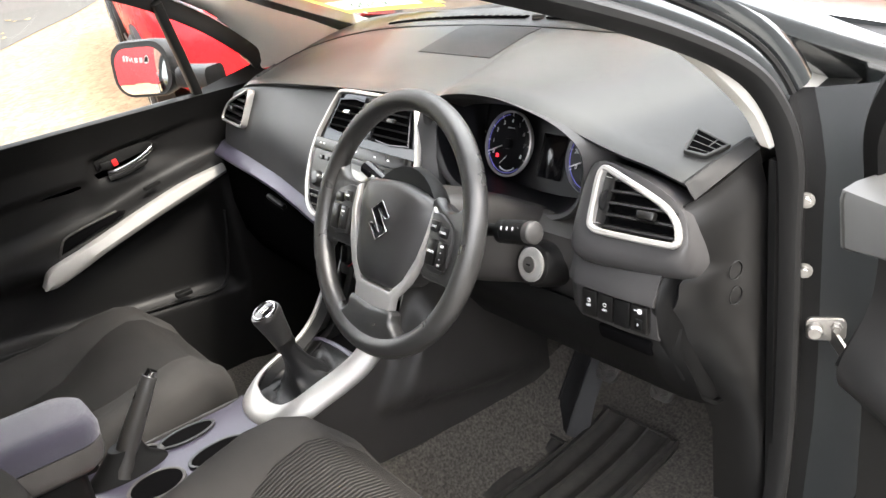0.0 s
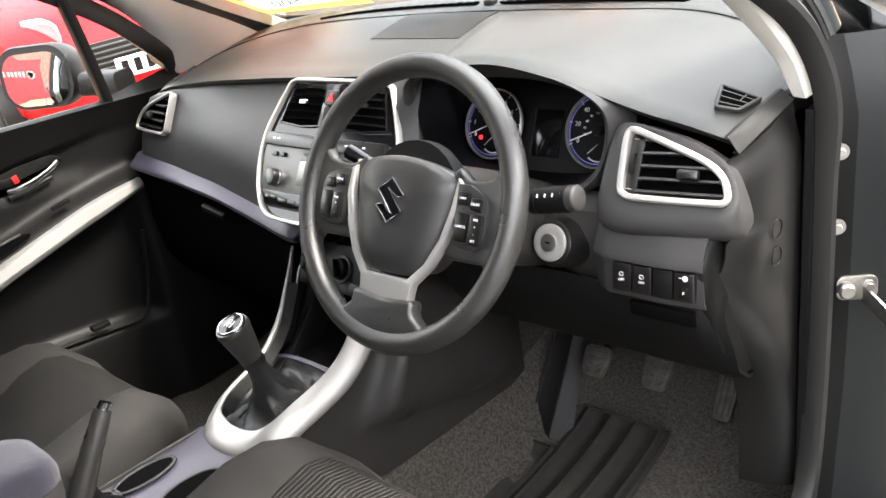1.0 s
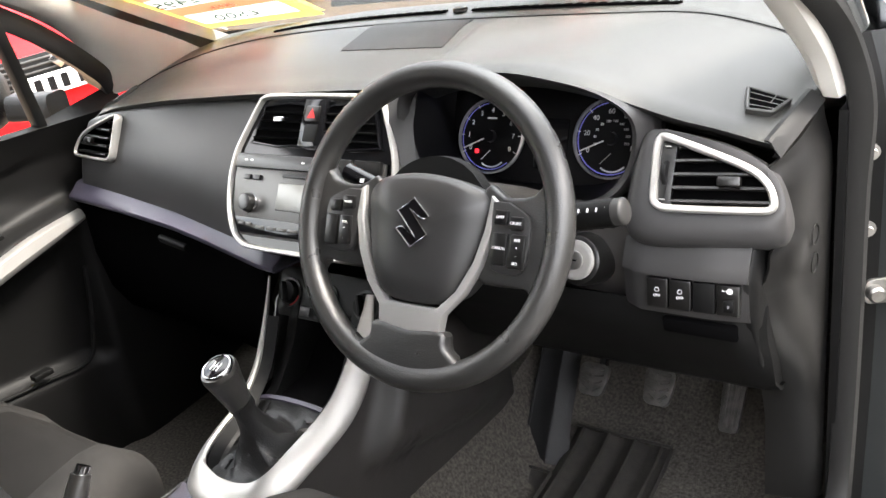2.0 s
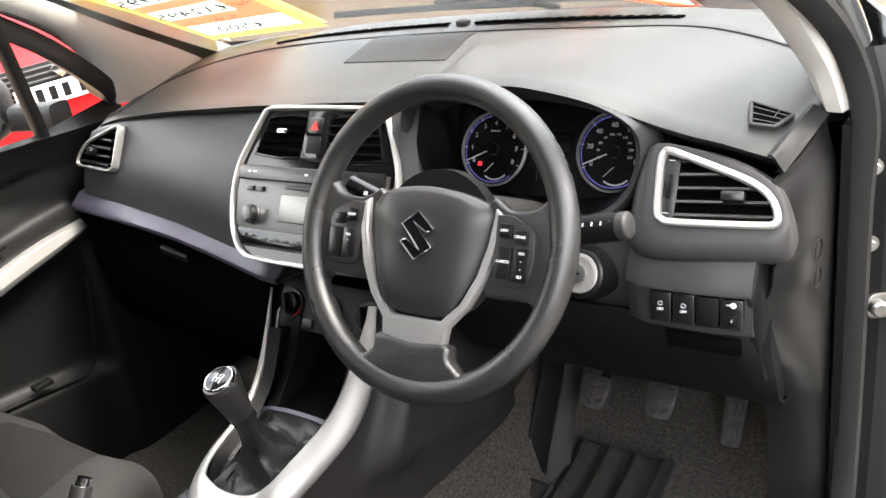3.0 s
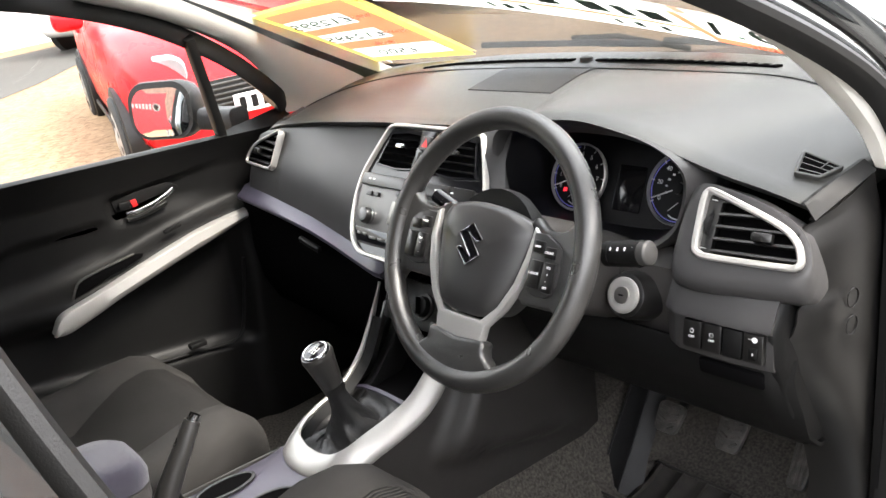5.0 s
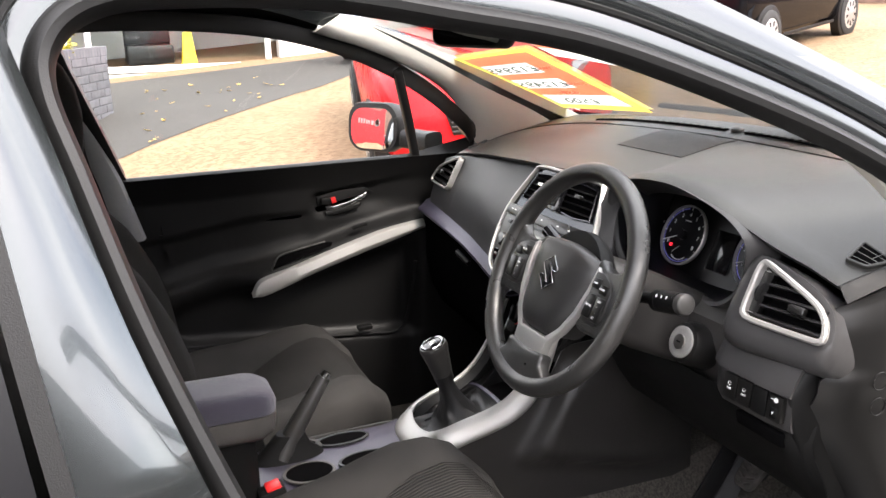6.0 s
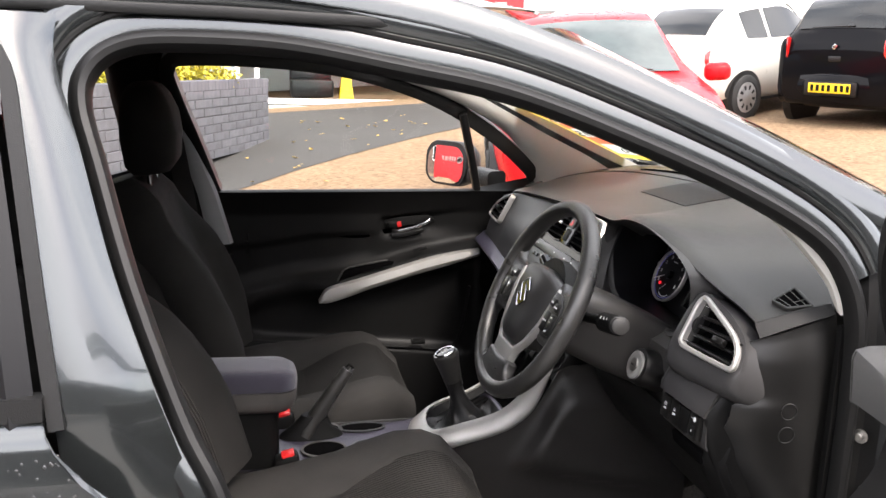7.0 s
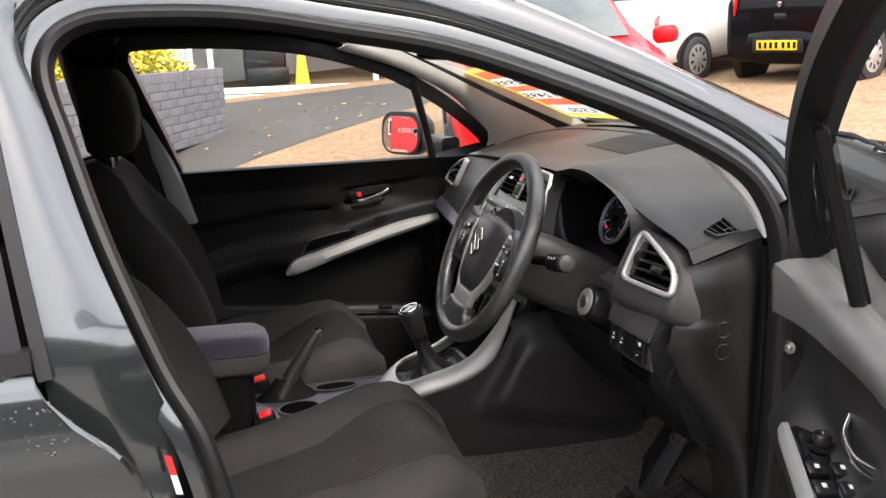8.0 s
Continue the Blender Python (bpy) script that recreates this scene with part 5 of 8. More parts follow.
# maker's badge, as a plain angular chrome shape
em = WM @ pose(0.0, 0.002, 0.0196) @ Matrix.Scale(1.02, 4)
half_badge = [(-0.0208, 0.0112), (-0.0002, 0.0262), (0.0211, 0.0080), (0.0165, 0.0052), (0.0108, 0.0056), (-0.0051, 0.0149)]
outline = [em @ V((k * x, k * y, 0.0)) for k in (1, -1) for x, y in half_badge]
badge = part("badge", slab(outline, WN * 0.0022), PIANO, wheel, "angular badge edged in chrome")
part("badge_edge", sweep([p + WN * 0.0022 for p in outline], circle(0.0011, 8), WN, True), CHROME, badge, "chrome edge")
part("faint_lettering", merged(*[box((0.0032, 0.004, 0.0005), 0, 1, WM @ pose(-0.022 + 0.0048 * i, -0.036, 0.0158)) for i in range(9)]), DARK, wheel)
for s in (1, -1):
    # side spoke with its switch pod
    sp = [wp(s * 0.072, 0.048, -0.004), wp(s * 0.10, 0.040, 0.0), wp(s * 0.135, 0.044, 0.004), wp(s * 0.158, 0.072, 0.002), wp(s * 0.170, 0.045, 0.006), wp(s * 0.172, 0.0, 0.006), wp(s * 0.168, -0.045, 0.006), wp(s * 0.154, -0.074, 0.002), wp(s * 0.138, -0.054, 0.003), wp(s * 0.115, -0.054, 0.0), wp(s * 0.07, -0.045, -0.004)]
    part("spoke", slab(spline(sp, 3, True), -WN * 0.02, 0.005, 3), RIM, wheel, "", 60)
    pod = [wp(s * 0.090, 0.034, 0.006), wp(s * 0.128, 0.026, 0.008), wp(s * 0.139, 0.010, 0.008), wp(s * 0.137, -0.028, 0.008), wp(s * 0.126, -0.040, 0.007), wp(s * 0.098, -0.038, 0.006), wp(s * 0.092, -0.02, 0.006)]
    pd = part("switch_pod", slab(spline(pod, 2, True), -WN * 0.012, 0.002), COVER, wheel)
    for bx, by, bw, bh in ((0.104, 0.018, 0.017, 0.015), (0.123, 0.013, 0.016, 0.014), (0.106, -0.015, 0.017, 0.034), (0.127, -0.016, 0.018, 0.036)):
        b = part("button", box((bw, bh, 0.006), 0.002, 2, WM @ pose(s * bx, by, 0.008)), PLASTIC, pd)
    marks = (("VOL", 0.106, -0.006), ("+", 0.106, -0.013), ("-", 0.106, -0.025), ("MODE", 0.104, 0.018)) if s < 0 else (("LIMIT", 0.104, 0.018), ("CRUISE", 0.123, 0.013), ("CANCEL", 0.106, -0.014), ("RES", 0.127, -0.004), ("+", 0.127, -0.012), ("-", 0.127, -0.02), ("SET", 0.127, -0.028))
    for w, mx, my in marks:
        lettering(w, 0.0042, WM @ pose(s * mx, my, 0.0113), INK, pd)
half_y = [(0.086, 0.040, 0.004), (0.094, 0.034, 0.006), (0.092, 0.0, 0.007), (0.083, -0.036, 0.007), (0.066, -0.069, 0.008), (0.044, -0.094, 0.009), (0.040, -0.128, 0.008)]
half_i = [(0.034, -0.088, 0.008), (0.056, -0.066, 0.007), (0.073, -0.033, 0.006), (0.083, 0.003, 0.006)]
yoke = [wp(*p) for p in half_y] + [wp(-x, y, d) for x, y, d in reversed(half_y)] + [wp(-x, y, d) for x, y, d in reversed(half_i)] + [wp(*p) for p in half_i]
part("silver_spoke", slab(yoke, -WN * 0.014, 0.0022), SILVER, wheel, "satin silver Y-shaped lower spoke")
lower = [wp(-0.047, -0.112, 0.012), wp(0.0, -0.116, 0.013), wp(0.047, -0.112, 0.012), wp(0.053, -0.13, 0.011), wp(0.078, -0.150, 0.008), wp(0.055, -0.168, 0.008), wp(0.0, -0.176, 0.008), wp(-0.055, -0.168, 0.008), wp(-0.078, -0.150, 0.008), wp(-0.053, -0.13, 0.011)]
part("lower_spoke", slab(spline(lower, 3, True), -WN * 0.024, 0.006, 3), RIM, wheel, "thick lower spoke foot")
part("hub_back", turned([(0.075, -0.045), (0.082, -0.03), (0.080, -0.012)], WM, 28), DARK, wheel)

# ---- steering column, stalks, ignition ----
col = thing("steering_column", (0.33, -0.05, 0.88), "black steering column shroud with two stalks", "steering column")
axis = V((0, 0.9026, -0.4304))
rings = []
for k, (w, h) in ((0.05, (0.062, 0.055)), (0.09, (0.066, 0.06)), (0.15, (0.07, 0.062)), (0.24, (0.07, 0.06))):
    rings.append([WC + axis * k + V((1, 0, 0)) * x + V((0, 0.43, 0.9)) * y for x, y in rounded(2 * w, 2 * h, 0.03, 5)])
part("shroud", loft(rings), SIDESKIN, col, "", 60)
stk = part("wiper_stalk", sweep([wp(0.06, 0.012, -0.07), wp(0.14, 0.028, -0.065), wp(0.168, 0.031, -0.063)], circle(0.0085, 14), WN), DARK, col, "black wiper stalk with printed marks")
part("stalk_grip", sweep(spline([wp(0.148, 0.028, -0.064), wp(0.160, 0.030, -0.0634), wp(0.199, 0.037, -0.0605)], 4), circle(0.0155, 18), WN), DARK, stk)
part("stalk_tip", sweep(spline([wp(0.198, 0.0368, -0.0606), wp(0.203, 0.0378, -0.0602), wp(0.208, 0.0388, -0.0599), wp(0.2105, 0.0393, -0.0597)], 3), circle(0.0148, 18), WN, scale=lambda t: 1.0 if t < 0.7 else 1.0 - (t - 0.7) * 0.6), STALKTIP, stk, "satin grey end cap")
for i in range(4):
    c = wp(0.148 + 0.010 * i, 0.034, -0.048)
    part("mark", box((0.0018, 0.0042, 0.0008), 0, 1, WM @ pose(0.163 + 0.010 * i, 0.034 + 0.0016 * i, -0.0466)), INK, stk)
    part("collar", sweep([wp(0.157 + 0.012 * i, 0.0295 + 0.002 * i, -0.0634), wp(0.1585 + 0.012 * i, 0.0297 + 0.002 * i, -0.0633)], circle(0.0159, 16), WN), RUBBER, stk)
ls = part("light_stalk", sweep([wp(-0.06, 0.02, -0.07), wp(-0.112, 0.038, -0.066)], circle(0.0075, 12), WN), DARK, col, "black light stalk with printed marks")
part("stalk_grip", sweep(spline([wp(-0.11, 0.037, -0.066), wp(-0.14, 0.047, -0.063), wp(-0.172, 0.058, -0.060)], 4), circle(0.0115, 14), WN), PIANO, ls)
part("stalk_collar", sweep([wp(-0.107, 0.036, -0.066), wp(-0.122, 0.041, -0.065)], circle(0.0128, 14), WN), SILVER, ls)
for i in range(3):
    part("mark", box((0.006, 0.005, 0.0008), 0, 1, WM @ pose(-0.128 - 0.012 * i, 0.043 + 0.004 * i, -0.0515)), INK, ls)
KM = basis((0.434, -0.046, 0.857), (1, 0, 0), (0, 0.34, 0.94))
ig = part("ignition_housing", turned([(0.034, -0.05), (0.033, -0.012), (0.030, -0.002), (0.026, 0.0)], KM, 28), PLASTIC, col, "round ignition housing")
part("ignition_ring", turned([(0.0245, -0.002), (0.0245, 0.003), (0.021, 0.0045), (0.0185, 0.004), (0.0, 0.004)], KM, 32), SILVER, ig, "pale ring round the key slot")
part("lock_barrel", turned([(0.0115, 0.0), (0.0115, 0.0065), (0.010, 0.007), (0.0, 0.007)], KM, 24), STEEL, ig, "steel lock barrel")
part("key_slot", box((0.0075, 0.0022, 0.001), 0, 1, KM @ pose(0, 0, 0.0072)), BEZEL, ig)

# ---- centre console, gear lever, handbrake, armrest ----
con = thing("centre_console", (0, -0.35, 0.3), "black centre console with silver gear surround", "centre console")
leg = [(0.104, -0.066, 0.768), (0.1025, -0.082, 0.735), (0.0995, -0.107, 0.69), (0.0965, -0.132, 0.653), (0.0925, -0.165, 0.625), (0.086, -0.205, 0.607), (0.082, -0.25, 0.595), (0.076, -0.288, 0.583), (0.06, -0.314, 0.575), (0.03, -0.326, 0.572), (0.0, -0.329, 0.572)]
full = spline(leg + [(-x, y, z) for x, y, z in leg[-2::-1]], 4)
prof = [(0.006, 0.0), (0.0055, -0.012), (0.003, -0.022), (-0.001, -0.026), (-0.005, -0.0265), (-0.005, 0.015), (-0.002, 0.018), (0.002, 0.0175), (0.005, 0.012)]


def gear_face(i):
    """The surround faces up and outwards, more so on its upright legs."""
    p = full[i]
    k = ease((p.z - 0.6) / 0.07)
    return (max(-1.0, min(1.0, p.x / 0.08)) * 0.72, -0.3 - 0.25 * k, 0.65 - 0.35 * k)


part("gear_surround", sweep(full, prof, gear_face, scale=lambda t: 0.3 + 0.7 * ease(min(t, 1 - t) / 0.16)), SILVER, con, "satin silver gear surround", 50)
part("surround_wall", sweep(full[6:-6], [(-0.004, 0.0155), (-0.022, 0.0155), (-0.022, 0.012), (-0.004, 0.012)], gear_face), DARK, con, "dark inner wall of the surround")
for s in (1, -1):
    side = [(s * 0.128, 0.08, 0.76), (s * 0.134, -0.05, 0.745), (s * 0.128, -0.09, 0.67), (s * 0.112, -0.14, 0.615), (s * 0.098, -0.22, 0.582), (s * 0.088, -0.31, 0.558), (s * 0.088, -0.80, 0.552), (s * 0.11, -0.80, 0.30), (s * 0.15, -0.2, 0.29), (s * 0.16, 0.1, 0.30), (s * 0.16, 0.2, 0.34), (s * 0.15, 0.2, 0.76)]
    part("side_core", slab([V((s * min(0.075, abs(p[0]) - 0.03), p[1], p[2])) for p in side], (-s * 0.02, 0, 0), 0.003), DARK, con)
    cover_rows = []
    for y in [0.24 - 0.02 * i for i in range(53)]:
        zt = lerp_table([(-0.4, 0.556), (-0.31, 0.556), (-0.22, 0.58), (-0.14, 0.612), (-0.09, 0.665), (-0.055, 0.735), (0.2, 0.75)], y)[0]
        xt = lerp_table([(-0.4, 0.09), (-0.31, 0.088), (-0.22, 0.094), (-0.14, 0.103), (-0.09, 0.108), (-0.05, 0.109), (0.2, 0.12)], y)[0]
        line = []
        for k in range(25):
            v = k / 24
            z = zt + (0.33 - zt) * v
            # knee bolster: a facet that swells out from a slanting edge
            edge_y = -0.16 + 0.5 * max(0.0, z - 0.52)
            swell = 0.036 * ease((y - edge_y) / 0.035) * ease((zt - z - 0.01) / 0.07) * ease((z - 0.505 + 0.25 * (y + 0.15)) / 0.05) * ease((0.26 - y) / 0.2)
            line.append((s * (xt + swell + 0.012 * v), y, z))
        cover_rows.append(line)
    part("side_panel", sheet(cover_rows, 0.004), SIDESKIN, con, "black console side", 70)
# sheet in the shade colour, darkening the back of the tray
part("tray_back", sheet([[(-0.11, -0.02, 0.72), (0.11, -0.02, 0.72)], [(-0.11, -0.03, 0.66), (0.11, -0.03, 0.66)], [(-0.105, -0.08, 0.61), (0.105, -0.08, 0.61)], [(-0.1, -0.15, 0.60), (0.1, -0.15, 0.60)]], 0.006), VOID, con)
plate = spline([(x * 0.78, y, z - 0.004) for x, y, z in ((0.10, -0.165, 0.607), (0.094, -0.21, 0.594), (0.086, -0.26, 0.582), (0.07, -0.30, 0.574), (0.0, -0.315, 0.57), (-0.07, -0.30, 0.574), (-0.086, -0.26, 0.582), (-0.094, -0.21, 0.594), (-0.10, -0.165, 0.607), (0, -0.155, 0.61))], 3, True)
part("gear_plate", slab([p + V((0, 0, -0.028)) for p in plate], (0, 0, -0.01), 0.002), DARK, con)
part("gear_plate_rim", sweep(plate, [(0.004, 0.003), (0.006, -0.004), (-0.002, -0.012), (-0.004, 0.003)], (0, 0, 1), True), ACCENT, con)
# the deck's blue-grey reflection comes from the plum base colour
part("console_deck", sheet([[(-0.092, y, z), (-0.06, y, z + 0.008), (0.06, y, z + 0.008), (0.092, y, z)] for y, z in [(-0.325, 0.555), (-0.36, 0.55), (-0.45, 0.548), (-0.60, 0.548), (-0.80, 0.55)]], 0.01), ACCENT, con, "console deck with a blue-grey reflection in its colour")
for x, y, rx, ry in ((0.045, -0.43, 0.028, 0.052), (-0.048, -0.45, 0.022, 0.05), (0.048, -0.54, 0.036, 0.045), (-0.045, -0.53, 0.03, 0.035)):
    rim_ = [(x + rx * math.cos(a), y + ry * math.sin(a), 0.5595) for a in [2 * math.pi * i / 24 for i in range(24)]]
    h = part("cup_holder_rim", sweep([V(p) for p in rim_], rounded(0.004, 0.006, 0.001, 2), (0, 0, 1), True), PLASTIC if y > -0.5 else ARMLEATHER, con)
    # shade-black disc in place of a hollow well
    part("cup_holder_well", slab([V(p) + V((0, 0, -0.0005)) for p in rim_], (0, 0, 0.0015)), VOID, h)

gear = thing("gear_lever", (0.0, -0.235, 0.58), "black gear lever with a chrome-topped knob and pleated boot", "gear lever")
boot = []
base_loop = [V((p.x * 0.95, -0.235 + (p.y + 0.235) * 0.97, p.z + 0.002)) for p in plate]
spread = [math.atan2(p.y + 0.235, p.x) for p in base_loop]
BOOT_T = (0.0, 0.05, 0.11, 0.18, 0.26, 0.36, 0.48, 0.62, 0.76, 0.88, 1.0)
for k, t in enumerate(BOOT_T):
    c = V((0.0, -0.215, 0.572)).lerp(V((0.0, -0.2575, 0.668)), t)
    w = (1 - t) ** 3.2
    loop = []
    for p, a in zip(base_loop, spread):
        r = 0.0175 + 0.010 * (1 - t) ** 2 + 0.0035 * math.sin(3 * a + 4.2 * t) * (1 - t)
        tgt = c + V((r * math.cos(a), r * math.sin(a), 0.0))
        fold = 0.011 * math.sin(5 * a + 1.3 * k) * math.sin(math.pi * min(1.0, w + 0.05)) + 0.006 * math.sin(9 * a + 2.1 * k) * w * (1 - w) * 4
        loop.append(p.lerp(tgt, 1 - w) + V((0, 0, fold - 0.012 * math.sin(math.pi * w))))
    boot.append(loop)
part("boot", loft(boot, caps=False), LEATHER, gear, "creased leatherette boot", 80)
part("collar", sweep([(0, -0.2535, 0.664), (0, -0.2575, 0.676)], circle(0.0185, 20), (1, 0, 0)), PLASTIC, gear)
kn = part("knob", sweep(spline([(0, -0.257, 0.672), (0, -0.261, 0.687), (0, -0.266, 0.704), (0, -0.271, 0.720), (0, -0.2745, 0.732), (0, -0.277, 0.740)], 4), circle(0.0178, 20, 0.0205), (1, 0, 0), scale=lambda t: 0.9 + 0.58 * t - (0.2 * max(0, t - 0.82) / 0.18)), RIM, gear, "pored black knob")
KT = basis((0, -0.2775, 0.7415), (1, 0, 0), (0, 0.93, 0.36))
part("knob_ring", turned([(0.0232, -0.004), (0.0232, 0.0), (0.0212, 0.0027), (0.0196, 0.0024), (0.0196, -0.004)], KT, 32), CHROME, kn, "chrome ring")
part("knob_cap", turned([(0.0196, -0.002), (0.0196, 0.0012), (0.010, 0.0028), (0.0, 0.0034)], KT, 32), PIANO, kn)
for bx, by, w, h in ((0, 0, 0.0012, 0.014), (-0.006, 0, 0.0012, 0.014), (0.006, 0, 0.0012, 0.014), (0, 0, 0.013, 0.0012)):
    part("shift_pattern", box((w, h, 0.0006), 0, 1, KT @ pose(bx, by, 0.0031)), INK, kn)

hb = thing("handbrake", (-0.03, -0.6, 0.56), "black handbrake lever raised, with a chrome button", "handbrake")
hl = spline([(-0.025, -0.572, 0.56), (-0.027, -0.553, 0.595), (-0.029, -0.53, 0.63), (-0.031, -0.503, 0.67), (-0.033, -0.482, 0.70)], 5)
part("lever", sweep(hl, circle(0.0175, 16, 0.0165), (1, 0, 0), scale=lambda t: 1.4 - 0.3 * min(1, t / 0.25) - 0.36 * max(0, t - 0.25) / 0.75), RIM, hb, "pored black grip")
part("button", sweep([(-0.033, -0.483, 0.699), (-0.033, -0.477, 0.7055), (-0.033, -0.475, 0.708)], circle(0.009, 16), (1, 0, 0)), CHROME, hb, "chrome release button")
part("boot", loft([[(-0.03 + rx * math.cos(a), cy + ry * math.sin(a), z) for a in [2 * math.pi * i / 20 for i in range(20)]] for z, rx, ry, cy in ((0.552, 0.030, 0.072, -0.562), (0.562, 0.028, 0.066, -0.562), (0.578, 0.023, 0.045, -0.562), (0.605, 0.019, 0.026, -0.554))]), DARK, hb, "moulded lever boot")

arm = thing("armrest", (0.05, -0.74, 0.55), "padded centre armrest with blue-grey cloth top", "armrest")
ao = rounded(0.118, 0.30, 0.035, 5)
part("lid_cloth", loft([[(0.052 + x * k, -0.745 + y * k, z + 0.02 * (-y)) for x, y in ao] for k, z in ((1.0, 0.716), (1.01, 0.730), (0.98, 0.744), (0.9, 0.752), (0.6, 0.756))]), ARMCLOTH, arm, "blue-grey cloth pad", 60)
part("lid_base", loft([[(0.052 + x * k, -0.745 + y * k, z + 0.02 * (-y)) for x, y in ao] for k, z in ((0.9, 0.672), (0.97, 0.680), (0.998, 0.694), (1.0, 0.714))]), ARMLEATHER, arm, "grey leatherette edge", 60)
part("box", loft([[(0.05 + x * 0.8, -0.76 + y * 0.86, z) for x, y in ao] for z in (0.55, 0.60, 0.68)]), DARK, arm, "black storage box", 60)

# ---- seats ----
def seat(cx, name, label, low, fwd, recline, bolster):
    st = thing(name, (cx, -0.62, 0.29), label, "car seat", "front seats")

    def top_z(y):
        return lerp_table([(-0.95, 0.575), (-0.75, 0.588), (-0.55, 0.625), (-0.44, 0.664), (-0.38, 0.673), (-0.36, 0.671), (-0.33, 0.655)], y)[0] - low

    stations = [-0.90, -0.82, -0.74, -0.66, -0.60, -0.555, -0.50, -0.44, -0.39, -0.355, -0.333, -0.318, -0.308, -0.302]

    def hz(u, y):
        ridge = (0.016 + bolster * ease((-0.42 - y) / 0.25)) * math.exp(-((abs(u) - 0.205) / 0.06) ** 2)
        roll = 0.9 * max(0.0, abs(u) - 0.215) ** 1.6
        nose = 0.05 * max(0.0, (y + 0.40) / 0.098) ** 2.6
        return top_z(y) + ridge - roll - nose

    def half_w(y):
        return 0.262 - 0.085 * max(0.0, (y + 0.60) / 0.298) ** 2.6

    def seam(y):
        return lerp_table([(-0.95, 0.06), (-0.56, 0.085), (-0.48, 0.125), (-0.40, 0.148), (-0.30, 0.155)], y)[0]

    def strip(f0, f1, n, ys):
        rows_ = []
        for y in ys:
            w = half_w(y) / 0.262
            a, b = f0(y), f1(y)
            rows_.append([(cx + w * (a + (b - a) * i / n), y + fwd, hz(a + (b - a) * i / n, y) - 0.004 * math.exp(-(min(i, n - i) / 0.8) ** 2)) for i in range(n + 1)])
        return rows_

    front_ys, rear_ys = stations[5:], stations[:6]
    part("cushion", sheet(strip(lambda y: -seam(y), seam, 12, front_ys), 0.004), RIBBED if cx > 0 else PLAINCLOTH, st, "ribbed black cloth cushion middle" if cx > 0 else "black cloth cushion middle", 70)
    part("cushion_rear", sheet(strip(lambda y: -seam(y), seam, 8, rear_ys), 0.004), PLAINCLOTH, st, "", 70)
    for s in (1, -1):
        r_ = strip(lambda y: s * seam(y), lambda y: s * 0.262, 12, stations)
        r_ = [row + [(row[-1][0] + s * 0.004, row[-1][1], row[-1][2] - 0.02), (row[-1][0] + s * 0.002, row[-1][1], row[-1][2] - 0.05), (row[-1][0] - s * 0.012, row[-1][1], row[-1][2] - 0.10), (row[-1][0] - s * 0.03, row[-1][1], 0.42)] for row in r_]
        part("cushion_side", sheet(r_, 0.003), CLOTH, st, "smooth charcoal cloth side", 75)
    fr = []
    for i in range(21):
        u = -0.262 + 0.524 * i / 20
        w = half_w(-0.302) / 0.262
        z = hz(u, -0.302) - 0.002
        e = (u / 0.262) ** 4
        fr.append([(cx + w * u, fwd - 0.304, z + 0.002), (cx + w * u, fwd - 0.298 - 0.012 * e, z - 0.014), (cx + w * u, fwd - 0.297 - 0.016 * e, z - 0.035), (cx + w * u * 0.99, fwd - 0.304 - 0.016 * e, z - 0.065), (cx + w * u * 0.98, fwd - 0.33, z - 0.10), (cx + w * u * 0.96, fwd - 0.38, 0.42)])
    part("cushion_front", sheet(fr, 0.003), CLOTH, st, "charcoal cloth front roll", 75)
    part("seat_base", box((0.44, 0.5, 0.14), 0.02, 2, pose(cx, -0.64, 0.38)), DARK, st)
    # backrest, leaning back
    bm_ = pose(cx, -0.745, 0.585, recline, 0, 0)

    def back(u, h):
        wid = lerp_table([(0, 0.235), (0.12, 0.25), (0.27, 0.24), (0.39, 0.205), (0.45, 0.17), (0.50, 0.14), (0.53, 0.10)], h)[0]
        x = u * wid
        fade = 1 / (1 + math.exp((h - 0.37) / 0.03))
        d = 0.062 * math.exp(-((abs(u) - 0.88) / 0.26) ** 2) * fade + 0.02 * math.exp(-((h - 0.15) / 0.12) ** 2)
        return bm_ @ V((x, d - 0.05 * max(0.0, (h - 0.46) / 0.07) ** 2, h))

    hs = [0.0, 0.06, 0.13, 0.2, 0.26, 0.31, 0.35, 0.39, 0.43, 0.47, 0.50, 0.52, 0.53]
    part("backrest", sheet([[back(-0.56 + 1.12 * i / 12, h) for i in range(13)] for h in hs], 0.02), RIBBED if cx > 0 else PLAINCLOTH, st, "black cloth backrest middle", 70)
    for s in (1, -1):
        part("backrest_side", sheet([[back(s * (0.56 + 0.44 * i / 9), h) for i in range(10)] + [back(s * 1.0, h) + (bm_.to_3x3() @ V((s * 0.014, -0.03, 0))), back(s * 1.0, h) + (bm_.to_3x3() @ V((s * 0.01, -0.07, 0))), back(s * 0.92, h) + (bm_.to_3x3() @ V((0, -0.11, 0)))] for h in hs], 0.01), PLAINCLOTH, st, "black cloth side bolster", 75)
    part("backrest_shell", loft([[bm_ @ V((x, y - 0.07, h)) for x, y in rounded(2 * lerp_table([(0, 0.22), (0.27, 0.23), (0.39, 0.19), (0.48, 0.14), (0.53, 0.08)], h)[0], 0.09, 0.03, 4)] for h in (0.0, 0.15, 0.3, 0.4, 0.47, 0.51, 0.525)]), PLAINCLOTH, st, "", 70)
    hm = bm_ @ pose(0, 0.0, 0.52, -10, 0, 0)
    hr = []
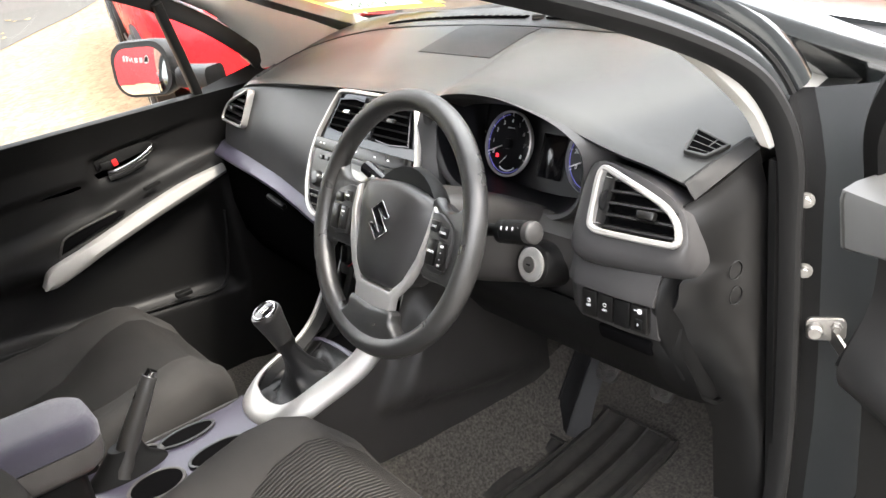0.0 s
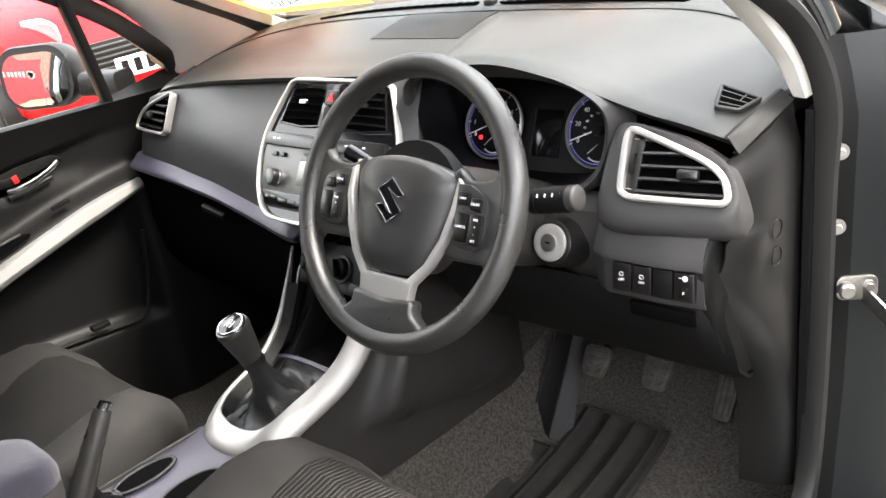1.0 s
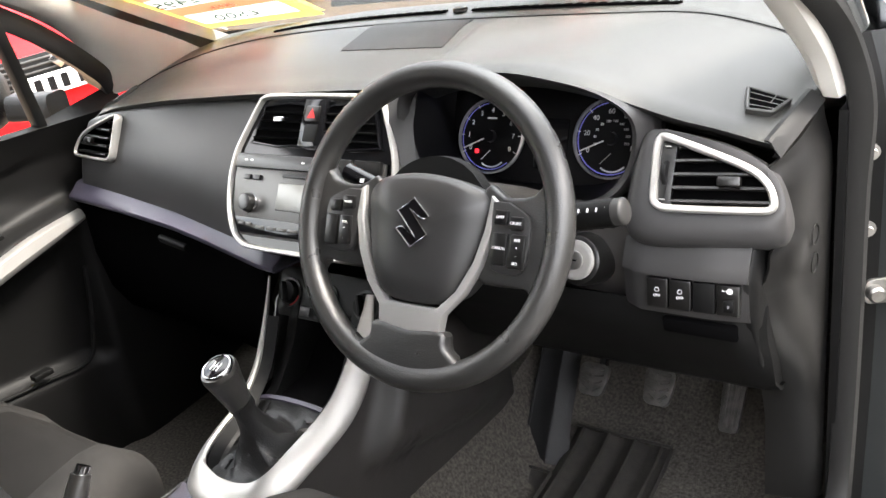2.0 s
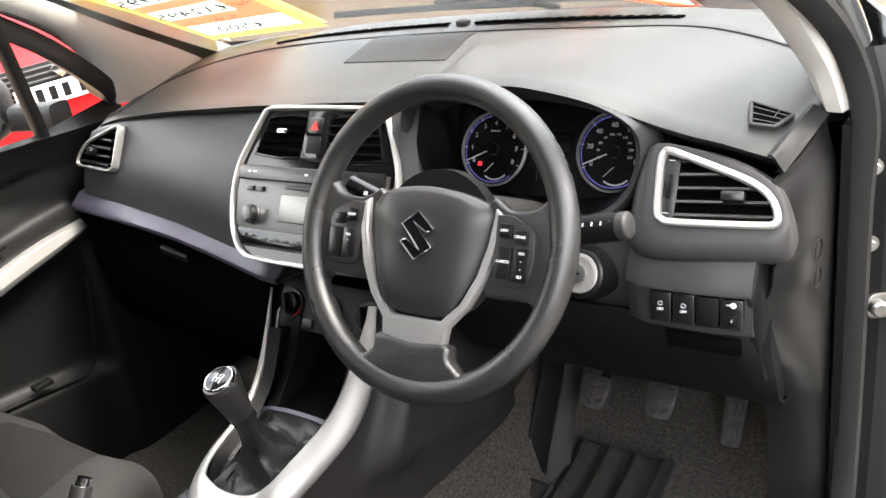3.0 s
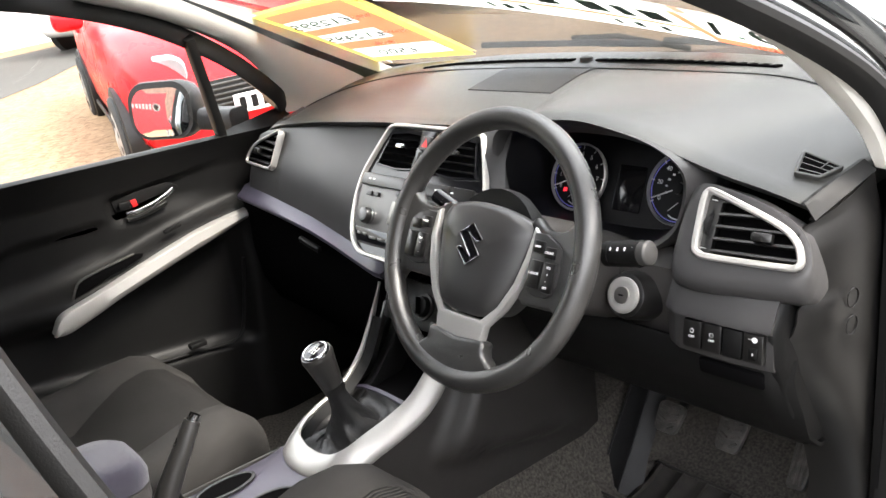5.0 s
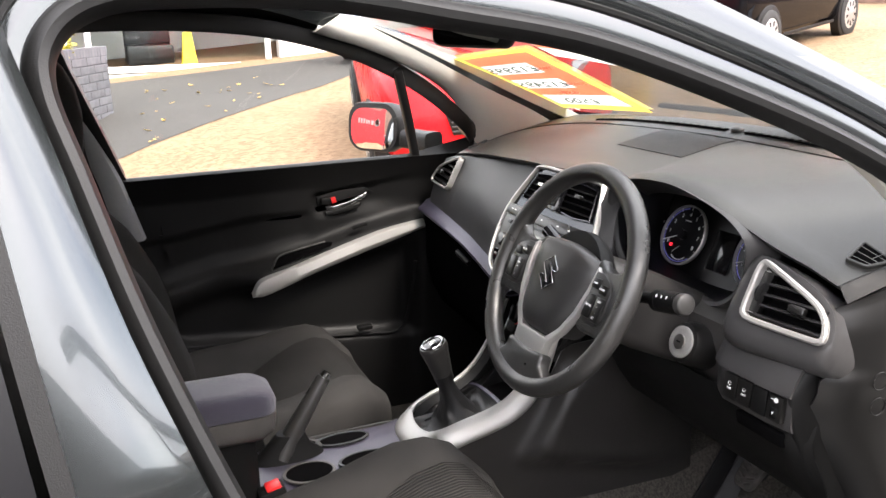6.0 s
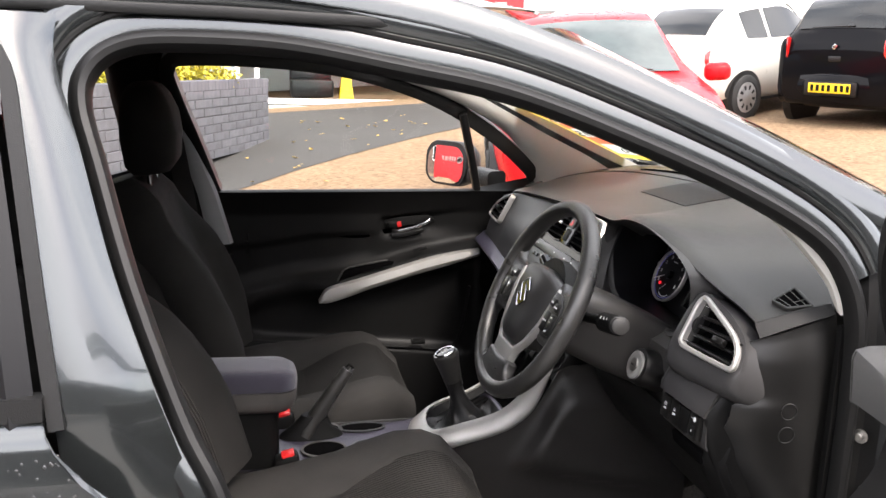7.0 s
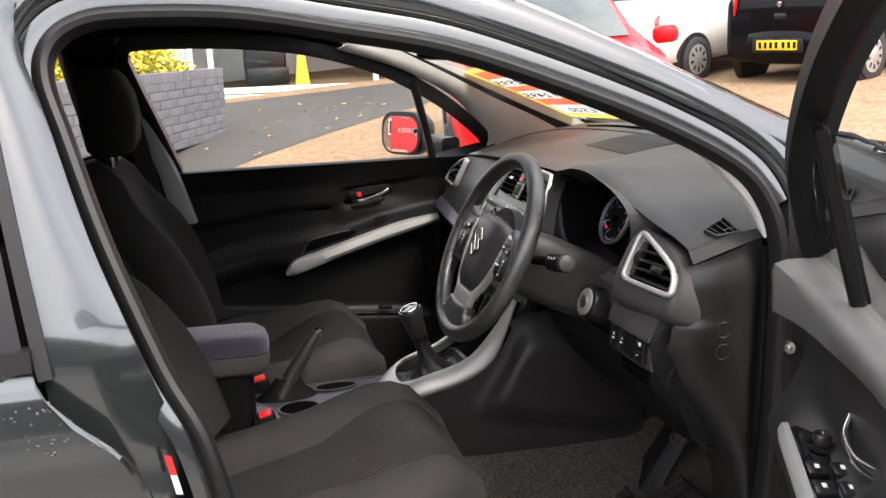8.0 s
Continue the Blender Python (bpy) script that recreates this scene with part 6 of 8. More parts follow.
    for h, w, d, o_ in ((0.0, 0.10, 0.04, 0.0), (0.02, 0.122, 0.055, 0.002), (0.08, 0.13, 0.062, 0.006), (0.13, 0.126, 0.058, 0.008), (0.17, 0.108, 0.046, 0.006), (0.19, 0.085, 0.034, 0.004), (0.2, 0.05, 0.018, 0.002)):
        hr.append([hm @ V((x, y - 0.01 + o_, h + 0.005)) for x, y in rounded(2 * w, 2 * d, d * 0.9, 5)])
    part("headrest", loft(hr), PLAINCLOTH, st, "black cloth headrest", 75)
    for s in (1, -1):
        part("headrest_post", sweep([hm @ V((s * 0.07, -0.02, -0.06)), hm @ V((s * 0.07, -0.01, 0.04))], circle(0.006, 10), (1, 0, 0)), CHROME, st)
    return st


seat(-0.365, "passenger_seat", "black cloth front passenger seat with smooth sides", 0.07, 0.0, 15.5, 0.034)
seat(0.365, "driver_seat", "black cloth driver's seat with ribbed middle", 0.04, 0.03, 23, -0.008)

for s, nm in ((1, "driver"), (-1, "passenger")):
    bk = thing("seat_belt_buckle", (s * 0.1, -0.65, 0.55), "black seat belt buckle with a red button", "seat belt buckle", "belt buckles")
    m = pose(s * 0.101, -0.612, 0.545, 12, 0, 0)
    part("body", box((0.034, 0.046, 0.07), 0.006, 2, m), DARK, bk)
    part("release_button", box((0.028, 0.026, 0.01), 0.003, 2, m @ pose(0, 0.004, 0.034)), RED, bk, "red release button")
    part("stalk", box((0.02, 0.016, 0.12), 0.004, 2, m @ pose(0, -0.01, -0.09)), DARK, bk)
    belt = thing("seat_belt", (s * 0.66, -0.86, 0.9), "black seat belt hanging from the pillar", "seat belt", "seat belts")
    part("webbing", sweep(spline([(s * 0.615, -0.885, 1.22), (s * 0.62, -0.85, 1.0), (s * 0.64, -0.82, 0.75), (s * 0.66, -0.80, 0.5)], 5), rounded(0.0024, 0.046, 0.001, 1), (s, 0, 0)), CLOTH, belt)
    part("anchor", box((0.02, 0.05, 0.045), 0.008, 2, pose(s * 0.625, -0.885, 1.225, 10, 0, 0)), PLASTIC, belt)

# ---- pedals, footwell ----
def pedal(name, label, x, y, z, w, h, lean_, arm_to):
    p = thing(name, (x, y, z), label, "pedal", "pedals")
    m = pose(x, y, z, lean_, 0, 0)
    pad_o = [m @ V((px * (1.0 + 0.25 * py / h), py, 0.006)) for px, py in rounded(w, h, min(w, h) * 0.24, 4)]
    part("pad", slab(pad_o, m.to_3x3() @ V((0, 0, -0.012)), 0.003, 2), PEDAL, p, "worn rubber pad")
    if h < 0.08:
        # slanting raised lugs, fanned from the middle
        for s in (1, -1):
            for j in range(4):
                v = (j - 1.5) * h * 0.21
                part("tread", box((w * 0.34, h * 0.085, 0.005), 0.0015, 1, m @ pose(s * w * 0.22, v + h * 0.03, 0.0075, 0, 0, s * (34 - 10 * j))), PEDAL, p)
    else:
        for i in range(3):
            part("tread", box((w * 0.14, h * 0.84, 0.004), 0.001, 1, m @ pose((i - 1) * w * 0.27, 0, 0.0075)), PEDAL, p)
    part("arm", sweep(spline([m @ V((0, h * 0.2, -0.006)), m @ V((0, h * 0.6, -0.03)), V(arm_to)], 4), rounded(0.012, 0.02, 0.003, 2), (1, 0, 0)), DARK, p)


pedal("clutch_pedal", "black rubber clutch pedal, worn grey", 0.294, 0.243, 0.487, 0.05, 0.056, 50, (0.29, 0.40, 0.70))
pedal("brake_pedal", "black rubber brake pedal, worn grey", 0.402, 0.267, 0.482, 0.05, 0.062, 52, (0.39, 0.42, 0.70))
pedal("accelerator_pedal", "long black accelerator pedal, worn grey", 0.513, 0.302, 0.458, 0.036, 0.10, 55, (0.515, 0.42, 0.66))
fr_ = thing("footrest", (0.185, 0.25, 0.31), "moulded black rubber footrest, scuffed", "footrest")
rest = []
for y, z, w in ((0.186, 0.305, 0.03), (0.196, 0.322, 0.028), (0.212, 0.345, 0.026), (0.25, 0.40, 0.025), (0.30, 0.475, 0.024), (0.35, 0.55, 0.023), (0.40, 0.64, 0.022)):
    rest.append([(0.184 + w * u, y + 0.02 * v, z + 0.012 * v) for u, v in ((-1.25, 1.6), (-1.1, 0.3), (-0.92, -0.1), (-0.75, 0.1), (0.0, 0.16), (0.62, 0.1), (0.82, -0.1), (1.0, 0.3), (1.5, 1.0), (1.9, 2.2))])
part("pad", sheet(rest, 0.004), RUBBER, fr_, "", 30)
for u in (-0.92, 0.82):
    part("edge_bead", sweep([(0.184 + w * u, y - 0.002, z - 0.001) for y, z, w in ((0.196, 0.322, 0.028), (0.212, 0.345, 0.026), (0.25, 0.40, 0.025), (0.30, 0.475, 0.024), (0.35, 0.55, 0.023))], circle(0.0022, 8), (1, 0, 0)), RUBBER, fr_)
part("toe_edge", sweep([(0.157, 0.196, 0.322), (0.184, 0.198, 0.316), (0.208, 0.196, 0.320)], circle(0.0022, 8), (0, 0, 1)), PEDAL, fr_, "scuffed lower edge")
matt = thing("floor_mat", (0.3, 0.16, 0.29), "ribbed black rubber heel mat", "floor mat")


def mat_z(y):
    return lerp_table([(-0.2, 0.304), (0.0, 0.304), (0.1, 0.309), (0.18, 0.32), (0.24, 0.333), (0.29, 0.352)], y)[0]


RIBS = [0.183, 0.232, 0.2475, 0.297, 0.3465, 0.396, 0.413]
for nm, x0, x1, y0, y1 in (("sheet", 0.180, 0.416, -0.14, 0.17), ("front_flap", 0.233, 0.416, 0.17, 0.281)):
    mrows = []
    for j in range(13):
        y = y0 + (y1 - y0) * j / 12
        mrows.append([(x, y, mat_z(y) + 0.0035 * math.cos(2 * math.pi * (x - 0.2475) / 0.0495) + 0.0015 * math.sin(40 * y + 30 * x)) for x in [x0 + (x1 - x0) * i / 40 for i in range(41)]])
    part(nm, sheet(mrows, 0.005), MATRUBBER, matt, "", 60)
for i, x in enumerate(RIBS):
    top_y = 0.168 if x < 0.24 else 0.279
    part("rib", sweep([(x, -0.14 + (top_y + 0.14) * q / 12, mat_z(-0.14 + (top_y + 0.14) * q / 12) + 0.0045) for q in range(13)], [(0.005, 0.0012), (0.005, -0.0012), (-0.003, -0.004), (-0.003, 0.004)], (0, 0, 1)), MATRUBBER, matt)
part("rim_bead", sweep([(0.184, 0.168, mat_z(0.168) + 0.006), (0.232, 0.168, mat_z(0.168) + 0.006)], circle(0.003, 8), (0, 0, 1)), MATRUBBER, matt)
part("rim_bead", sweep([(0.234, 0.280, mat_z(0.28) + 0.006), (0.415, 0.280, mat_z(0.28) + 0.006)], circle(0.003, 8), (0, 0, 1)), MATRUBBER, matt)

# ---- passenger door ----
pd_ = thing("passenger_door", (-0.72, -0.35, 0.35), "closed passenger door with black panel and silver trim", "car door")
TRIMLINE = [(-0.78, 0.685), (-0.69, 0.70), (-0.574, 0.728), (-0.47, 0.734), (-0.342, 0.757), (-0.20, 0.797), (-0.04, 0.824), (0.15, 0.828)]


def door_x(y, z):
    zt = lerp_table(TRIMLINE, y)[0]
    x = -0.70
    x += 0.03 * max(0.0, (z - 0.92) / 0.075) ** 1.2            # shoulder under the glass
    fold = lerp_table([(-0.78, 0.835), (-0.66, 0.842), (-0.51, 0.866), (-0.35, 0.872), (-0.30, 0.872)], y)[0]
    x -= 0.008 * ease((fold - z) / 0.018) * ease((-0.31 - y) / 0.05) * ease((z - zt - 0.02) / 0.04)
    pod = lerp_table([(-0.33, 0.911), (-0.157, 0.927), (0.006, 0.948), (0.15, 0.96)], y)[0]
    x -= 0.013 * ease((y + 0.322) / 0.014) * ease((-0.02 - y) / 0.16) * ease((pod - z) / 0.01) * ease((z - 0.835) / 0.05)
    lift = 0.3 + 0.7 * ease((y + 0.60) / 0.16)
    lip = 0.505 - 0.09 * y
    front = ease((y + 0.085) / 0.045)
    shelf = 1 / (1 + math.exp((z - zt - 0.012) / 0.006))
    hollow = 1 / (1 + math.exp((z - zt + 0.045) / 0.008))
    x += 0.055 * shelf * lift
    x -= 0.052 * lift * hollow * (1 - front)
    x += 0.034 / (1 + math.exp((z - lip) / 0.005)) * (1 - front)
    return x


rows = []
for i in range(93):
    y = -0.775 + 0.92 * i / 92
    rows.append([(door_x(y, z), y - (0.1 * (z - 0.99) if y < -0.7 else 0), z) for z in [0.26 + 0.72 * j / 110 for j in range(111)]] + [(-0.672, y, 0.988), (-0.682, y, 0.993), (-0.70, y, 0.992 + (0.028 * max(0, (y + 0.05) / 0.15) if y > -0.05 else 0))])
part("panel", sheet(rows, 0.006), DOORSKIN_SHADED, pd_, "black moulded door panel", 50)
# flat silver strip, wide behind and narrow ahead, cut off at a slant
up_edge = spline([(-0.636, -0.500, 0.681), (-0.634, -0.474, 0.717), (-0.634, -0.40, 0.738), (-0.634, -0.342, 0.754), (-0.635, -0.201, 0.794), (-0.638, -0.12, 0.811), (-0.641, -0.037, 0.823)], 5)
low_edge = spline([(-0.634, -0.498, 0.677), (-0.632, -0.468, 0.678), (-0.632, -0.40, 0.699), (-0.632, -0.345, 0.718), (-0.633, -0.207, 0.757), (-0.636, -0.12, 0.779), (-0.639, -0.035, 0.802)], 5)
strip_rows = []
for a_, b_ in zip(up_edge, low_edge):
    strip_rows.append([a_ + V((-0.02, 0, 0.002)), a_ + V((-0.002, 0, 0.001)), a_ + V((0.003, 0, -0.002)), a_.lerp(b_, 0.62) + V((0.006, 0, 0)), b_ + V((0.002, 0, 0.004)), b_ + V((-0.002, 0, 0)), b_ + V((-0.02, 0, -0.004))])
part("grip_trim", sheet(strip_rows, 0.002), SILVER, pd_, "satin silver grip trim", 30)
# shade-black plate in place of a hollow pocket
part("pull_pocket_shade", slab(spline([(-0.652, -0.445, 0.738), (-0.652, -0.428, 0.768), (-0.652, -0.385, 0.780), (-0.652, -0.30, 0.793), (-0.652, -0.29, 0.782), (-0.652, -0.36, 0.764)], 2, True), (0.004, 0, 0), 0.001), VOID, pd_)
part("pocket_rim", sweep(spline([(-0.648, -0.447, 0.737), (-0.648, -0.437, 0.757), (-0.648, -0.424, 0.772), (-0.648, -0.382, 0.7825), (-0.648, -0.305, 0.795)], 5), circle(0.0026, 8), (1, 0, 0)), DASH, pd_)
# lip of the door bin: along the bottom and up at its front end
lip_line = spline([(-0.664, -0.74, 0.572), (-0.664, -0.609, 0.560), (-0.664, -0.379, 0.540), (-0.664, -0.202, 0.523), (-0.662, -0.135, 0.516), (-0.660, -0.104, 0.524), (-0.658, -0.088, 0.556), (-0.655, -0.072, 0.63), (-0.652, -0.06, 0.71)], 6)
part("bin_lip", sweep(lip_line, circle(0.0045, 8), (1, 0, 0)), DOORSKIN_SHADED, pd_)
hr_ = part("handle_recess", slab(spline([(-0.7125, -0.306, 0.900), (-0.7125, -0.20, 0.913), (-0.7125, -0.168, 0.908), (-0.7125, -0.175, 0.885), (-0.7125, -0.418, 0.853), (-0.7125, -0.302, 0.858)], 2, True), (0.006, 0, 0), 0.002), DARK, pd_, "recess of the inner handle")
part("inner_handle", sweep(spline([(-0.694, -0.285, 0.870), (-0.687, -0.262, 0.872), (-0.685, -0.225, 0.880), (-0.686, -0.19, 0.893), (-0.690, -0.176, 0.900)], 4), rounded(0.006, 0.010, 0.0026, 3), (1, 0, 0)), CHROME, hr_, "chrome inner handle")
part("handle_base", sweep(spline([(-0.698, -0.284, 0.856), (-0.694, -0.25, 0.859), (-0.694, -0.195, 0.872)], 4), rounded(0.008, 0.010, 0.003, 3), (1, 0, 0)), PLASTIC, hr_)
part("lock_lever", box((0.012, 0.03, 0.02), 0.005, 2, pose(-0.698, -0.283, 0.888)), DARK, hr_)
part("lock_mark", box((0.003, 0.012, 0.016), 0.001, 2, pose(-0.6915, -0.265, 0.890, 12, 0, 0)), RED, hr_, "red lock marker")
part("window_switch", box((0.01, 0.04, 0.008), 0.002, 2, pose(-0.655, -0.21, 0.823, 12, 0, 0)), DARK, pd_)
part("bin_clip", box((0.02, 0.04, 0.012), 0.003, 2, pose(-0.655, -0.21, 0.545)), DARK, pd_)
# window frame, quarter post and panes
wf = spline([(-0.695, -0.765, 0.985), (-0.655, -0.81, 1.12), (-0.615, -0.862, 1.27), (-0.60, -0.868, 1.315), (-0.597, -0.83, 1.335), (-0.598, -0.6, 1.332), (-0.605, -0.40, 1.308), (-0.62, -0.2, 1.248), (-0.64, -0.03, 1.155), (-0.672, 0.09, 1.06), (-0.695, 0.125, 1.02)], 5)
part("window_frame", sweep(wf, [(0.012, 0.008), (0.014, -0.004), (0.0, -0.03), (-0.05, -0.03), (-0.05, 0.006)], (1, 0, -0.3)), SEAL, pd_, "black window frame")
part("quarter_post", sweep([(-0.69, -0.038, 0.99), (-0.66, -0.065, 1.09), (-0.612, -0.107, 1.215)], rounded(0.03, 0.022, 0.006, 2), (1, 0, -0.3)), SEAL, pd_, "black quarter window post")
gl = part("window_glass", sheet([[(-0.722 + 0.3 * (z - 0.98), y, z) for y in (-0.78 - 0.3 * (z - 0.98), -0.5, -0.3, -0.05 - 0.3 * (z - 0.98))] for z in (0.985, 1.1, 1.2, 1.25)]), PANE, pd_)
gl.visible_shadow = False
gl2 = part("quarter_glass", sheet([[(-0.715, -0.03, 0.995), (-0.71, 0.10, 1.03)], [(-0.665, -0.10, 1.19), (-0.665, -0.07, 1.19)]]), PANE, pd_)
gl2.visible_shadow = False
mr = thing("wing_mirror", (-0.85, -0.06, 1.0), "black passenger wing mirror", "wing mirror")
MM = basis((-0.878, -0.083, 1.042), (0.835, 0.55, 0.0), (-0.05, 0.07, 1))
mo = rounded(0.178, 0.138, 0.05, 6)
part("housing", loft([[MM @ V((x * k, y * k + 0.004, d)) for x, y in mo] for k, d in ((0.96, 0.012), (1.0, 0.004), (1.0, -0.02), (0.93, -0.05), (0.72, -0.08), (0.35, -0.095))]), MATTPAD, mr, "black mirror housing", 60)
glass_rings = [[MM @ V((x * 0.84 * k, y * 0.82 * k, 0.0165 - ((x * 0.84 * k) ** 2 + (y * 0.82 * k) ** 2) / 2.0)) for x, y in mo] for k in (1.0, 0.85, 0.7, 0.55, 0.4, 0.25, 0.1, 0.02)]
part("mirror_glass", loft([[MM @ V((x * 0.84, y * 0.82, 0.008)) for x, y in mo]] + glass_rings), MIRROR, mr, "mirror glass", 60)
part("arm", sweep(spline([(-0.80, -0.02, 1.02), (-0.76, 0.01, 1.015), (-0.72, 0.03, 1.015)], 3), rounded(0.05, 0.07, 0.015, 3), (0, 0, 1)), MATTPAD, mr)

# ---- driver's door, standing open ----
D0, DD, DI = V((0.84, 0.11, 0.0)), V((0.906, -0.423, 0)), V((-0.423, -0.906, 0))
dd = thing("driver_door", (1.2, 0.0, 0.35), "open driver's door with black inner panel", "car door")


def dp(u, d, z):
    """A point on the door: u from the hinge outwards, d towards its inner face."""
    return D0 + DD * u + DI * d + V((0, 0, z))


def inner(u, z):
    """Depth of the inner panel: a grip shelf that falls towards the rear, a pocket below."""
    zt = lerp_table([(0.0, 0.818), (0.15, 0.818), (0.27, 0.805), (0.40, 0.783), (0.55, 0.727), (0.74, 0.62)], u)[0]
    soft_ = 0.007 + 0.02 * max(0.0, 1 - u / 0.16)
    d = 0.003 + 0.06 / (1 + math.exp((z - zt - 0.004) / soft_))
    d -= 0.05 / (1 + math.exp((z - zt + 0.06) / 0.009))
    d += 0.05 / (1 + math.exp((z - 0.545 + 0.04 * u) / 0.008))
    return d


rows = [[dp(0.012 + 1.0 * i / 50, inner(0.012 + i / 50, z), z) for z in [0.34 + 0.63 * j / 70 for j in range(71)]] for i in range(51)]
part("inner_panel", sheet(rows, 0.006), DOORSKIN_LIT, dd, "black moulded inner panel", 60)
cap = []
for i in range(21):
    u = 0.012 + i / 20
    dt = lerp_table([(0.0, 0.064), (0.1, 0.05), (0.3, 0.038), (1.1, 0.03)], u)[0]
    zl = lerp_table([(0.0, 0.94), (0.15, 0.957), (0.36, 0.968), (1.1, 0.955)], u)[0]
    zt = lerp_table([(0.0, 1.02), (0.3, 1.01), (1.1, 0.985)], u)[0]
    cap.append([dp(u, -0.004, zt + 0.004), dp(u, 0.01, zt + 0.004), dp(u, dt * 0.7, zt), dp(u, dt * 0.95, zt - 0.006), dp(u, dt, zt - 0.016), dp(u, dt - 0.004, zl + 0.006), dp(u, dt - 0.014, zl), dp(u, 0.0, zl - 0.004)])
part("sill_cap", sheet(cap, 0.006), DOORCAP, dd, "soft black cap under the window, sheen lightened into its colour", 50)
part("cap_end", slab([dp(0.014, d, z) for d, z in ((-0.004, 1.022), (0.01, 1.022), (0.044, 1.018), (0.06, 1.012), (0.063, 1.0), (0.058, 0.946), (0.048, 0.941), (0.0, 0.937))], DD * 0.004, 0.001), DASH, dd)
part("outer_skin", sheet([[dp(u, -0.02, 1.012 - 0.03 * u), dp(u, -0.06, 0.96), dp(u, -0.085, 0.85), dp(u, -0.07, 0.6), dp(u, -0.03, 0.34)] for u in (0, 0.3, 0.7, 1.03)], 0.008), PAINT, dd)
part("front_edge", slab([dp(0, -0.055, 0.96), dp(0, -0.015, 1.01), dp(0, -0.003, 1.0), dp(0, 0.0, 0.93), dp(0, 0.004, 0.86), dp(0, 0.05, 0.79), dp(0, 0.006, 0.72), dp(0, 0.005, 0.6), dp(0, 0.045, 0.5), dp(0, 0.04, 0.36), dp(0, -0.03, 0.34), dp(0, -0.065, 0.6), dp(0, -0.08, 0.85)], DD * 0.008, 0.002), DARK, dd)
ff = spline([dp(-0.005, 0.0, 1.005), dp(0.03, 0.03, 1.085), dp(0.11, 0.06, 1.165), dp(0.24, 0.082, 1.25), dp(0.38, 0.095, 1.325), dp(0.58, 0.11, 1.385), dp(0.85, 0.118, 1.40)], 5)
part("window_frame", sweep(ff, [(0.012, 0.014), (0.014, -0.008), (0.004, -0.02), (-0.016, -0.018), (-0.016, 0.014)], DI), DARK, dd, "black window frame")
# shaded paint copy here, to keep sky reflection off the edge
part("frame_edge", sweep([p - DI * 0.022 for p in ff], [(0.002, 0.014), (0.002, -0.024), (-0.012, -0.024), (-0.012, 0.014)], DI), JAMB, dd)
part("quarter_post", sweep([dp(0.205, 0.0, 0.99), dp(0.214, 0.03, 1.09), dp(0.232, 0.068, 1.218)], rounded(0.016, 0.018, 0.005, 2), DI), DARK, dd, "black quarter window post")
qg = part("quarter_glass", sheet([[dp(0.012, 0.0, 1.01), dp(0.16, 0.0, 1.0)], [dp(0.05, 0.03, 1.10), dp(0.185, 0.028, 1.09)], [dp(0.205, 0.06, 1.195), dp(0.225, 0.062, 1.205)]]), PANE, dd)
wg = part("window_glass", sheet([[dp(u, 0.3 * (z - 1.0), z) for u in (0.17 + 0.3 * (z - 1), 0.5, 0.9)] for z in (0.99, 1.08, 1.16, 1.215)]), PANE, dd)
qg.visible_shadow = wg.visible_shadow = False
plate_o = [dp(0.135, 0.058, 0.822), dp(0.15, 0.03, 0.826), dp(0.19, 0.004, 0.824), dp(0.25, -0.002, 0.818), dp(0.42, 0.0, 0.79), dp(0.42, 0.058, 0.784), dp(0.28, 0.06, 0.808)]
sp_ = part("switch_plate", slab(spline(plate_o, 2, True), (0, 0, -0.016), 0.003), PIANO, dd, "gloss black switch plate")
part("knob_recess", turned([(0.016, -0.002), (0.016, 0.003), (0.014, 0.003), (0.014, 0.001)], Matrix.Translation(dp(0.185, 0.028, 0.823)), 24), PLASTIC, sp_)
part("mirror_knob", turned([(0.011, 0), (0.0112, 0.012), (0.0095, 0.016), (0.0, 0.0165)], Matrix.Translation(dp(0.185, 0.028, 0.824)), 24), PLASTIC, sp_, "small mirror adjusting knob")
part("knob_mark", box((0.006, 0.0012, 0.0004), 0, 1, Matrix.Translation(dp(0.186, 0.028, 0.8407)) @ pose(0, 0, 0, 0, 0, -25)), INK, sp_)
for k in range(2):
    for q in range(2):
        w_ = part("window_switch", box((0.026, 0.022, 0.007), 0.002, 2, Matrix.Translation(dp(0.235 + 0.036 * k, 0.045 - 0.028 * q, 0.818 - 0.005 * k)) @ pose(0, 0, 0, 0, 6, -25)), PLASTIC, sp_)
        part("switch_mark", box((0.008, 0.005, 0.0004), 0, 1, Matrix.Translation(dp(0.235 + 0.036 * k, 0.045 - 0.028 * q, 0.8222 - 0.005 * k)) @ pose(0, 0, 0, 0, 6, -25)), INK, w_)
part("grip_trim", sweep(spline([dp(0.128, 0.058, 0.815), dp(0.14, 0.064, 0.821), dp(0.20, 0.066, 0.816), dp(0.30, 0.067, 0.80), dp(0.45, 0.067, 0.765), dp(0.6, 0.066, 0.71)], 4), [(0.004, 0.005), (0.005, -0.006), (0.0, -0.016), (-0.008, -0.016), (-0.006, 0.005)], DI), SILVER, dd, "satin silver grip trim")
sp_.location.z += 0.009
hr2 = part("handle_recess", slab(spline([dp(0.185, 0.003, 0.90), dp(0.21, 0.003, 0.925), dp(0.36, 0.003, 0.915), dp(0.37, 0.003, 0.87), dp(0.26, 0.003, 0.85), dp(0.20, 0.003, 0.86)], 2, True), DI * 0.004, 0.001), DARK, dd, "recess of the inner handle")
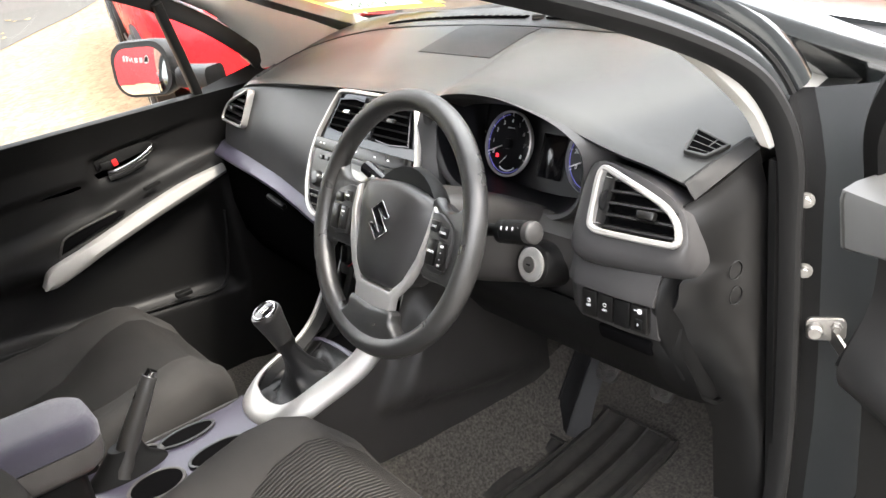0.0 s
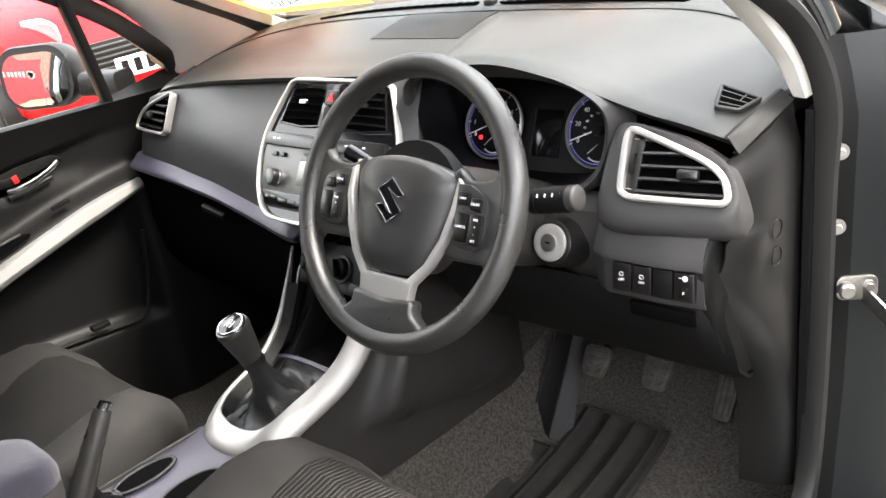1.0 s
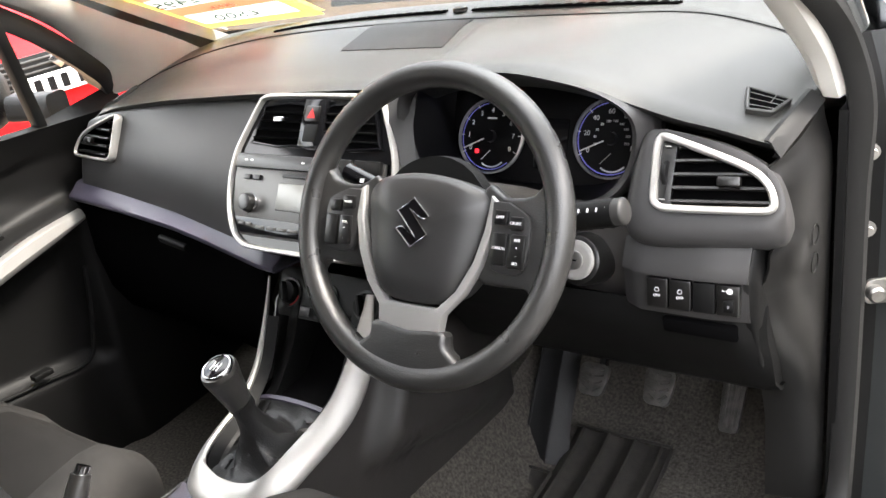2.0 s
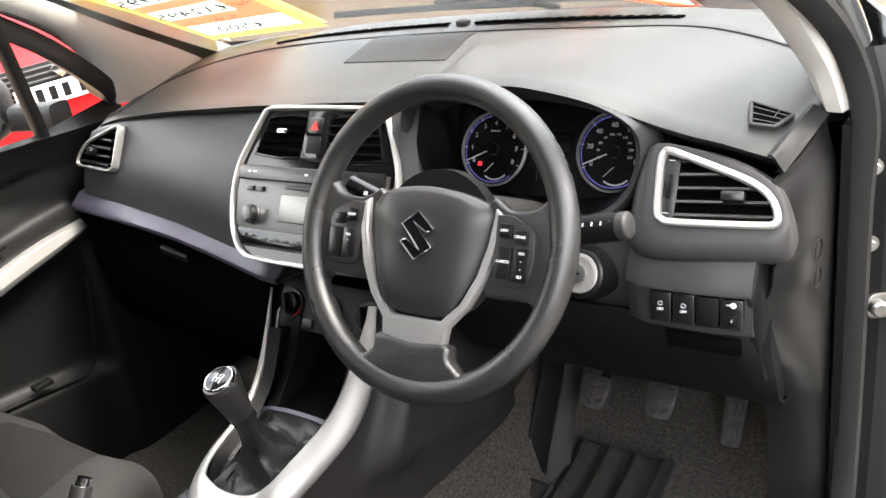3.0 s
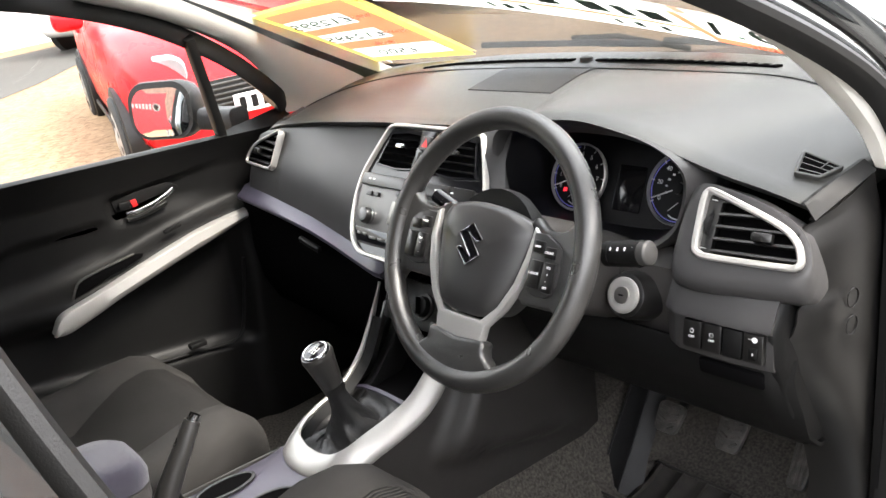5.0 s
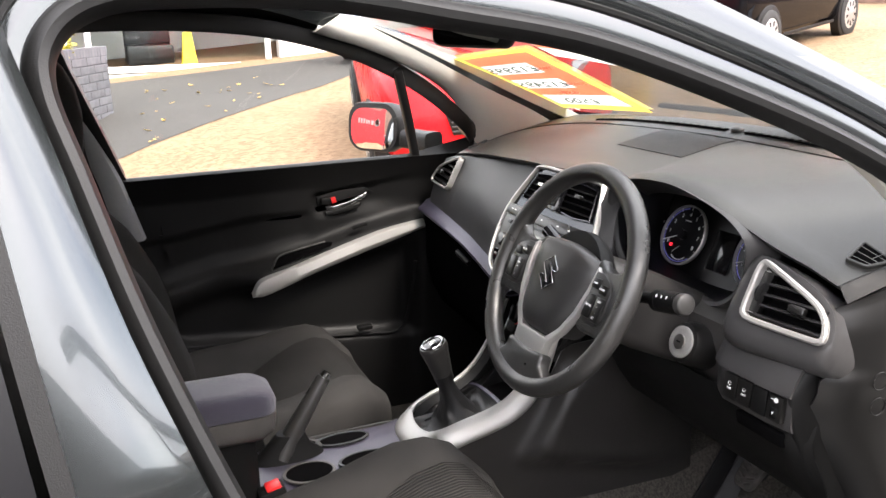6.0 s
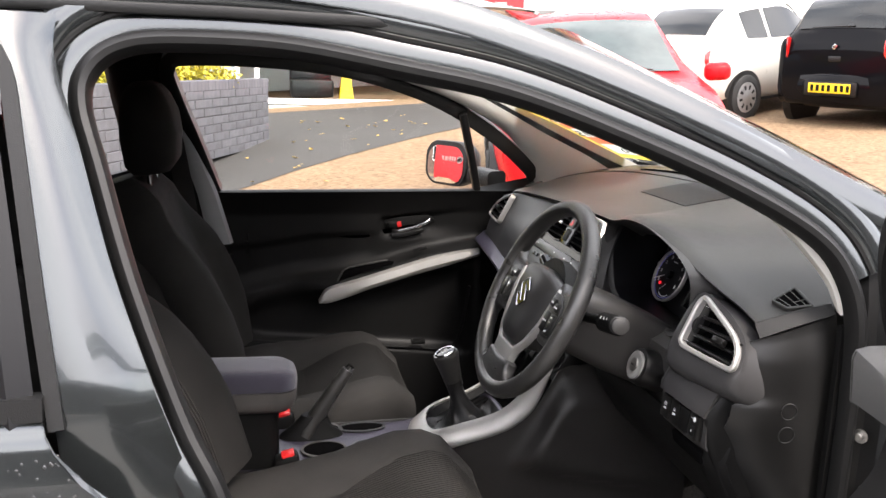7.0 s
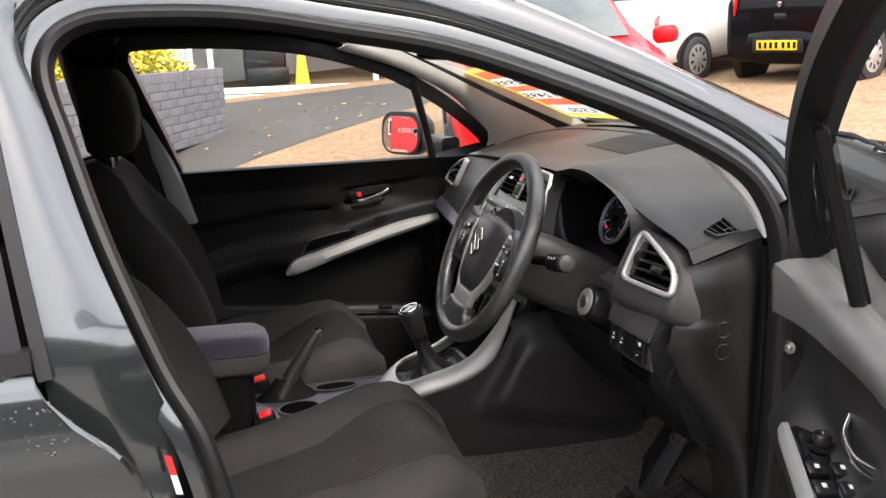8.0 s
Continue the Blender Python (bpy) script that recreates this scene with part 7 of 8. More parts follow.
part("inner_handle", sweep(spline([dp(0.215, 0.008, 0.885), dp(0.24, 0.02, 0.872), dp(0.29, 0.022, 0.868), dp(0.33, 0.012, 0.872)], 4), rounded(0.006, 0.014, 0.0028, 3), DI), CHROME, hr2, "chrome inner handle")

# ---- rear view mirror, price cards on the windscreen ----
rv = thing("rear_view_mirror", (-0.02, -0.12, 1.33), "black rear view mirror", "rear view mirror")
RM = basis((0.0, -0.19, 1.32), (1, 0.12, 0), (0, 0.15, 1))
part("housing", loft([[RM @ V((x * k, y * k, d)) for x, y in rounded(0.25, 0.07, 0.03, 5)] for k, d in ((0.97, 0.006), (1.0, 0.0), (0.98, -0.02), (0.8, -0.035))]), DARK, rv, "", 60)
part("mirror_glass", slab([RM @ V((x * 0.94, y * 0.9, 0.0075)) for x, y in rounded(0.25, 0.07, 0.03, 5)], RM.to_3x3() @ V((0, 0, -0.001))), MIRROR, rv)
part("stem", sweep([(0, -0.17, 1.33), (0, -0.12, 1.40)], circle(0.012, 10), (1, 0, 0)), DARK, rv)


# price cards stuck to the inside of the windscreen; the print faces out, so it reads backwards from inside
def card(name, label, u0, v0, u1, v1):
    c = thing(name, screen_point((u0 + u1) / 2, v0), label, "price card", "windscreen price cards")

    def cp(a, b, lift=0.0):
        p = screen_point(u0 + (u1 - u0) * a, v0 + (v1 - v0) * b)
        return p + V((0, -0.45, -0.9)).normalized() * (0.004 + lift)

    def panel(n, mat, a0, b0, a1, b1, lift, lab=""):
        part(n, sheet([[cp(a0 + (a1 - a0) * i / 4, b0 + (b1 - b0) * j / 3, lift) for i in range(5)] for j in range(4)], 0.0006), mat, c, lab)

    def words(w, size, a, b, mat):
        p, px, py = cp(a, b, 0.004), cp(a - 0.05, b, 0.004), cp(a, b + 0.05, 0.004)
        lettering(w, size, basis(p, px - p, py - p), mat, c)

    return c, panel, words


pc, panel, words = card("price_card", "yellow and red price card on the windscreen, seen from behind", -0.985, 0.10, -0.63, 0.62)
for a0, b0, a1, b1 in ((0, 0, 1, 0.07), (0, 0.96, 1, 1), (0, 0.07, 0.07, 0.96), (0.91, 0.07, 1, 0.96)):
    panel("border", YELLOW, a0, b0, a1, b1, 0.0, "yellow border")
for b0, b1 in ((0.07, 0.085), (0.27, 0.40), (0.56, 0.66), (0.82, 0.96)):
    panel("band", REDFILM, 0.07, b0, 0.91, b1, 0.0, "red band")
for k, (w, price) in enumerate((("SAVE", "\u00a3500"), ("NOW", "\u00a312495"), ("WAS", "\u00a312995"))):
    b0, b1 = ((0.085, 0.27), (0.40, 0.56), (0.66, 0.82))[k]
    right = 0.88 if k == 0 else 0.66
    panel("price_box", WHITEFILM, 0.09, b0, right, b1, 0.0, "white price box")
    panel("band", REDFILM, 0.07, b0, 0.09, b1, 0.0)
    panel("band", REDFILM, right, b0, 0.91, b1, 0.0)
    words(price, 0.05, 0.44 if k == 0 else 0.375, (b0 + b1) / 2, GREENINK)
    words(w, 0.024, 0.785 if k else 0.5, (b0 + b1) / 2 if k else 0.335, WHITEFILM)

# long finance banner, set at a slant across the driver's side of the screen
fb = thing("finance_card", screen_point(0.0, 0.3), "white and red finance banner slanting across the windscreen", "price card", "windscreen price cards")


def bp_(a, b, lift=0.0):
    return screen_point(0.54 - 1.12 * a, 0.045 + 0.51 * a + 0.2 * b) + V((0, -0.45, -0.9)).normalized() * (0.004 + lift)


def strip_panel(n, mat, a0, b0, a1, b1, lift=0.0, lab=""):
    part(n, sheet([[bp_(a0 + (a1 - a0) * i / 8, b0 + (b1 - b0) * j / 2, lift) for i in range(9)] for j in range(3)], 0.0006), mat, fb, lab)


def strip_words(w, size, a, b, mat):
    p = bp_(a, b, 0.002)
    lettering(w, size, basis(p, bp_(a + 0.05, b, 0.002) - p, bp_(a, b + 0.1, 0.002) - p), mat, fb)


strip_panel("edge", REDFILM, 0.0, 0.0, 0.21, 0.20, 0.0, "red strip")
strip_panel("backing", WHITEFILM, 0.0, 0.20, 0.19, 1.0, 0.0, "white card")
strip_panel("edge", REDFILM, 0.19, 0.20, 0.215, 1.0, 0.0)
strip_panel("backing", WHITEFILM, 0.215, 0.0, 1.0, 0.34, 0.0, "white card")
strip_panel("edge", REDFILM, 0.215, 0.34, 1.0, 0.42, 0.0, "red line")
strip_panel("backing", WHITEFILM, 0.215, 0.42, 0.84, 1.0, 0.0, "white card")
strip_panel("edge", REDFILM, 0.84, 0.42, 0.86, 1.0, 0.0)
strip_panel("backing", WHITEFILM, 0.86, 0.42, 1.0, 1.0, 0.0, "white card")
strip_words("APR", 0.032, 0.10, 0.10, WHITEFILM)
strip_words("9.1", 0.12, 0.10, 0.60, GREENINK)
for a_, w_ in ((0.25, 0.05), (0.33, 0.03), (0.39, 0.05), (0.50, 0.05), (0.58, 0.03), (0.66, 0.05)):
    strip_panel("bar", GREENINK, a_, 0.52, a_ + w_, 0.84, 0.001)
for a_, w_ in ((0.30, 0.018), (0.36, 0.018), (0.41, 0.012), (0.62, 0.018), (0.66, 0.018), (0.70, 0.012)):
    strip_panel("bar", GREENINK, a_, 0.1, a_ + w_, 0.26, 0.001)

# wipers parked along the foot of the screen
for u0, v0, u1, v1 in ((-0.60, 0.115, 0.02, 0.075), (0.05, 0.10, 0.62, 0.075)):
    wi = thing("windscreen_wiper", screen_point(u1, v1), "black windscreen wiper parked at the foot of the screen", "wiper", "wipers")
    up_v = V((0, 0.4, 0.92))
    line = [screen_point(u0 + (u1 - u0) * i / 8, v0 + (v1 - v0) * i / 8) + up_v * 0.012 for i in range(9)]
    part("blade", sweep(line, rounded(0.014, 0.009, 0.003, 2), up_v), SEAL, wi)
    part("arm", sweep([line[4] + up_v * 0.012, line[6] + up_v * 0.016, screen_point(u1 + 0.05, 0.01) + up_v * 0.02], rounded(0.01, 0.018, 0.003, 2), up_v), DARK, wi)


# ---- outside: yard, wall, showroom, other cars ----
def yard(x, y):
    """Height of the yard, which climbs gently ahead and to the far side of the car."""
    r = math.hypot(x, y)
    t = min(1.0, max(0.0, (r - 1.5) / 3.0))
    t = t * t * (3 - 2 * t)
    return (-0.043 * max(-16.0, min(3.0, x)) + 0.076 * max(-3.0, min(11.0, y))) * t


def yard_sheet(xs, ys, lift=0.0):
    return sheet([[(x, y, yard(x, y) + lift + 0.006 * noise.noise(V((x * 1.3, y * 1.3, 0)))) for x in xs] for y in ys])


far = [-400, -200, -100, -60, -40, -30, -24, -20, -18] + [-16 + 0.5 * i for i in range(61)] + [16, 20, 30, 60, 120, 400]
solo("ground", yard_sheet(far, far), GRAVEL, "tan gravel yard with scattered damp patches", "ground", kind="structure", sharp=60)


def lane_edge(x):
    v = (-6.167 - x) / 3.03
    return -0.742 + 2.71 * v - 0.8 * v * (1 - v) * (1 if 0 < v < 1 else 0)


lane_rows = []
for i in range(41):
    x = -4.6 - 7.9 * i / 40
    y1 = lane_edge(x)
    lane_rows.append([(x, y, yard(x, y) + 0.006 + 0.006 * noise.noise(V((x * 1.3, y * 1.3, 0)))) for y in [-14 + (y1 + 14) * j / 40 for j in range(41)]])
solo("lane", sheet(lane_rows, 0.0), ASPHALT, "dark worn asphalt drive", "drive", kind="structure", sharp=60)

# mostly unseen apron, added to set the light thrown up at the car
apron = [[(x, y, yard(x, y) + 0.007) for x in [-1.6 + 0.4 * i for i in range(30)]] for y in [-9 + 0.4 * j for j in range(46)]]
solo("apron", sheet(apron), PALEYARD, "pale asphalt added round the grey car for bounce light", "drive", kind="structure", sharp=60)

# brick planter with golden shrub
W0, W1 = V((-9.3, -0.50, 0)), V((-4.3, -2.36, 0))
wd = (W1 - W0).normalized()
wn_ = V((wd.y, -wd.x, 0)) if V((wd.y, -wd.x, 0)).y > 0 else V((-wd.y, wd.x, 0))
planter = thing("brick_planter", (-7, -1.4, 0.3), "low grey-painted brick planter wall", "planter")
length, base_z, courses = (W1 - W0).length, 0.30, 8
core = [W0 + V((0, 0, base_z)), W1 + V((0, 0, base_z)), W1 - wn_ * 1.6 + V((0, 0, base_z)), W0 - wn_ * 1.6 + V((0, 0, base_z))]
part("wall_core", slab([p - wn_ * 0.006 + (wd * 0.006 if i in (0, 3) else V((0, 0, 0))) for i, p in enumerate(core)], (0, 0, 0.09 * courses + 0.09)), MORTAR, planter, "mortar between the bricks")
bmesh_brick = box((0.418, 0.10, 0.082), 0.004, 1)
brick_me = bpy.data.meshes.new("brick")
bmesh_brick.to_mesh(brick_me)
brick_me.materials.append(BRICK)
count = 0


def lay(o, d, n_, long):
    global count
    ang = math.atan2(d.y, d.x)
    for c in range(courses):
        u = -0.2165 if c % 2 else 0.0
        while u < long:
            a, b = max(0.0, u), min(long, u + 0.418)
            if b - a > 0.03 and count < 300:
                ob = new("brick", brick_me)
                mid = o + d * ((a + b) / 2) - n_ * (0.048 - random.uniform(0, 0.004)) + V((0, 0, base_z + 0.045 + 0.09 * c))
                ob.matrix_basis = Matrix.Translation(mid - planter.location) @ pose(0, 0, 0, random.uniform(-0.6, 0.6), random.uniform(-0.4, 0.4), math.degrees(ang)) @ Matrix.Diagonal(((b - a) / 0.418, 1, 1, 1))
                ob.parent = planter
                count += 1
            u += 0.433


lay(W0, wd, wn_, length)
ang_ = math.degrees(math.atan2(wd.y, wd.x))
for i in range(int(length / 0.09)):
    # upright bricks along the top
    ob = new("brick", brick_me)
    mid = W0 + wd * (0.043 + 0.09 * i) - wn_ * (0.052 - random.uniform(0, 0.004)) + V((0, 0, base_z + 0.09 * courses + 0.05 + random.uniform(-0.002, 0.002)))
    ob.matrix_basis = Matrix.Translation(mid - planter.location) @ pose(0, 0, 0, random.uniform(-0.6, 0.6), random.uniform(-0.6, 0.6), ang_) @ Matrix.Diagonal((0.3, 1.05, 1.3, 1))
    ob.parent = planter
ends = []
for c in range(courses):
    u = -0.2165 if c % 2 else 0.0
    while u < 1.6:
        a, b = max(0.0, u), min(1.6, u + 0.418)
        if b - a > 0.03:
            ends.append(box((b - a, 0.1, 0.082), 0.004, 1, Matrix.Translation(W0 - wn_ * (1.6 - (a + b) / 2) + wd * 0.047 + V((0, 0, base_z + 0.045 + 0.09 * c))) @ pose(0, 0, 0, 0, 0, ang_ + 90)))
        u += 0.433
tagged(part("end_bricks", merged(*ends), BRICK, planter), kind="stuff")


def shrub(at, rx, ry, rz, leaves, seed, name, label):
    rnd = random.Random(seed)
    sh = thing(name, at, label, "shrub")
    tw = []
    for i in range(26):
        a, e = rnd.uniform(0, 6.28), rnd.uniform(0.3, 1.4)
        tip = V((rx * 0.8 * math.cos(a) * math.cos(e), ry * 0.8 * math.sin(a) * math.cos(e), rz * math.sin(e)))
        tw.append(sweep([V(at), V(at) + tip * 0.5 + V((0, 0, 0.03)), V(at) + tip], circle(0.006, 5), (0.3, 0.9, 0.1), scale=lambda t: 1 - 0.7 * t))
    part("twigs", merged(*tw), TWIG, sh)
    verts, faces = [], []
    clumps = [(rnd.uniform(0, 6.28), rnd.uniform(-0.2, 1.5), rnd.uniform(0.55, 1.0)) for _ in range(70)]
    for i in range(leaves):
        a, e, r = clumps[i % 70]
        c = V((rx * r * math.cos(a) * math.cos(e), ry * r * math.sin(a) * math.cos(e), rz * r * max(0.0, math.sin(e)))) + V([rnd.gauss(0, 0.07) for _ in range(3)])
        q = Euler((rnd.uniform(-1, 1), rnd.uniform(-1, 1), rnd.uniform(0, 6.28))).to_matrix()
        s = rnd.uniform(0.022, 0.04)
        k = len(verts)
        for p in ((-1.0, 0, 0), (0, -0.5, 0.12), (1.0, 0, -0.1), (0, 0.5, 0.12)):
            verts.append(V(at) + c + q @ (V(p) * s) - V(at))
        faces += [(k, k + 1, k + 2), (k, k + 2, k + 3)]
    me = bpy.data.meshes.new("foliage")
    me.from_pydata(verts, [], faces)
    me.materials.append(LEAF)
    ob = new("foliage", me)
    ob.parent = sh
    tagged(ob, kind="stuff")
    return sh


top_z = base_z + 0.09 * courses + 0.1
for i, (u, d, rr) in enumerate(((1.0, 0.7, 0.75), (2.2, 0.75, 0.8), (3.5, 0.7, 0.8), (4.7, 0.8, 0.8))):
    p = W0 + wd * u - wn_ * d + V((0, 0, top_z - 0.05))
    shrub(p, rr, 0.6, 0.55, 5200, 11 + i, "golden_shrub", "golden-leaved clipped shrub in the planter")

# fallen leaves on the drive
rnd = random.Random(5)
for i in range(34):
    x, y = rnd.uniform(-11, -7.5), rnd.uniform(-0.3, 1.6)
    if y > lane_edge(x) - 0.1:
        x, y = rnd.uniform(-9, -6), rnd.uniform(-1.0, 0.0)
    s = rnd.uniform(0.02, 0.05)
    m = pose(x, y, yard(x, y) + 0.022, rnd.uniform(-14, 14), rnd.uniform(-14, 14), rnd.uniform(0, 360))
    solo("fallen_leaf", slab([m @ V((px * s, py * s, 0.15 * s * px * px)) for px, py in ((-1, 0), (-0.5, 0.45), (0.2, 0.5), (1, 0), (0.2, -0.5), (-0.5, -0.45))], (0, 0, -0.002)), FALLEN, "fallen yellow leaf on the asphalt", "leaf", "fallen leaves")


def section(y, zb, belt, top_, wb, wr):
    half_ = [(0, zb), (wb * 0.82, zb), (wb * 0.96, zb + 0.10), (wb, zb + (belt - zb) * 0.55), (wb * 0.985, belt - 0.05), (wb * 0.95, belt), (wr * 1.03, top_ - 0.09 if top_ - belt > 0.15 else top_ - 0.02), (wr * 0.9, top_ - 0.025 if top_ - belt > 0.15 else top_ - 0.01), (wr * 0.45, top_ - 0.004), (0, top_)]
    return [(x, y, z) for x, z in half_] + [(-x, y, z) for x, z in half_[-2:0:-1]]


def hatchback(name, label, paint, rows_, at, turn, rear, lamps, seed=0):
    """A parked small car, front along its own +y. rows_: stations of y, floor, belt, top, half widths; rear: stations of header and cowl."""
    car = thing(name, (0, 0, 0), label, "car", "parked cars")
    st = []
    for k in range(6):
        st.append(spline([(r[0], r[k], 0) for r in rows_], 5))
    stations = [(st[0][i].x,) + tuple(st[k][i].y for k in range(1, 6)) for i in range(len(st[0]))]
    rings_ = [section(*s_) for s_ in stations]
    part("body", loft(rings_), paint, car, "", 50)

    def along(y):
        best = min(range(len(stations) - 1), key=lambda i: 0 if (stations[i][0] - y) * (stations[i + 1][0] - y) <= 0 else 1)
        a, b = rings_[best], rings_[best + 1]
        t = (y - a[0][1]) / (b[0][1] - a[0][1])
        return [V(p).lerp(V(q), t) for p, q in zip(a, b)]

    # side panes lie on the band between belt and roof
    for s in (1, -1):
        for y0, y1 in rear["side"]:
            g = []
            for i in range(7):
                r = along(y0 + (y1 - y0) * i / 6)
                a, b = r[5], r[6]
                lo, hi = a.lerp(b, 0.10), a.lerp(b, 0.95)
                o_ = V((0.008, 0, 0.003))
                g.append([V((s * (p + o_).x, p.y, (p + o_).z)) for p in (lo, lo.lerp(hi, 0.5), hi)])
            part("side_window", sheet(g, 0.004), CARGLASS, car, "dark side window")
    # screens at both ends
    for nm, (y0, y1) in (("windscreen", rear["front"]), ("rear_window", rear["back"])):
        g = []
        for i in range(8):
            r = along(y0 + (y1 - y0) * i / 7)
            g.append([V((s_ * k * r[7].x * 1.02, r[7].y, r[9].z + (r[7].z - r[9].z) * k * k + 0.010)) + V((0, 0.008 if nm == "windscreen" else -0.008, 0)) for s_, k in ((-1, 1), (-1, 0.66), (-1, 0.33), (1, 0), (1, 0.33), (1, 0.66), (1, 1))])
        wsn = part(nm, sheet(g, 0.004), LIGHTGLASS if nm == "windscreen" else CARGLASS, car, "screen with sky reflection in its colour" if nm == "windscreen" else "tinted screen")
        if nm in rear.get("wiper", ()):
            e = g[0]
            part("wiper", sweep([e[1] + V((0, 0.01, 0.012)), e[4] + V((0, 0.0, 0.02))], rounded(0.012, 0.02, 0.004, 1), (0, 0, 1)), SEAL, wsn)
    W = max(r[4] for r in rows_)
    for s in (1, -1):
        for yw in rear["wheels"]:
            m = pose(s * (W - 0.09), yw, 0.285, 0, 90 * s, 0)
            part("wheel_arch", turned([(0.345, -0.02), (0.345, 0.088), (0.33, 0.094), (0.0, 0.094)], m, 32), SEAL, car)
            ty = part("wheel", turned([(0.17, 0.06), (0.27, 0.07), (0.285, 0.085), (0.285, 0.105), (0.27, 0.118), (0.20, 0.122), (0.19, 0.112)], m, 36), TYRE, car)
            part("hub_cap", turned([(0.195, 0.10), (0.195, 0.116), (0.175, 0.122), (0.06, 0.128), (0.05, 0.134), (0.0, 0.134)], m, 36), HUB, ty, "silver wheel trim")
            for k in range(9):
                a = 2 * math.pi * k / 9
                part("trim_slot", slab([m @ V((r_ * math.cos(a + da), r_ * math.sin(a + da), 0.1245)) for r_, da in ((0.10, -0.13), (0.16, -0.12), (0.16, 0.12), (0.10, 0.13))], m.to_3x3() @ V((0, 0, 0.003))), SEAL, ty)
        part("door_mirror", loft([[V((s * (W + 0.09 + x * k), rear["front"][0] - 0.18 + d, rear["mirror_z"] + y * k)) for x, y in rounded(0.2, 0.14, 0.05, 4)] for k, d in ((0.95, 0.0), (1, 0.03), (0.9, 0.08), (0.5, 0.11))]), paint, car, "painted door mirror", 60)
        part("door_handle", box((0.03, 0.16, 0.03), 0.01, 2, pose(s * (W - 0.005), rear["handle"], rear["belt"] - 0.10)), paint, car)
        r = rear["sill"]
        part("sill_line", box((0.02, 1.5, 0.04), 0.01, 2, pose(s * (W - 0.02), 0.0, r)), SEAL, car)
    lamps(car, along, W)
    tip = V((0, 0, 1)).rotation_difference(V((0.045, -0.08, 1)).normalized()).to_matrix().to_4x4()
    car.matrix_basis = Matrix.Translation(V(at)) @ tip @ pose(0, 0, 0, 0, 0, turn)
    return car


CARGLASS = material("dark car glass", (0.016, 0.019, 0.02), 0.06, vary=0.3, vary_scale=1.5, spec=0.35, rough_vary=0.02)
# lighter copy of the car glass, sky reflection lifted into the base colour
LIGHTGLASS = material("car glass with sky tone painted in", (0.05, 0.065, 0.06), 0.05, vary=0.15, spec=0.55, coat=0.2, rough_vary=0.02)


def plate_part(car, mat, m, marks):
    pl = part("number_plate", box((0.52, 0.111, 0.008), 0.003, 2, m), mat, car, "number plate")
    for i in range(marks):
        x = -0.21 + 0.42 * i / (marks - 1) + (0.02 if i >= marks // 2 + 1 else 0)
        part("plate_bar", box((0.038, 0.072, 0.003), 0, 1, m @ pose(x, 0, 0.0045)), BEZEL, pl)


def red_front(car, along, W):
    for s in (1, -1):
        part("headlamp", loft([[V((s * (0.56 + 0.13 * x * k), 1.76 - 0.16 * (x + 0.5) * k + d, 0.72 + 0.13 * y * k)) for x, y in rounded(1.6, 1.5, 0.5, 4)] for k, d in ((1.0, -0.08), (1.0, 0.02), (0.85, 0.05))]), LAMPCLEAR, car, "large clear headlamp", 60)
        part("fog_lamp", turned([(0.06, -0.03), (0.06, 0.02), (0.03, 0.025)], pose(s * 0.6, 1.80, 0.33, -90, 0, 0), 20), LAMPCLEAR, car)
    gr = part("grille", slab([(x, 1.915, z) for x, z in ((-0.42, 0.66), (0.42, 0.66), (0.36, 0.46), (-0.36, 0.46))], (0, 0.02, 0), 0.006), SEAL, car, "black slatted grille")
    for k in range(6):
        part("grille_slat", box((0.74, 0.012, 0.010), 0.003, 1, pose(0, 1.94, 0.485 + 0.03 * k)), RADIO, gr)
    part("badge", slab([(-0.05, 1.955, 0.60), (0.0, 1.955, 0.655), (0.05, 1.955, 0.62), (0.0, 1.955, 0.565)], (0, 0.008, 0), 0.003), CHROME, gr, "angular chrome badge")
    part("lower_grille", box((0.9, 0.04, 0.11), 0.02, 2, pose(0, 1.89, 0.30)), SEAL, car)
    plate_part(car, PLATEWHITE, pose(0, 1.955, 0.50, 90, 0, 180), 7)


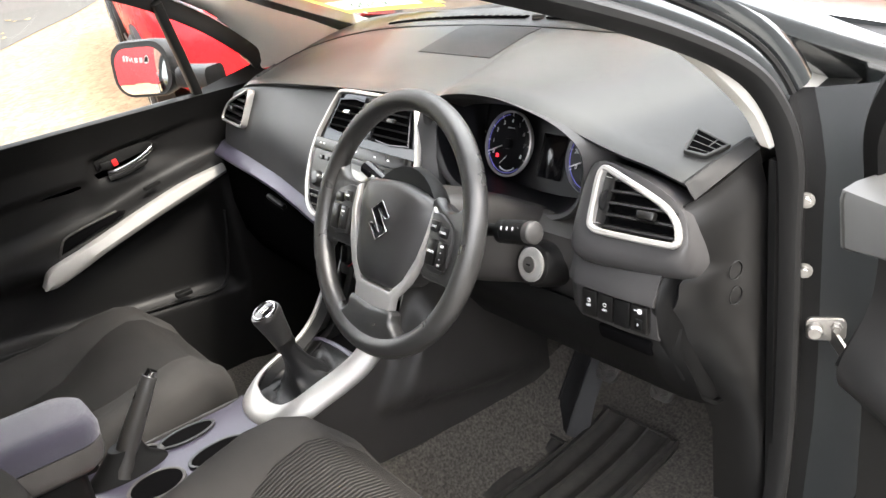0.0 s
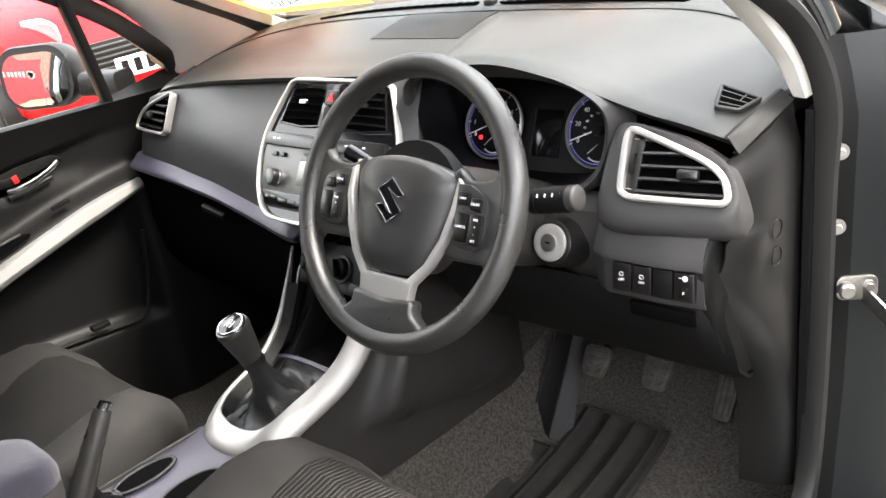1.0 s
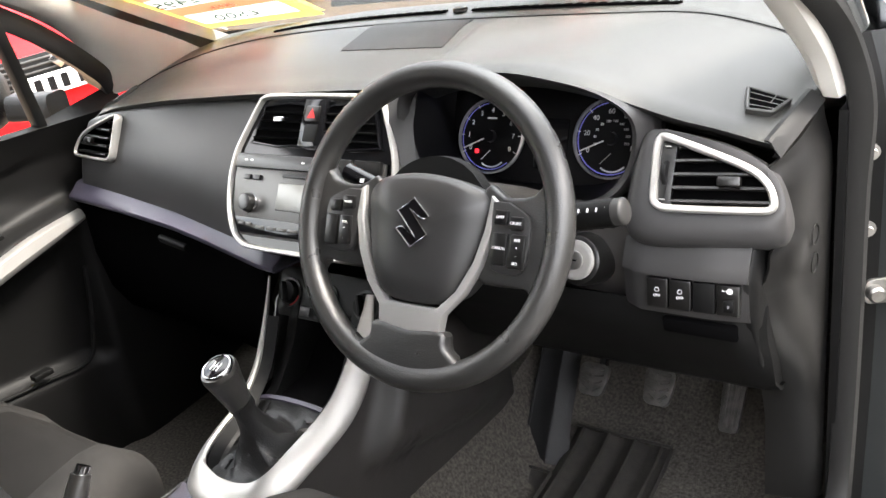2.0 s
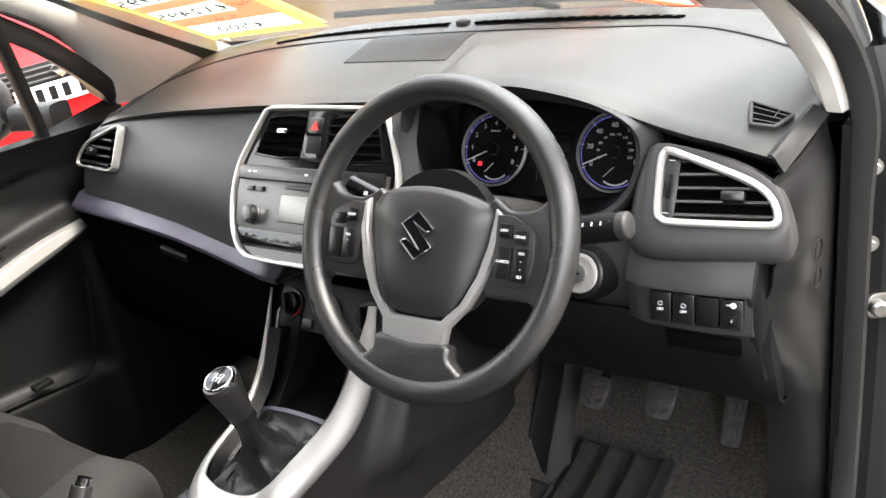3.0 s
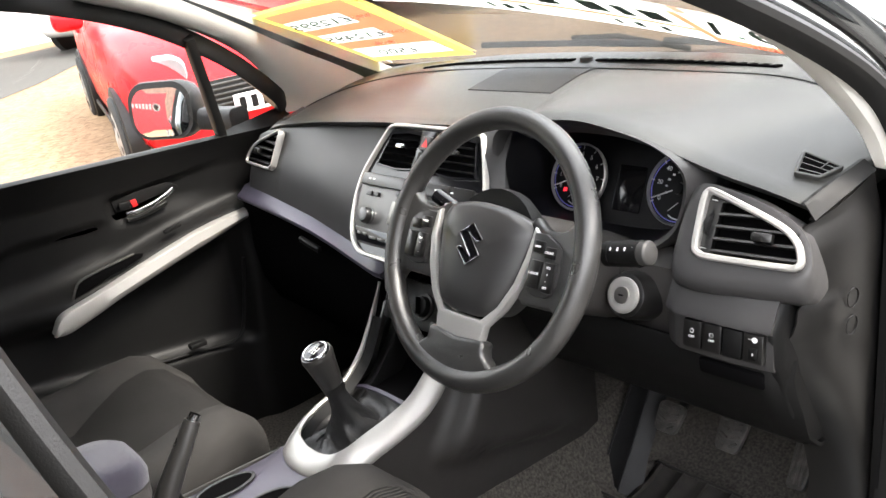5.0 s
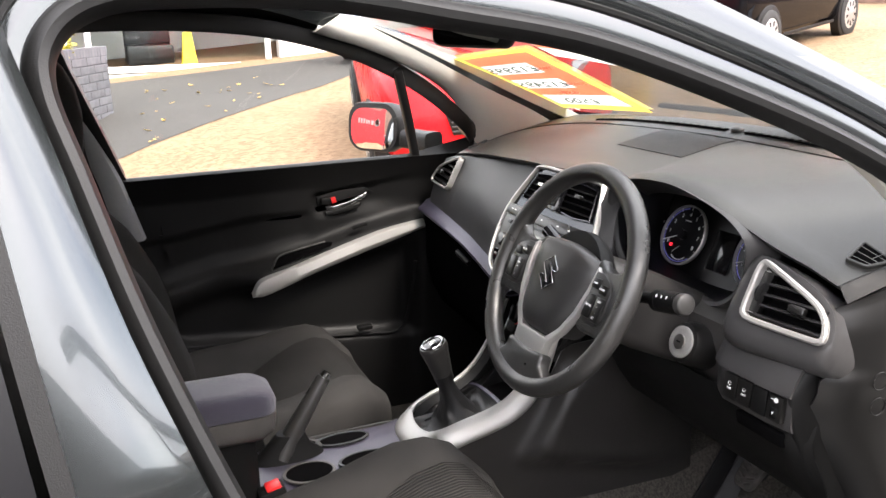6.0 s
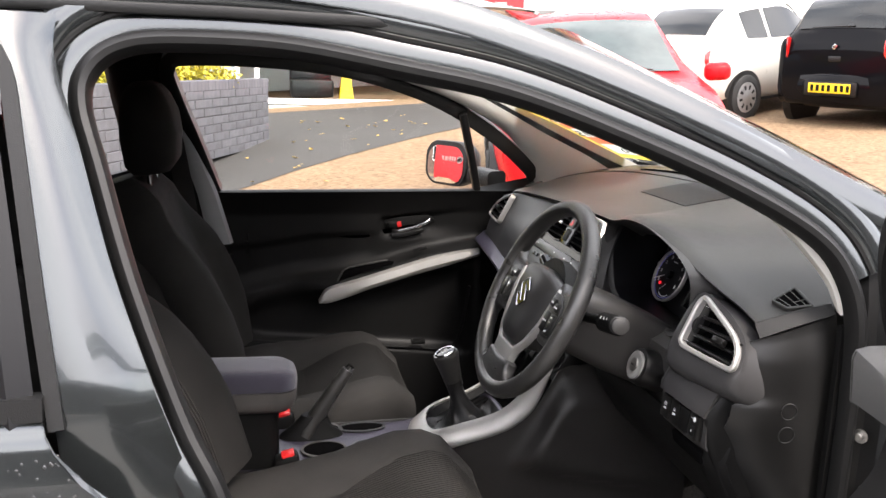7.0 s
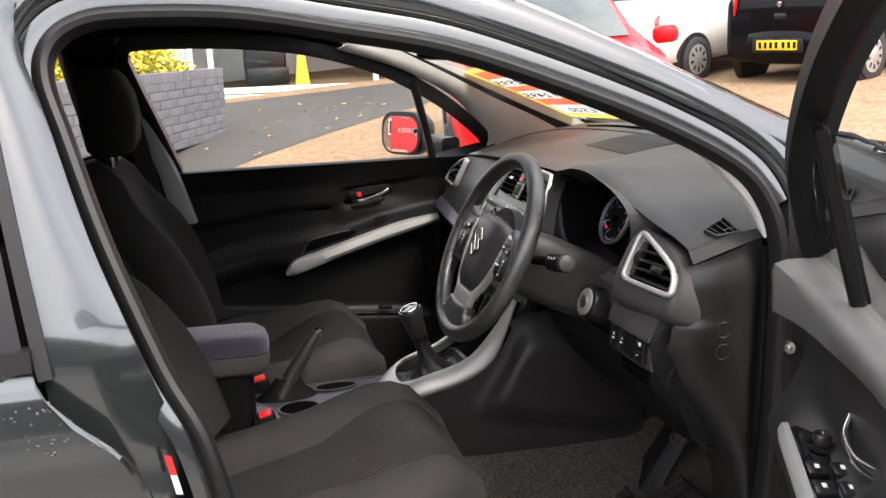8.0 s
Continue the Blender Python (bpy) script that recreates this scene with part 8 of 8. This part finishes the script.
def black_rear(car, along, W):
    for s in (1, -1):
        part("tail_lamp", loft([[V((s * (0.655 + 0.1 * x * k), -1.775 + 0.19 * (x * k + 0.7) / 1.4 - d, 0.92 + 0.16 * y * k)) for x, y in rounded(1.4, 1.6, 0.5, 4)] for k, d in ((1.0, -0.06), (1.0, 0.02), (0.85, 0.04))]), LAMPRED, car, "red tail lamp", 60)
    part("bumper", loft([[V((x, -1.70 - d + 0.18 * (x / 0.8) ** 2, z)) for x in [-0.80 + 0.16 * i for i in range(11)]] + [V((x, -1.45, z)) for x in (0.7, 0, -0.7)] for d, z in ((0.0, 0.24), (0.08, 0.30), (0.12, 0.45), (0.11, 0.60), (0.02, 0.66))]), BLACKPAINT, car, "", 60)
    part("plate_recess", box((0.66, 0.02, 0.17), 0.02, 2, pose(0, -1.81, 0.47)), SEAL, car)
    plate_part(car, PLATEYELLOW, pose(0, -1.828, 0.475, 90, 0, 0), 7)
    part("tailgate_handle", box((0.16, 0.03, 0.07), 0.02, 2, pose(0, -1.755, 0.80)), SEAL, car)
    part("badge", slab([(-0.04, -1.765, 0.93), (0.0, -1.765, 0.97), (0.04, -1.765, 0.945), (0.0, -1.765, 0.90)], (0, -0.012, 0), 0.003), CHROME, car, "angular chrome badge")
    part("name_bar", box((0.16, 0.008, 0.022), 0.003, 1, pose(0.48, -1.735, 0.93)), CHROME, car)
    part("name_bar", box((0.12, 0.008, 0.018), 0.003, 1, pose(-0.48, -1.735, 0.93)), CHROME, car)
    part("window_card", box((0.3, 0.006, 0.07), 0.002, 1, pose(0.05, -1.64, 1.14, 70, 0, 0)), WHITEFILM, car, "white paper in the rear window")


def white_rear(car, along, W):
    for s in (1, -1):
        part("tail_lamp", loft([[V((s * (0.66 + 0.08 * x * k), -1.675 + 0.20 * (x * k + 0.7) / 1.4 - d, 0.80 + 0.13 * y * k)) for x, y in rounded(1.4, 1.6, 0.6, 4)] for k, d in ((1.0, -0.06), (1.0, 0.02), (0.85, 0.04))]), LAMPRED, car, "red tail lamp", 60)
    part("bumper", loft([[V((x, -1.62 - d + 0.22 * (x / 0.8) ** 2, z)) for x in [-0.78 + 0.156 * i for i in range(11)]] + [V((x, -1.4, z)) for x in (0.7, 0, -0.7)] for d, z in ((0.0, 0.26), (0.08, 0.32), (0.11, 0.45), (0.09, 0.58), (0.0, 0.64))]), WHITEPAINT, car, "", 60)
    plate_part(car, PLATEYELLOW, pose(0, -1.735, 0.52, 90, 0, 0), 7)


swift = [(-1.90, 0.42, 0.78, 0.84, 0.62, 0.5), (-1.82, 0.28, 0.95, 1.02, 0.72, 0.52), (-1.6, 0.22, 1.02, 1.28, 0.80, 0.52), (-1.1, 0.2, 1.02, 1.46, 0.84, 0.56), (-0.4, 0.2, 0.99, 1.50, 0.85, 0.58), (0.1, 0.2, 0.97, 1.44, 0.85, 0.57), (0.78, 0.2, 0.95, 1.03, 0.85, 0.68), (1.25, 0.2, 0.89, 0.95, 0.83, 0.66), (1.7, 0.22, 0.77, 0.81, 0.76, 0.6), (1.88, 0.26, 0.62, 0.66, 0.64, 0.5), (1.92, 0.34, 0.56, 0.58, 0.52, 0.4)]
S = {"side": ((-1.25, -0.62), (-0.55, 0.30)), "front": (0.74, 0.12), "back": (-1.74, -1.2), "wheels": (-1.2, 1.2), "mirror_z": 1.02, "handle": -0.25, "belt": 0.97, "sill": 0.24, "wiper": ("windscreen",)}
celerio = [(-1.76, 0.36, 0.84, 0.90, 0.66, 0.52), (-1.72, 0.28, 0.98, 1.03, 0.74, 0.56), (-1.6, 0.24, 1.02, 1.28, 0.78, 0.56), (-1.35, 0.22, 1.02, 1.48, 0.80, 0.56), (-0.6, 0.2, 1.0, 1.53, 0.80, 0.57), (0.1, 0.2, 0.98, 1.50, 0.80, 0.56), (0.75, 0.2, 0.96, 1.08, 0.80, 0.64), (1.3, 0.2, 0.90, 0.96, 0.79, 0.62), (1.65, 0.22, 0.78, 0.82, 0.72, 0.56), (1.78, 0.3, 0.6, 0.64, 0.6, 0.44)]
C = {"side": ((-1.2, -0.5), (-0.42, 0.35)), "front": (0.72, 0.14), "back": (-1.68, -1.38), "wheels": (-1.18, 1.2), "mirror_z": 1.02, "handle": -0.2, "belt": 0.98, "sill": 0.24, "wiper": ("rear_window",)}
cinque = [(-1.66, 0.38, 0.72, 0.78, 0.62, 0.5), (-1.62, 0.28, 0.90, 0.96, 0.72, 0.54), (-1.45, 0.24, 0.98, 1.22, 0.78, 0.55), (-1.15, 0.22, 0.98, 1.42, 0.81, 0.56), (-0.5, 0.2, 0.96, 1.49, 0.81, 0.56), (0.05, 0.2, 0.95, 1.46, 0.81, 0.55), (0.65, 0.2, 0.93, 1.04, 0.81, 0.62), (1.2, 0.2, 0.86, 0.92, 0.79, 0.6), (1.6, 0.24, 0.72, 0.76, 0.7, 0.5), (1.74, 0.3, 0.56, 0.6, 0.56, 0.4)]
F = {"side": ((-1.05, -0.62), (-0.55, 0.30)), "front": (0.62, 0.1), "back": (-1.55, -1.2), "wheels": (-1.12, 1.15), "mirror_z": 1.0, "handle": -0.3, "belt": 0.95, "sill": 0.24}


def standing(x, y):
    return (x, y, yard(x, y))


hatchback("red_car", "bright red hatchback parked facing the grey car", REDPAINT, swift, (-5.31, 2.18, 0.308), -104.8, S, red_front)
hatchback("black_car", "black hatchback with a yellow number plate, parked", BLACKPAINT, celerio, (-7.75, 7.49, 0.885), 22, C, black_rear)
hatchback("white_car", "white three-door city car, parked", WHITEPAINT, cinque, (-9.5, 6.22, 0.86), 23, F, white_rear)
hatchback("white_car", "white hatchback parked near the showroom", WHITEPAINT, swift, standing(-11.6, 4.7), 24, S, white_rear)

# showroom
shop_z = yard(-13.2, 0) - 0.05
shop = thing("showroom", (-13.4, 1.0, shop_z), "white showroom with glazed front and red notice board", "showroom")
part("plinth", slab([(-13.25, -0.6, shop_z), (-13.25, 3.1, shop_z), (-15.5, 3.1, shop_z), (-15.5, -0.6, shop_z)], (0, 0, 0.07), 0.01), STONE, shop, "pale threshold")
part("wall", slab([(-13.4, 2.4, shop_z), (-13.4, 14, shop_z), (-13.4, 14, 4.6), (-13.4, 2.4, 4.6)], (-0.25, 0, 0)), RENDER, shop, "white painted wall")
part("wall", slab([(-13.5, -9, 3.0), (-13.5, 2.4, 3.0), (-13.5, 2.4, 4.6), (-13.5, -9, 4.6)], (-0.25, 0, 0)), RENDER, shop)
part("cladding", slab([(-13.45, -9, shop_z), (-13.45, -0.95, shop_z), (-13.45, -0.95, 3.0), (-13.45, -9, 3.0)], (-0.2, 0, 0)), BLUEPANEL, shop, "pale blue cladding")
part("floor", slab([(-13.5, -0.95, shop_z + 0.12), (-13.5, 2.4, shop_z + 0.12), (-18, 2.4, shop_z + 0.12), (-18, -0.95, shop_z + 0.12)], (0, 0, -0.05)), SHOPFLOOR, shop)
part("back_wall", slab([(-18, -9, shop_z), (-18, 6, shop_z), (-18, 6, 4.6), (-18, -9, 4.6)], (-0.2, 0, 0)), RENDER, shop)
part("roof", slab([(-13.2, -9, 4.6), (-13.2, 14, 4.6), (-18.2, 14, 4.6), (-18.2, -9, 4.6)], (0, 0, 0.2)), RENDER, shop)
for y in (-0.95, -0.62, 2.2):
    part("window_post", box((0.1, 0.09, 2.4), 0.006, 1, pose(-13.42, y, shop_z + 1.3)), SHOPFRAME, shop, "white window post")
part("window_rail", box((0.1, 2.9, 0.1), 0.006, 1, pose(-13.42, 0.78, shop_z + 0.14)), SHOPFRAME, shop)
pn = part("shop_window", slab([(-13.42, -0.6, shop_z + 0.28), (-13.42, 2.2, shop_z + 0.28), (-13.42, 2.2, 3.0), (-13.42, -0.6, 3.0)], (-0.01, 0, 0)), PANE, shop)
pn.visible_shadow = False
nb = thing("notice_board", (-13.35, 3.3, 2.0), "red notice board with white papers", "notice board")
part("board", box((0.05, 1.5, 1.2), 0.01, 1, pose(-13.36, 3.3, 2.55)), BOARDRED, nb)
for i in range(6):
    part("paper", box((0.006, 0.22, 0.30), 0, 1, pose(-13.33, 2.78 + 0.21 * i * 1.0, 2.3 + 0.36 * (i % 2), random.uniform(-2, 2), 0, 0)), WHITEFILM, nb, "white paper notice")
sofa = thing("armchair", (-15, 0.4, shop_z + 0.12), "dark armchair inside the showroom", "armchair")
part("seat", box((0.7, 0.8, 0.35), 0.06, 2, pose(-15, 0.4, shop_z + 0.32)), LEATHER, sofa)
part("backrest", box((0.2, 0.8, 0.5), 0.06, 2, pose(-15.3, 0.4, shop_z + 0.65)), LEATHER, sofa)
ws_ = thing("wet_floor_sign", (-13.9, 0.95, shop_z + 0.14), "yellow folding floor sign", "floor sign")
for s in (1, -1):
    part("leaf", slab([(-13.9 + s * 0.12, 0.82, shop_z + 0.14), (-13.9 + s * 0.12, 1.08, shop_z + 0.14), (-13.9 + s * 0.01, 1.02, shop_z + 0.70), (-13.9 + s * 0.01, 0.88, shop_z + 0.70)], (s * 0.01, 0, 0)), PLATEYELLOW, ws_)
# unseen wall, added to cut low light and darken reflections on the driver's side
solo("shade_wall", slab([(6.0, -16, -0.2), (6.0, 18, 0.4), (6.0, 18, 2.7), (6.0, -16, 2.3)], (0.3, 0, 0)), GREYWALL, "added grey wall, out of view, that shades the car's open side", "wall", kind="structure")
solo("rear_wall", slab([(-24, -17, -0.3), (6.0, -17, -0.3), (6.0, -17, 4.4), (-24, -17, 4.4)], (0, -0.3, 0)), OLDBRICK, "red-brown brick house wall behind the yard", "wall", kind="structure")
for x in (-9.5, -5.5, -1.5, 2.5):
    rw = thing("house_window", (x, -16.99, 1.2), "white-framed window in the brick house wall", "window", "windows of the brick house", kind="structure")
    for dx, dz, w, h in ((-0.7, 0, 0.1, 1.5), (0, 0, 0.08, 1.5), (0.7, 0, 0.1, 1.5), (0, 0.7, 1.5, 0.1), (0, -0.7, 1.5, 0.1)):
        part("frame_bar", box((w, 0.1, h), 0.01, 1, pose(x + dx, -16.96, 2.0 + dz)), SHOPFRAME, rw)
    part("pane", box((1.4, 0.02, 1.4), 0, 1, pose(x, -16.985, 2.0)), CARGLASS, rw)
solo("boundary_wall", slab([(-20, 16, 0.2), (8, 19, 1.2), (8, 19, 4.2), (-20, 16, 4.2)], (0, 0.3, 0)), OLDBRICK, "red-brown brick boundary wall", "wall", kind="structure")
# red advertising board behind the car, seen in the wing mirror
sb = thing("sign_board", (-1.65, -6.0, 0.0), "red advertising board with white emblem and lettering", "sign board")
SB = basis((-1.65, -6.0, 1.2), (-1, 0, 0), (0, 0, 1))
part("panel", box((1.9, 1.3, 0.06), 0.01, 1, SB), BOARDRED, sb, "red panel")
part("emblem", turned([(0.14, 0.03), (0.14, 0.04), (0.095, 0.04), (0.095, 0.03)], SB @ pose(-0.56, 0.15, 0), 32), WHITEFILM, sb)
for k in range(6):
    part("letter_bar", box((0.09, 0.17, 0.01), 0.004, 1, SB @ pose(-0.31 + 0.14 * k, 0.15, 0.035)), WHITEFILM, sb)
for s in (1, -1):
    part("post", box((0.08, 0.95, 0.06), 0.01, 1, SB @ pose(s * 0.8, -0.95, -0.065)), STEEL, sb)
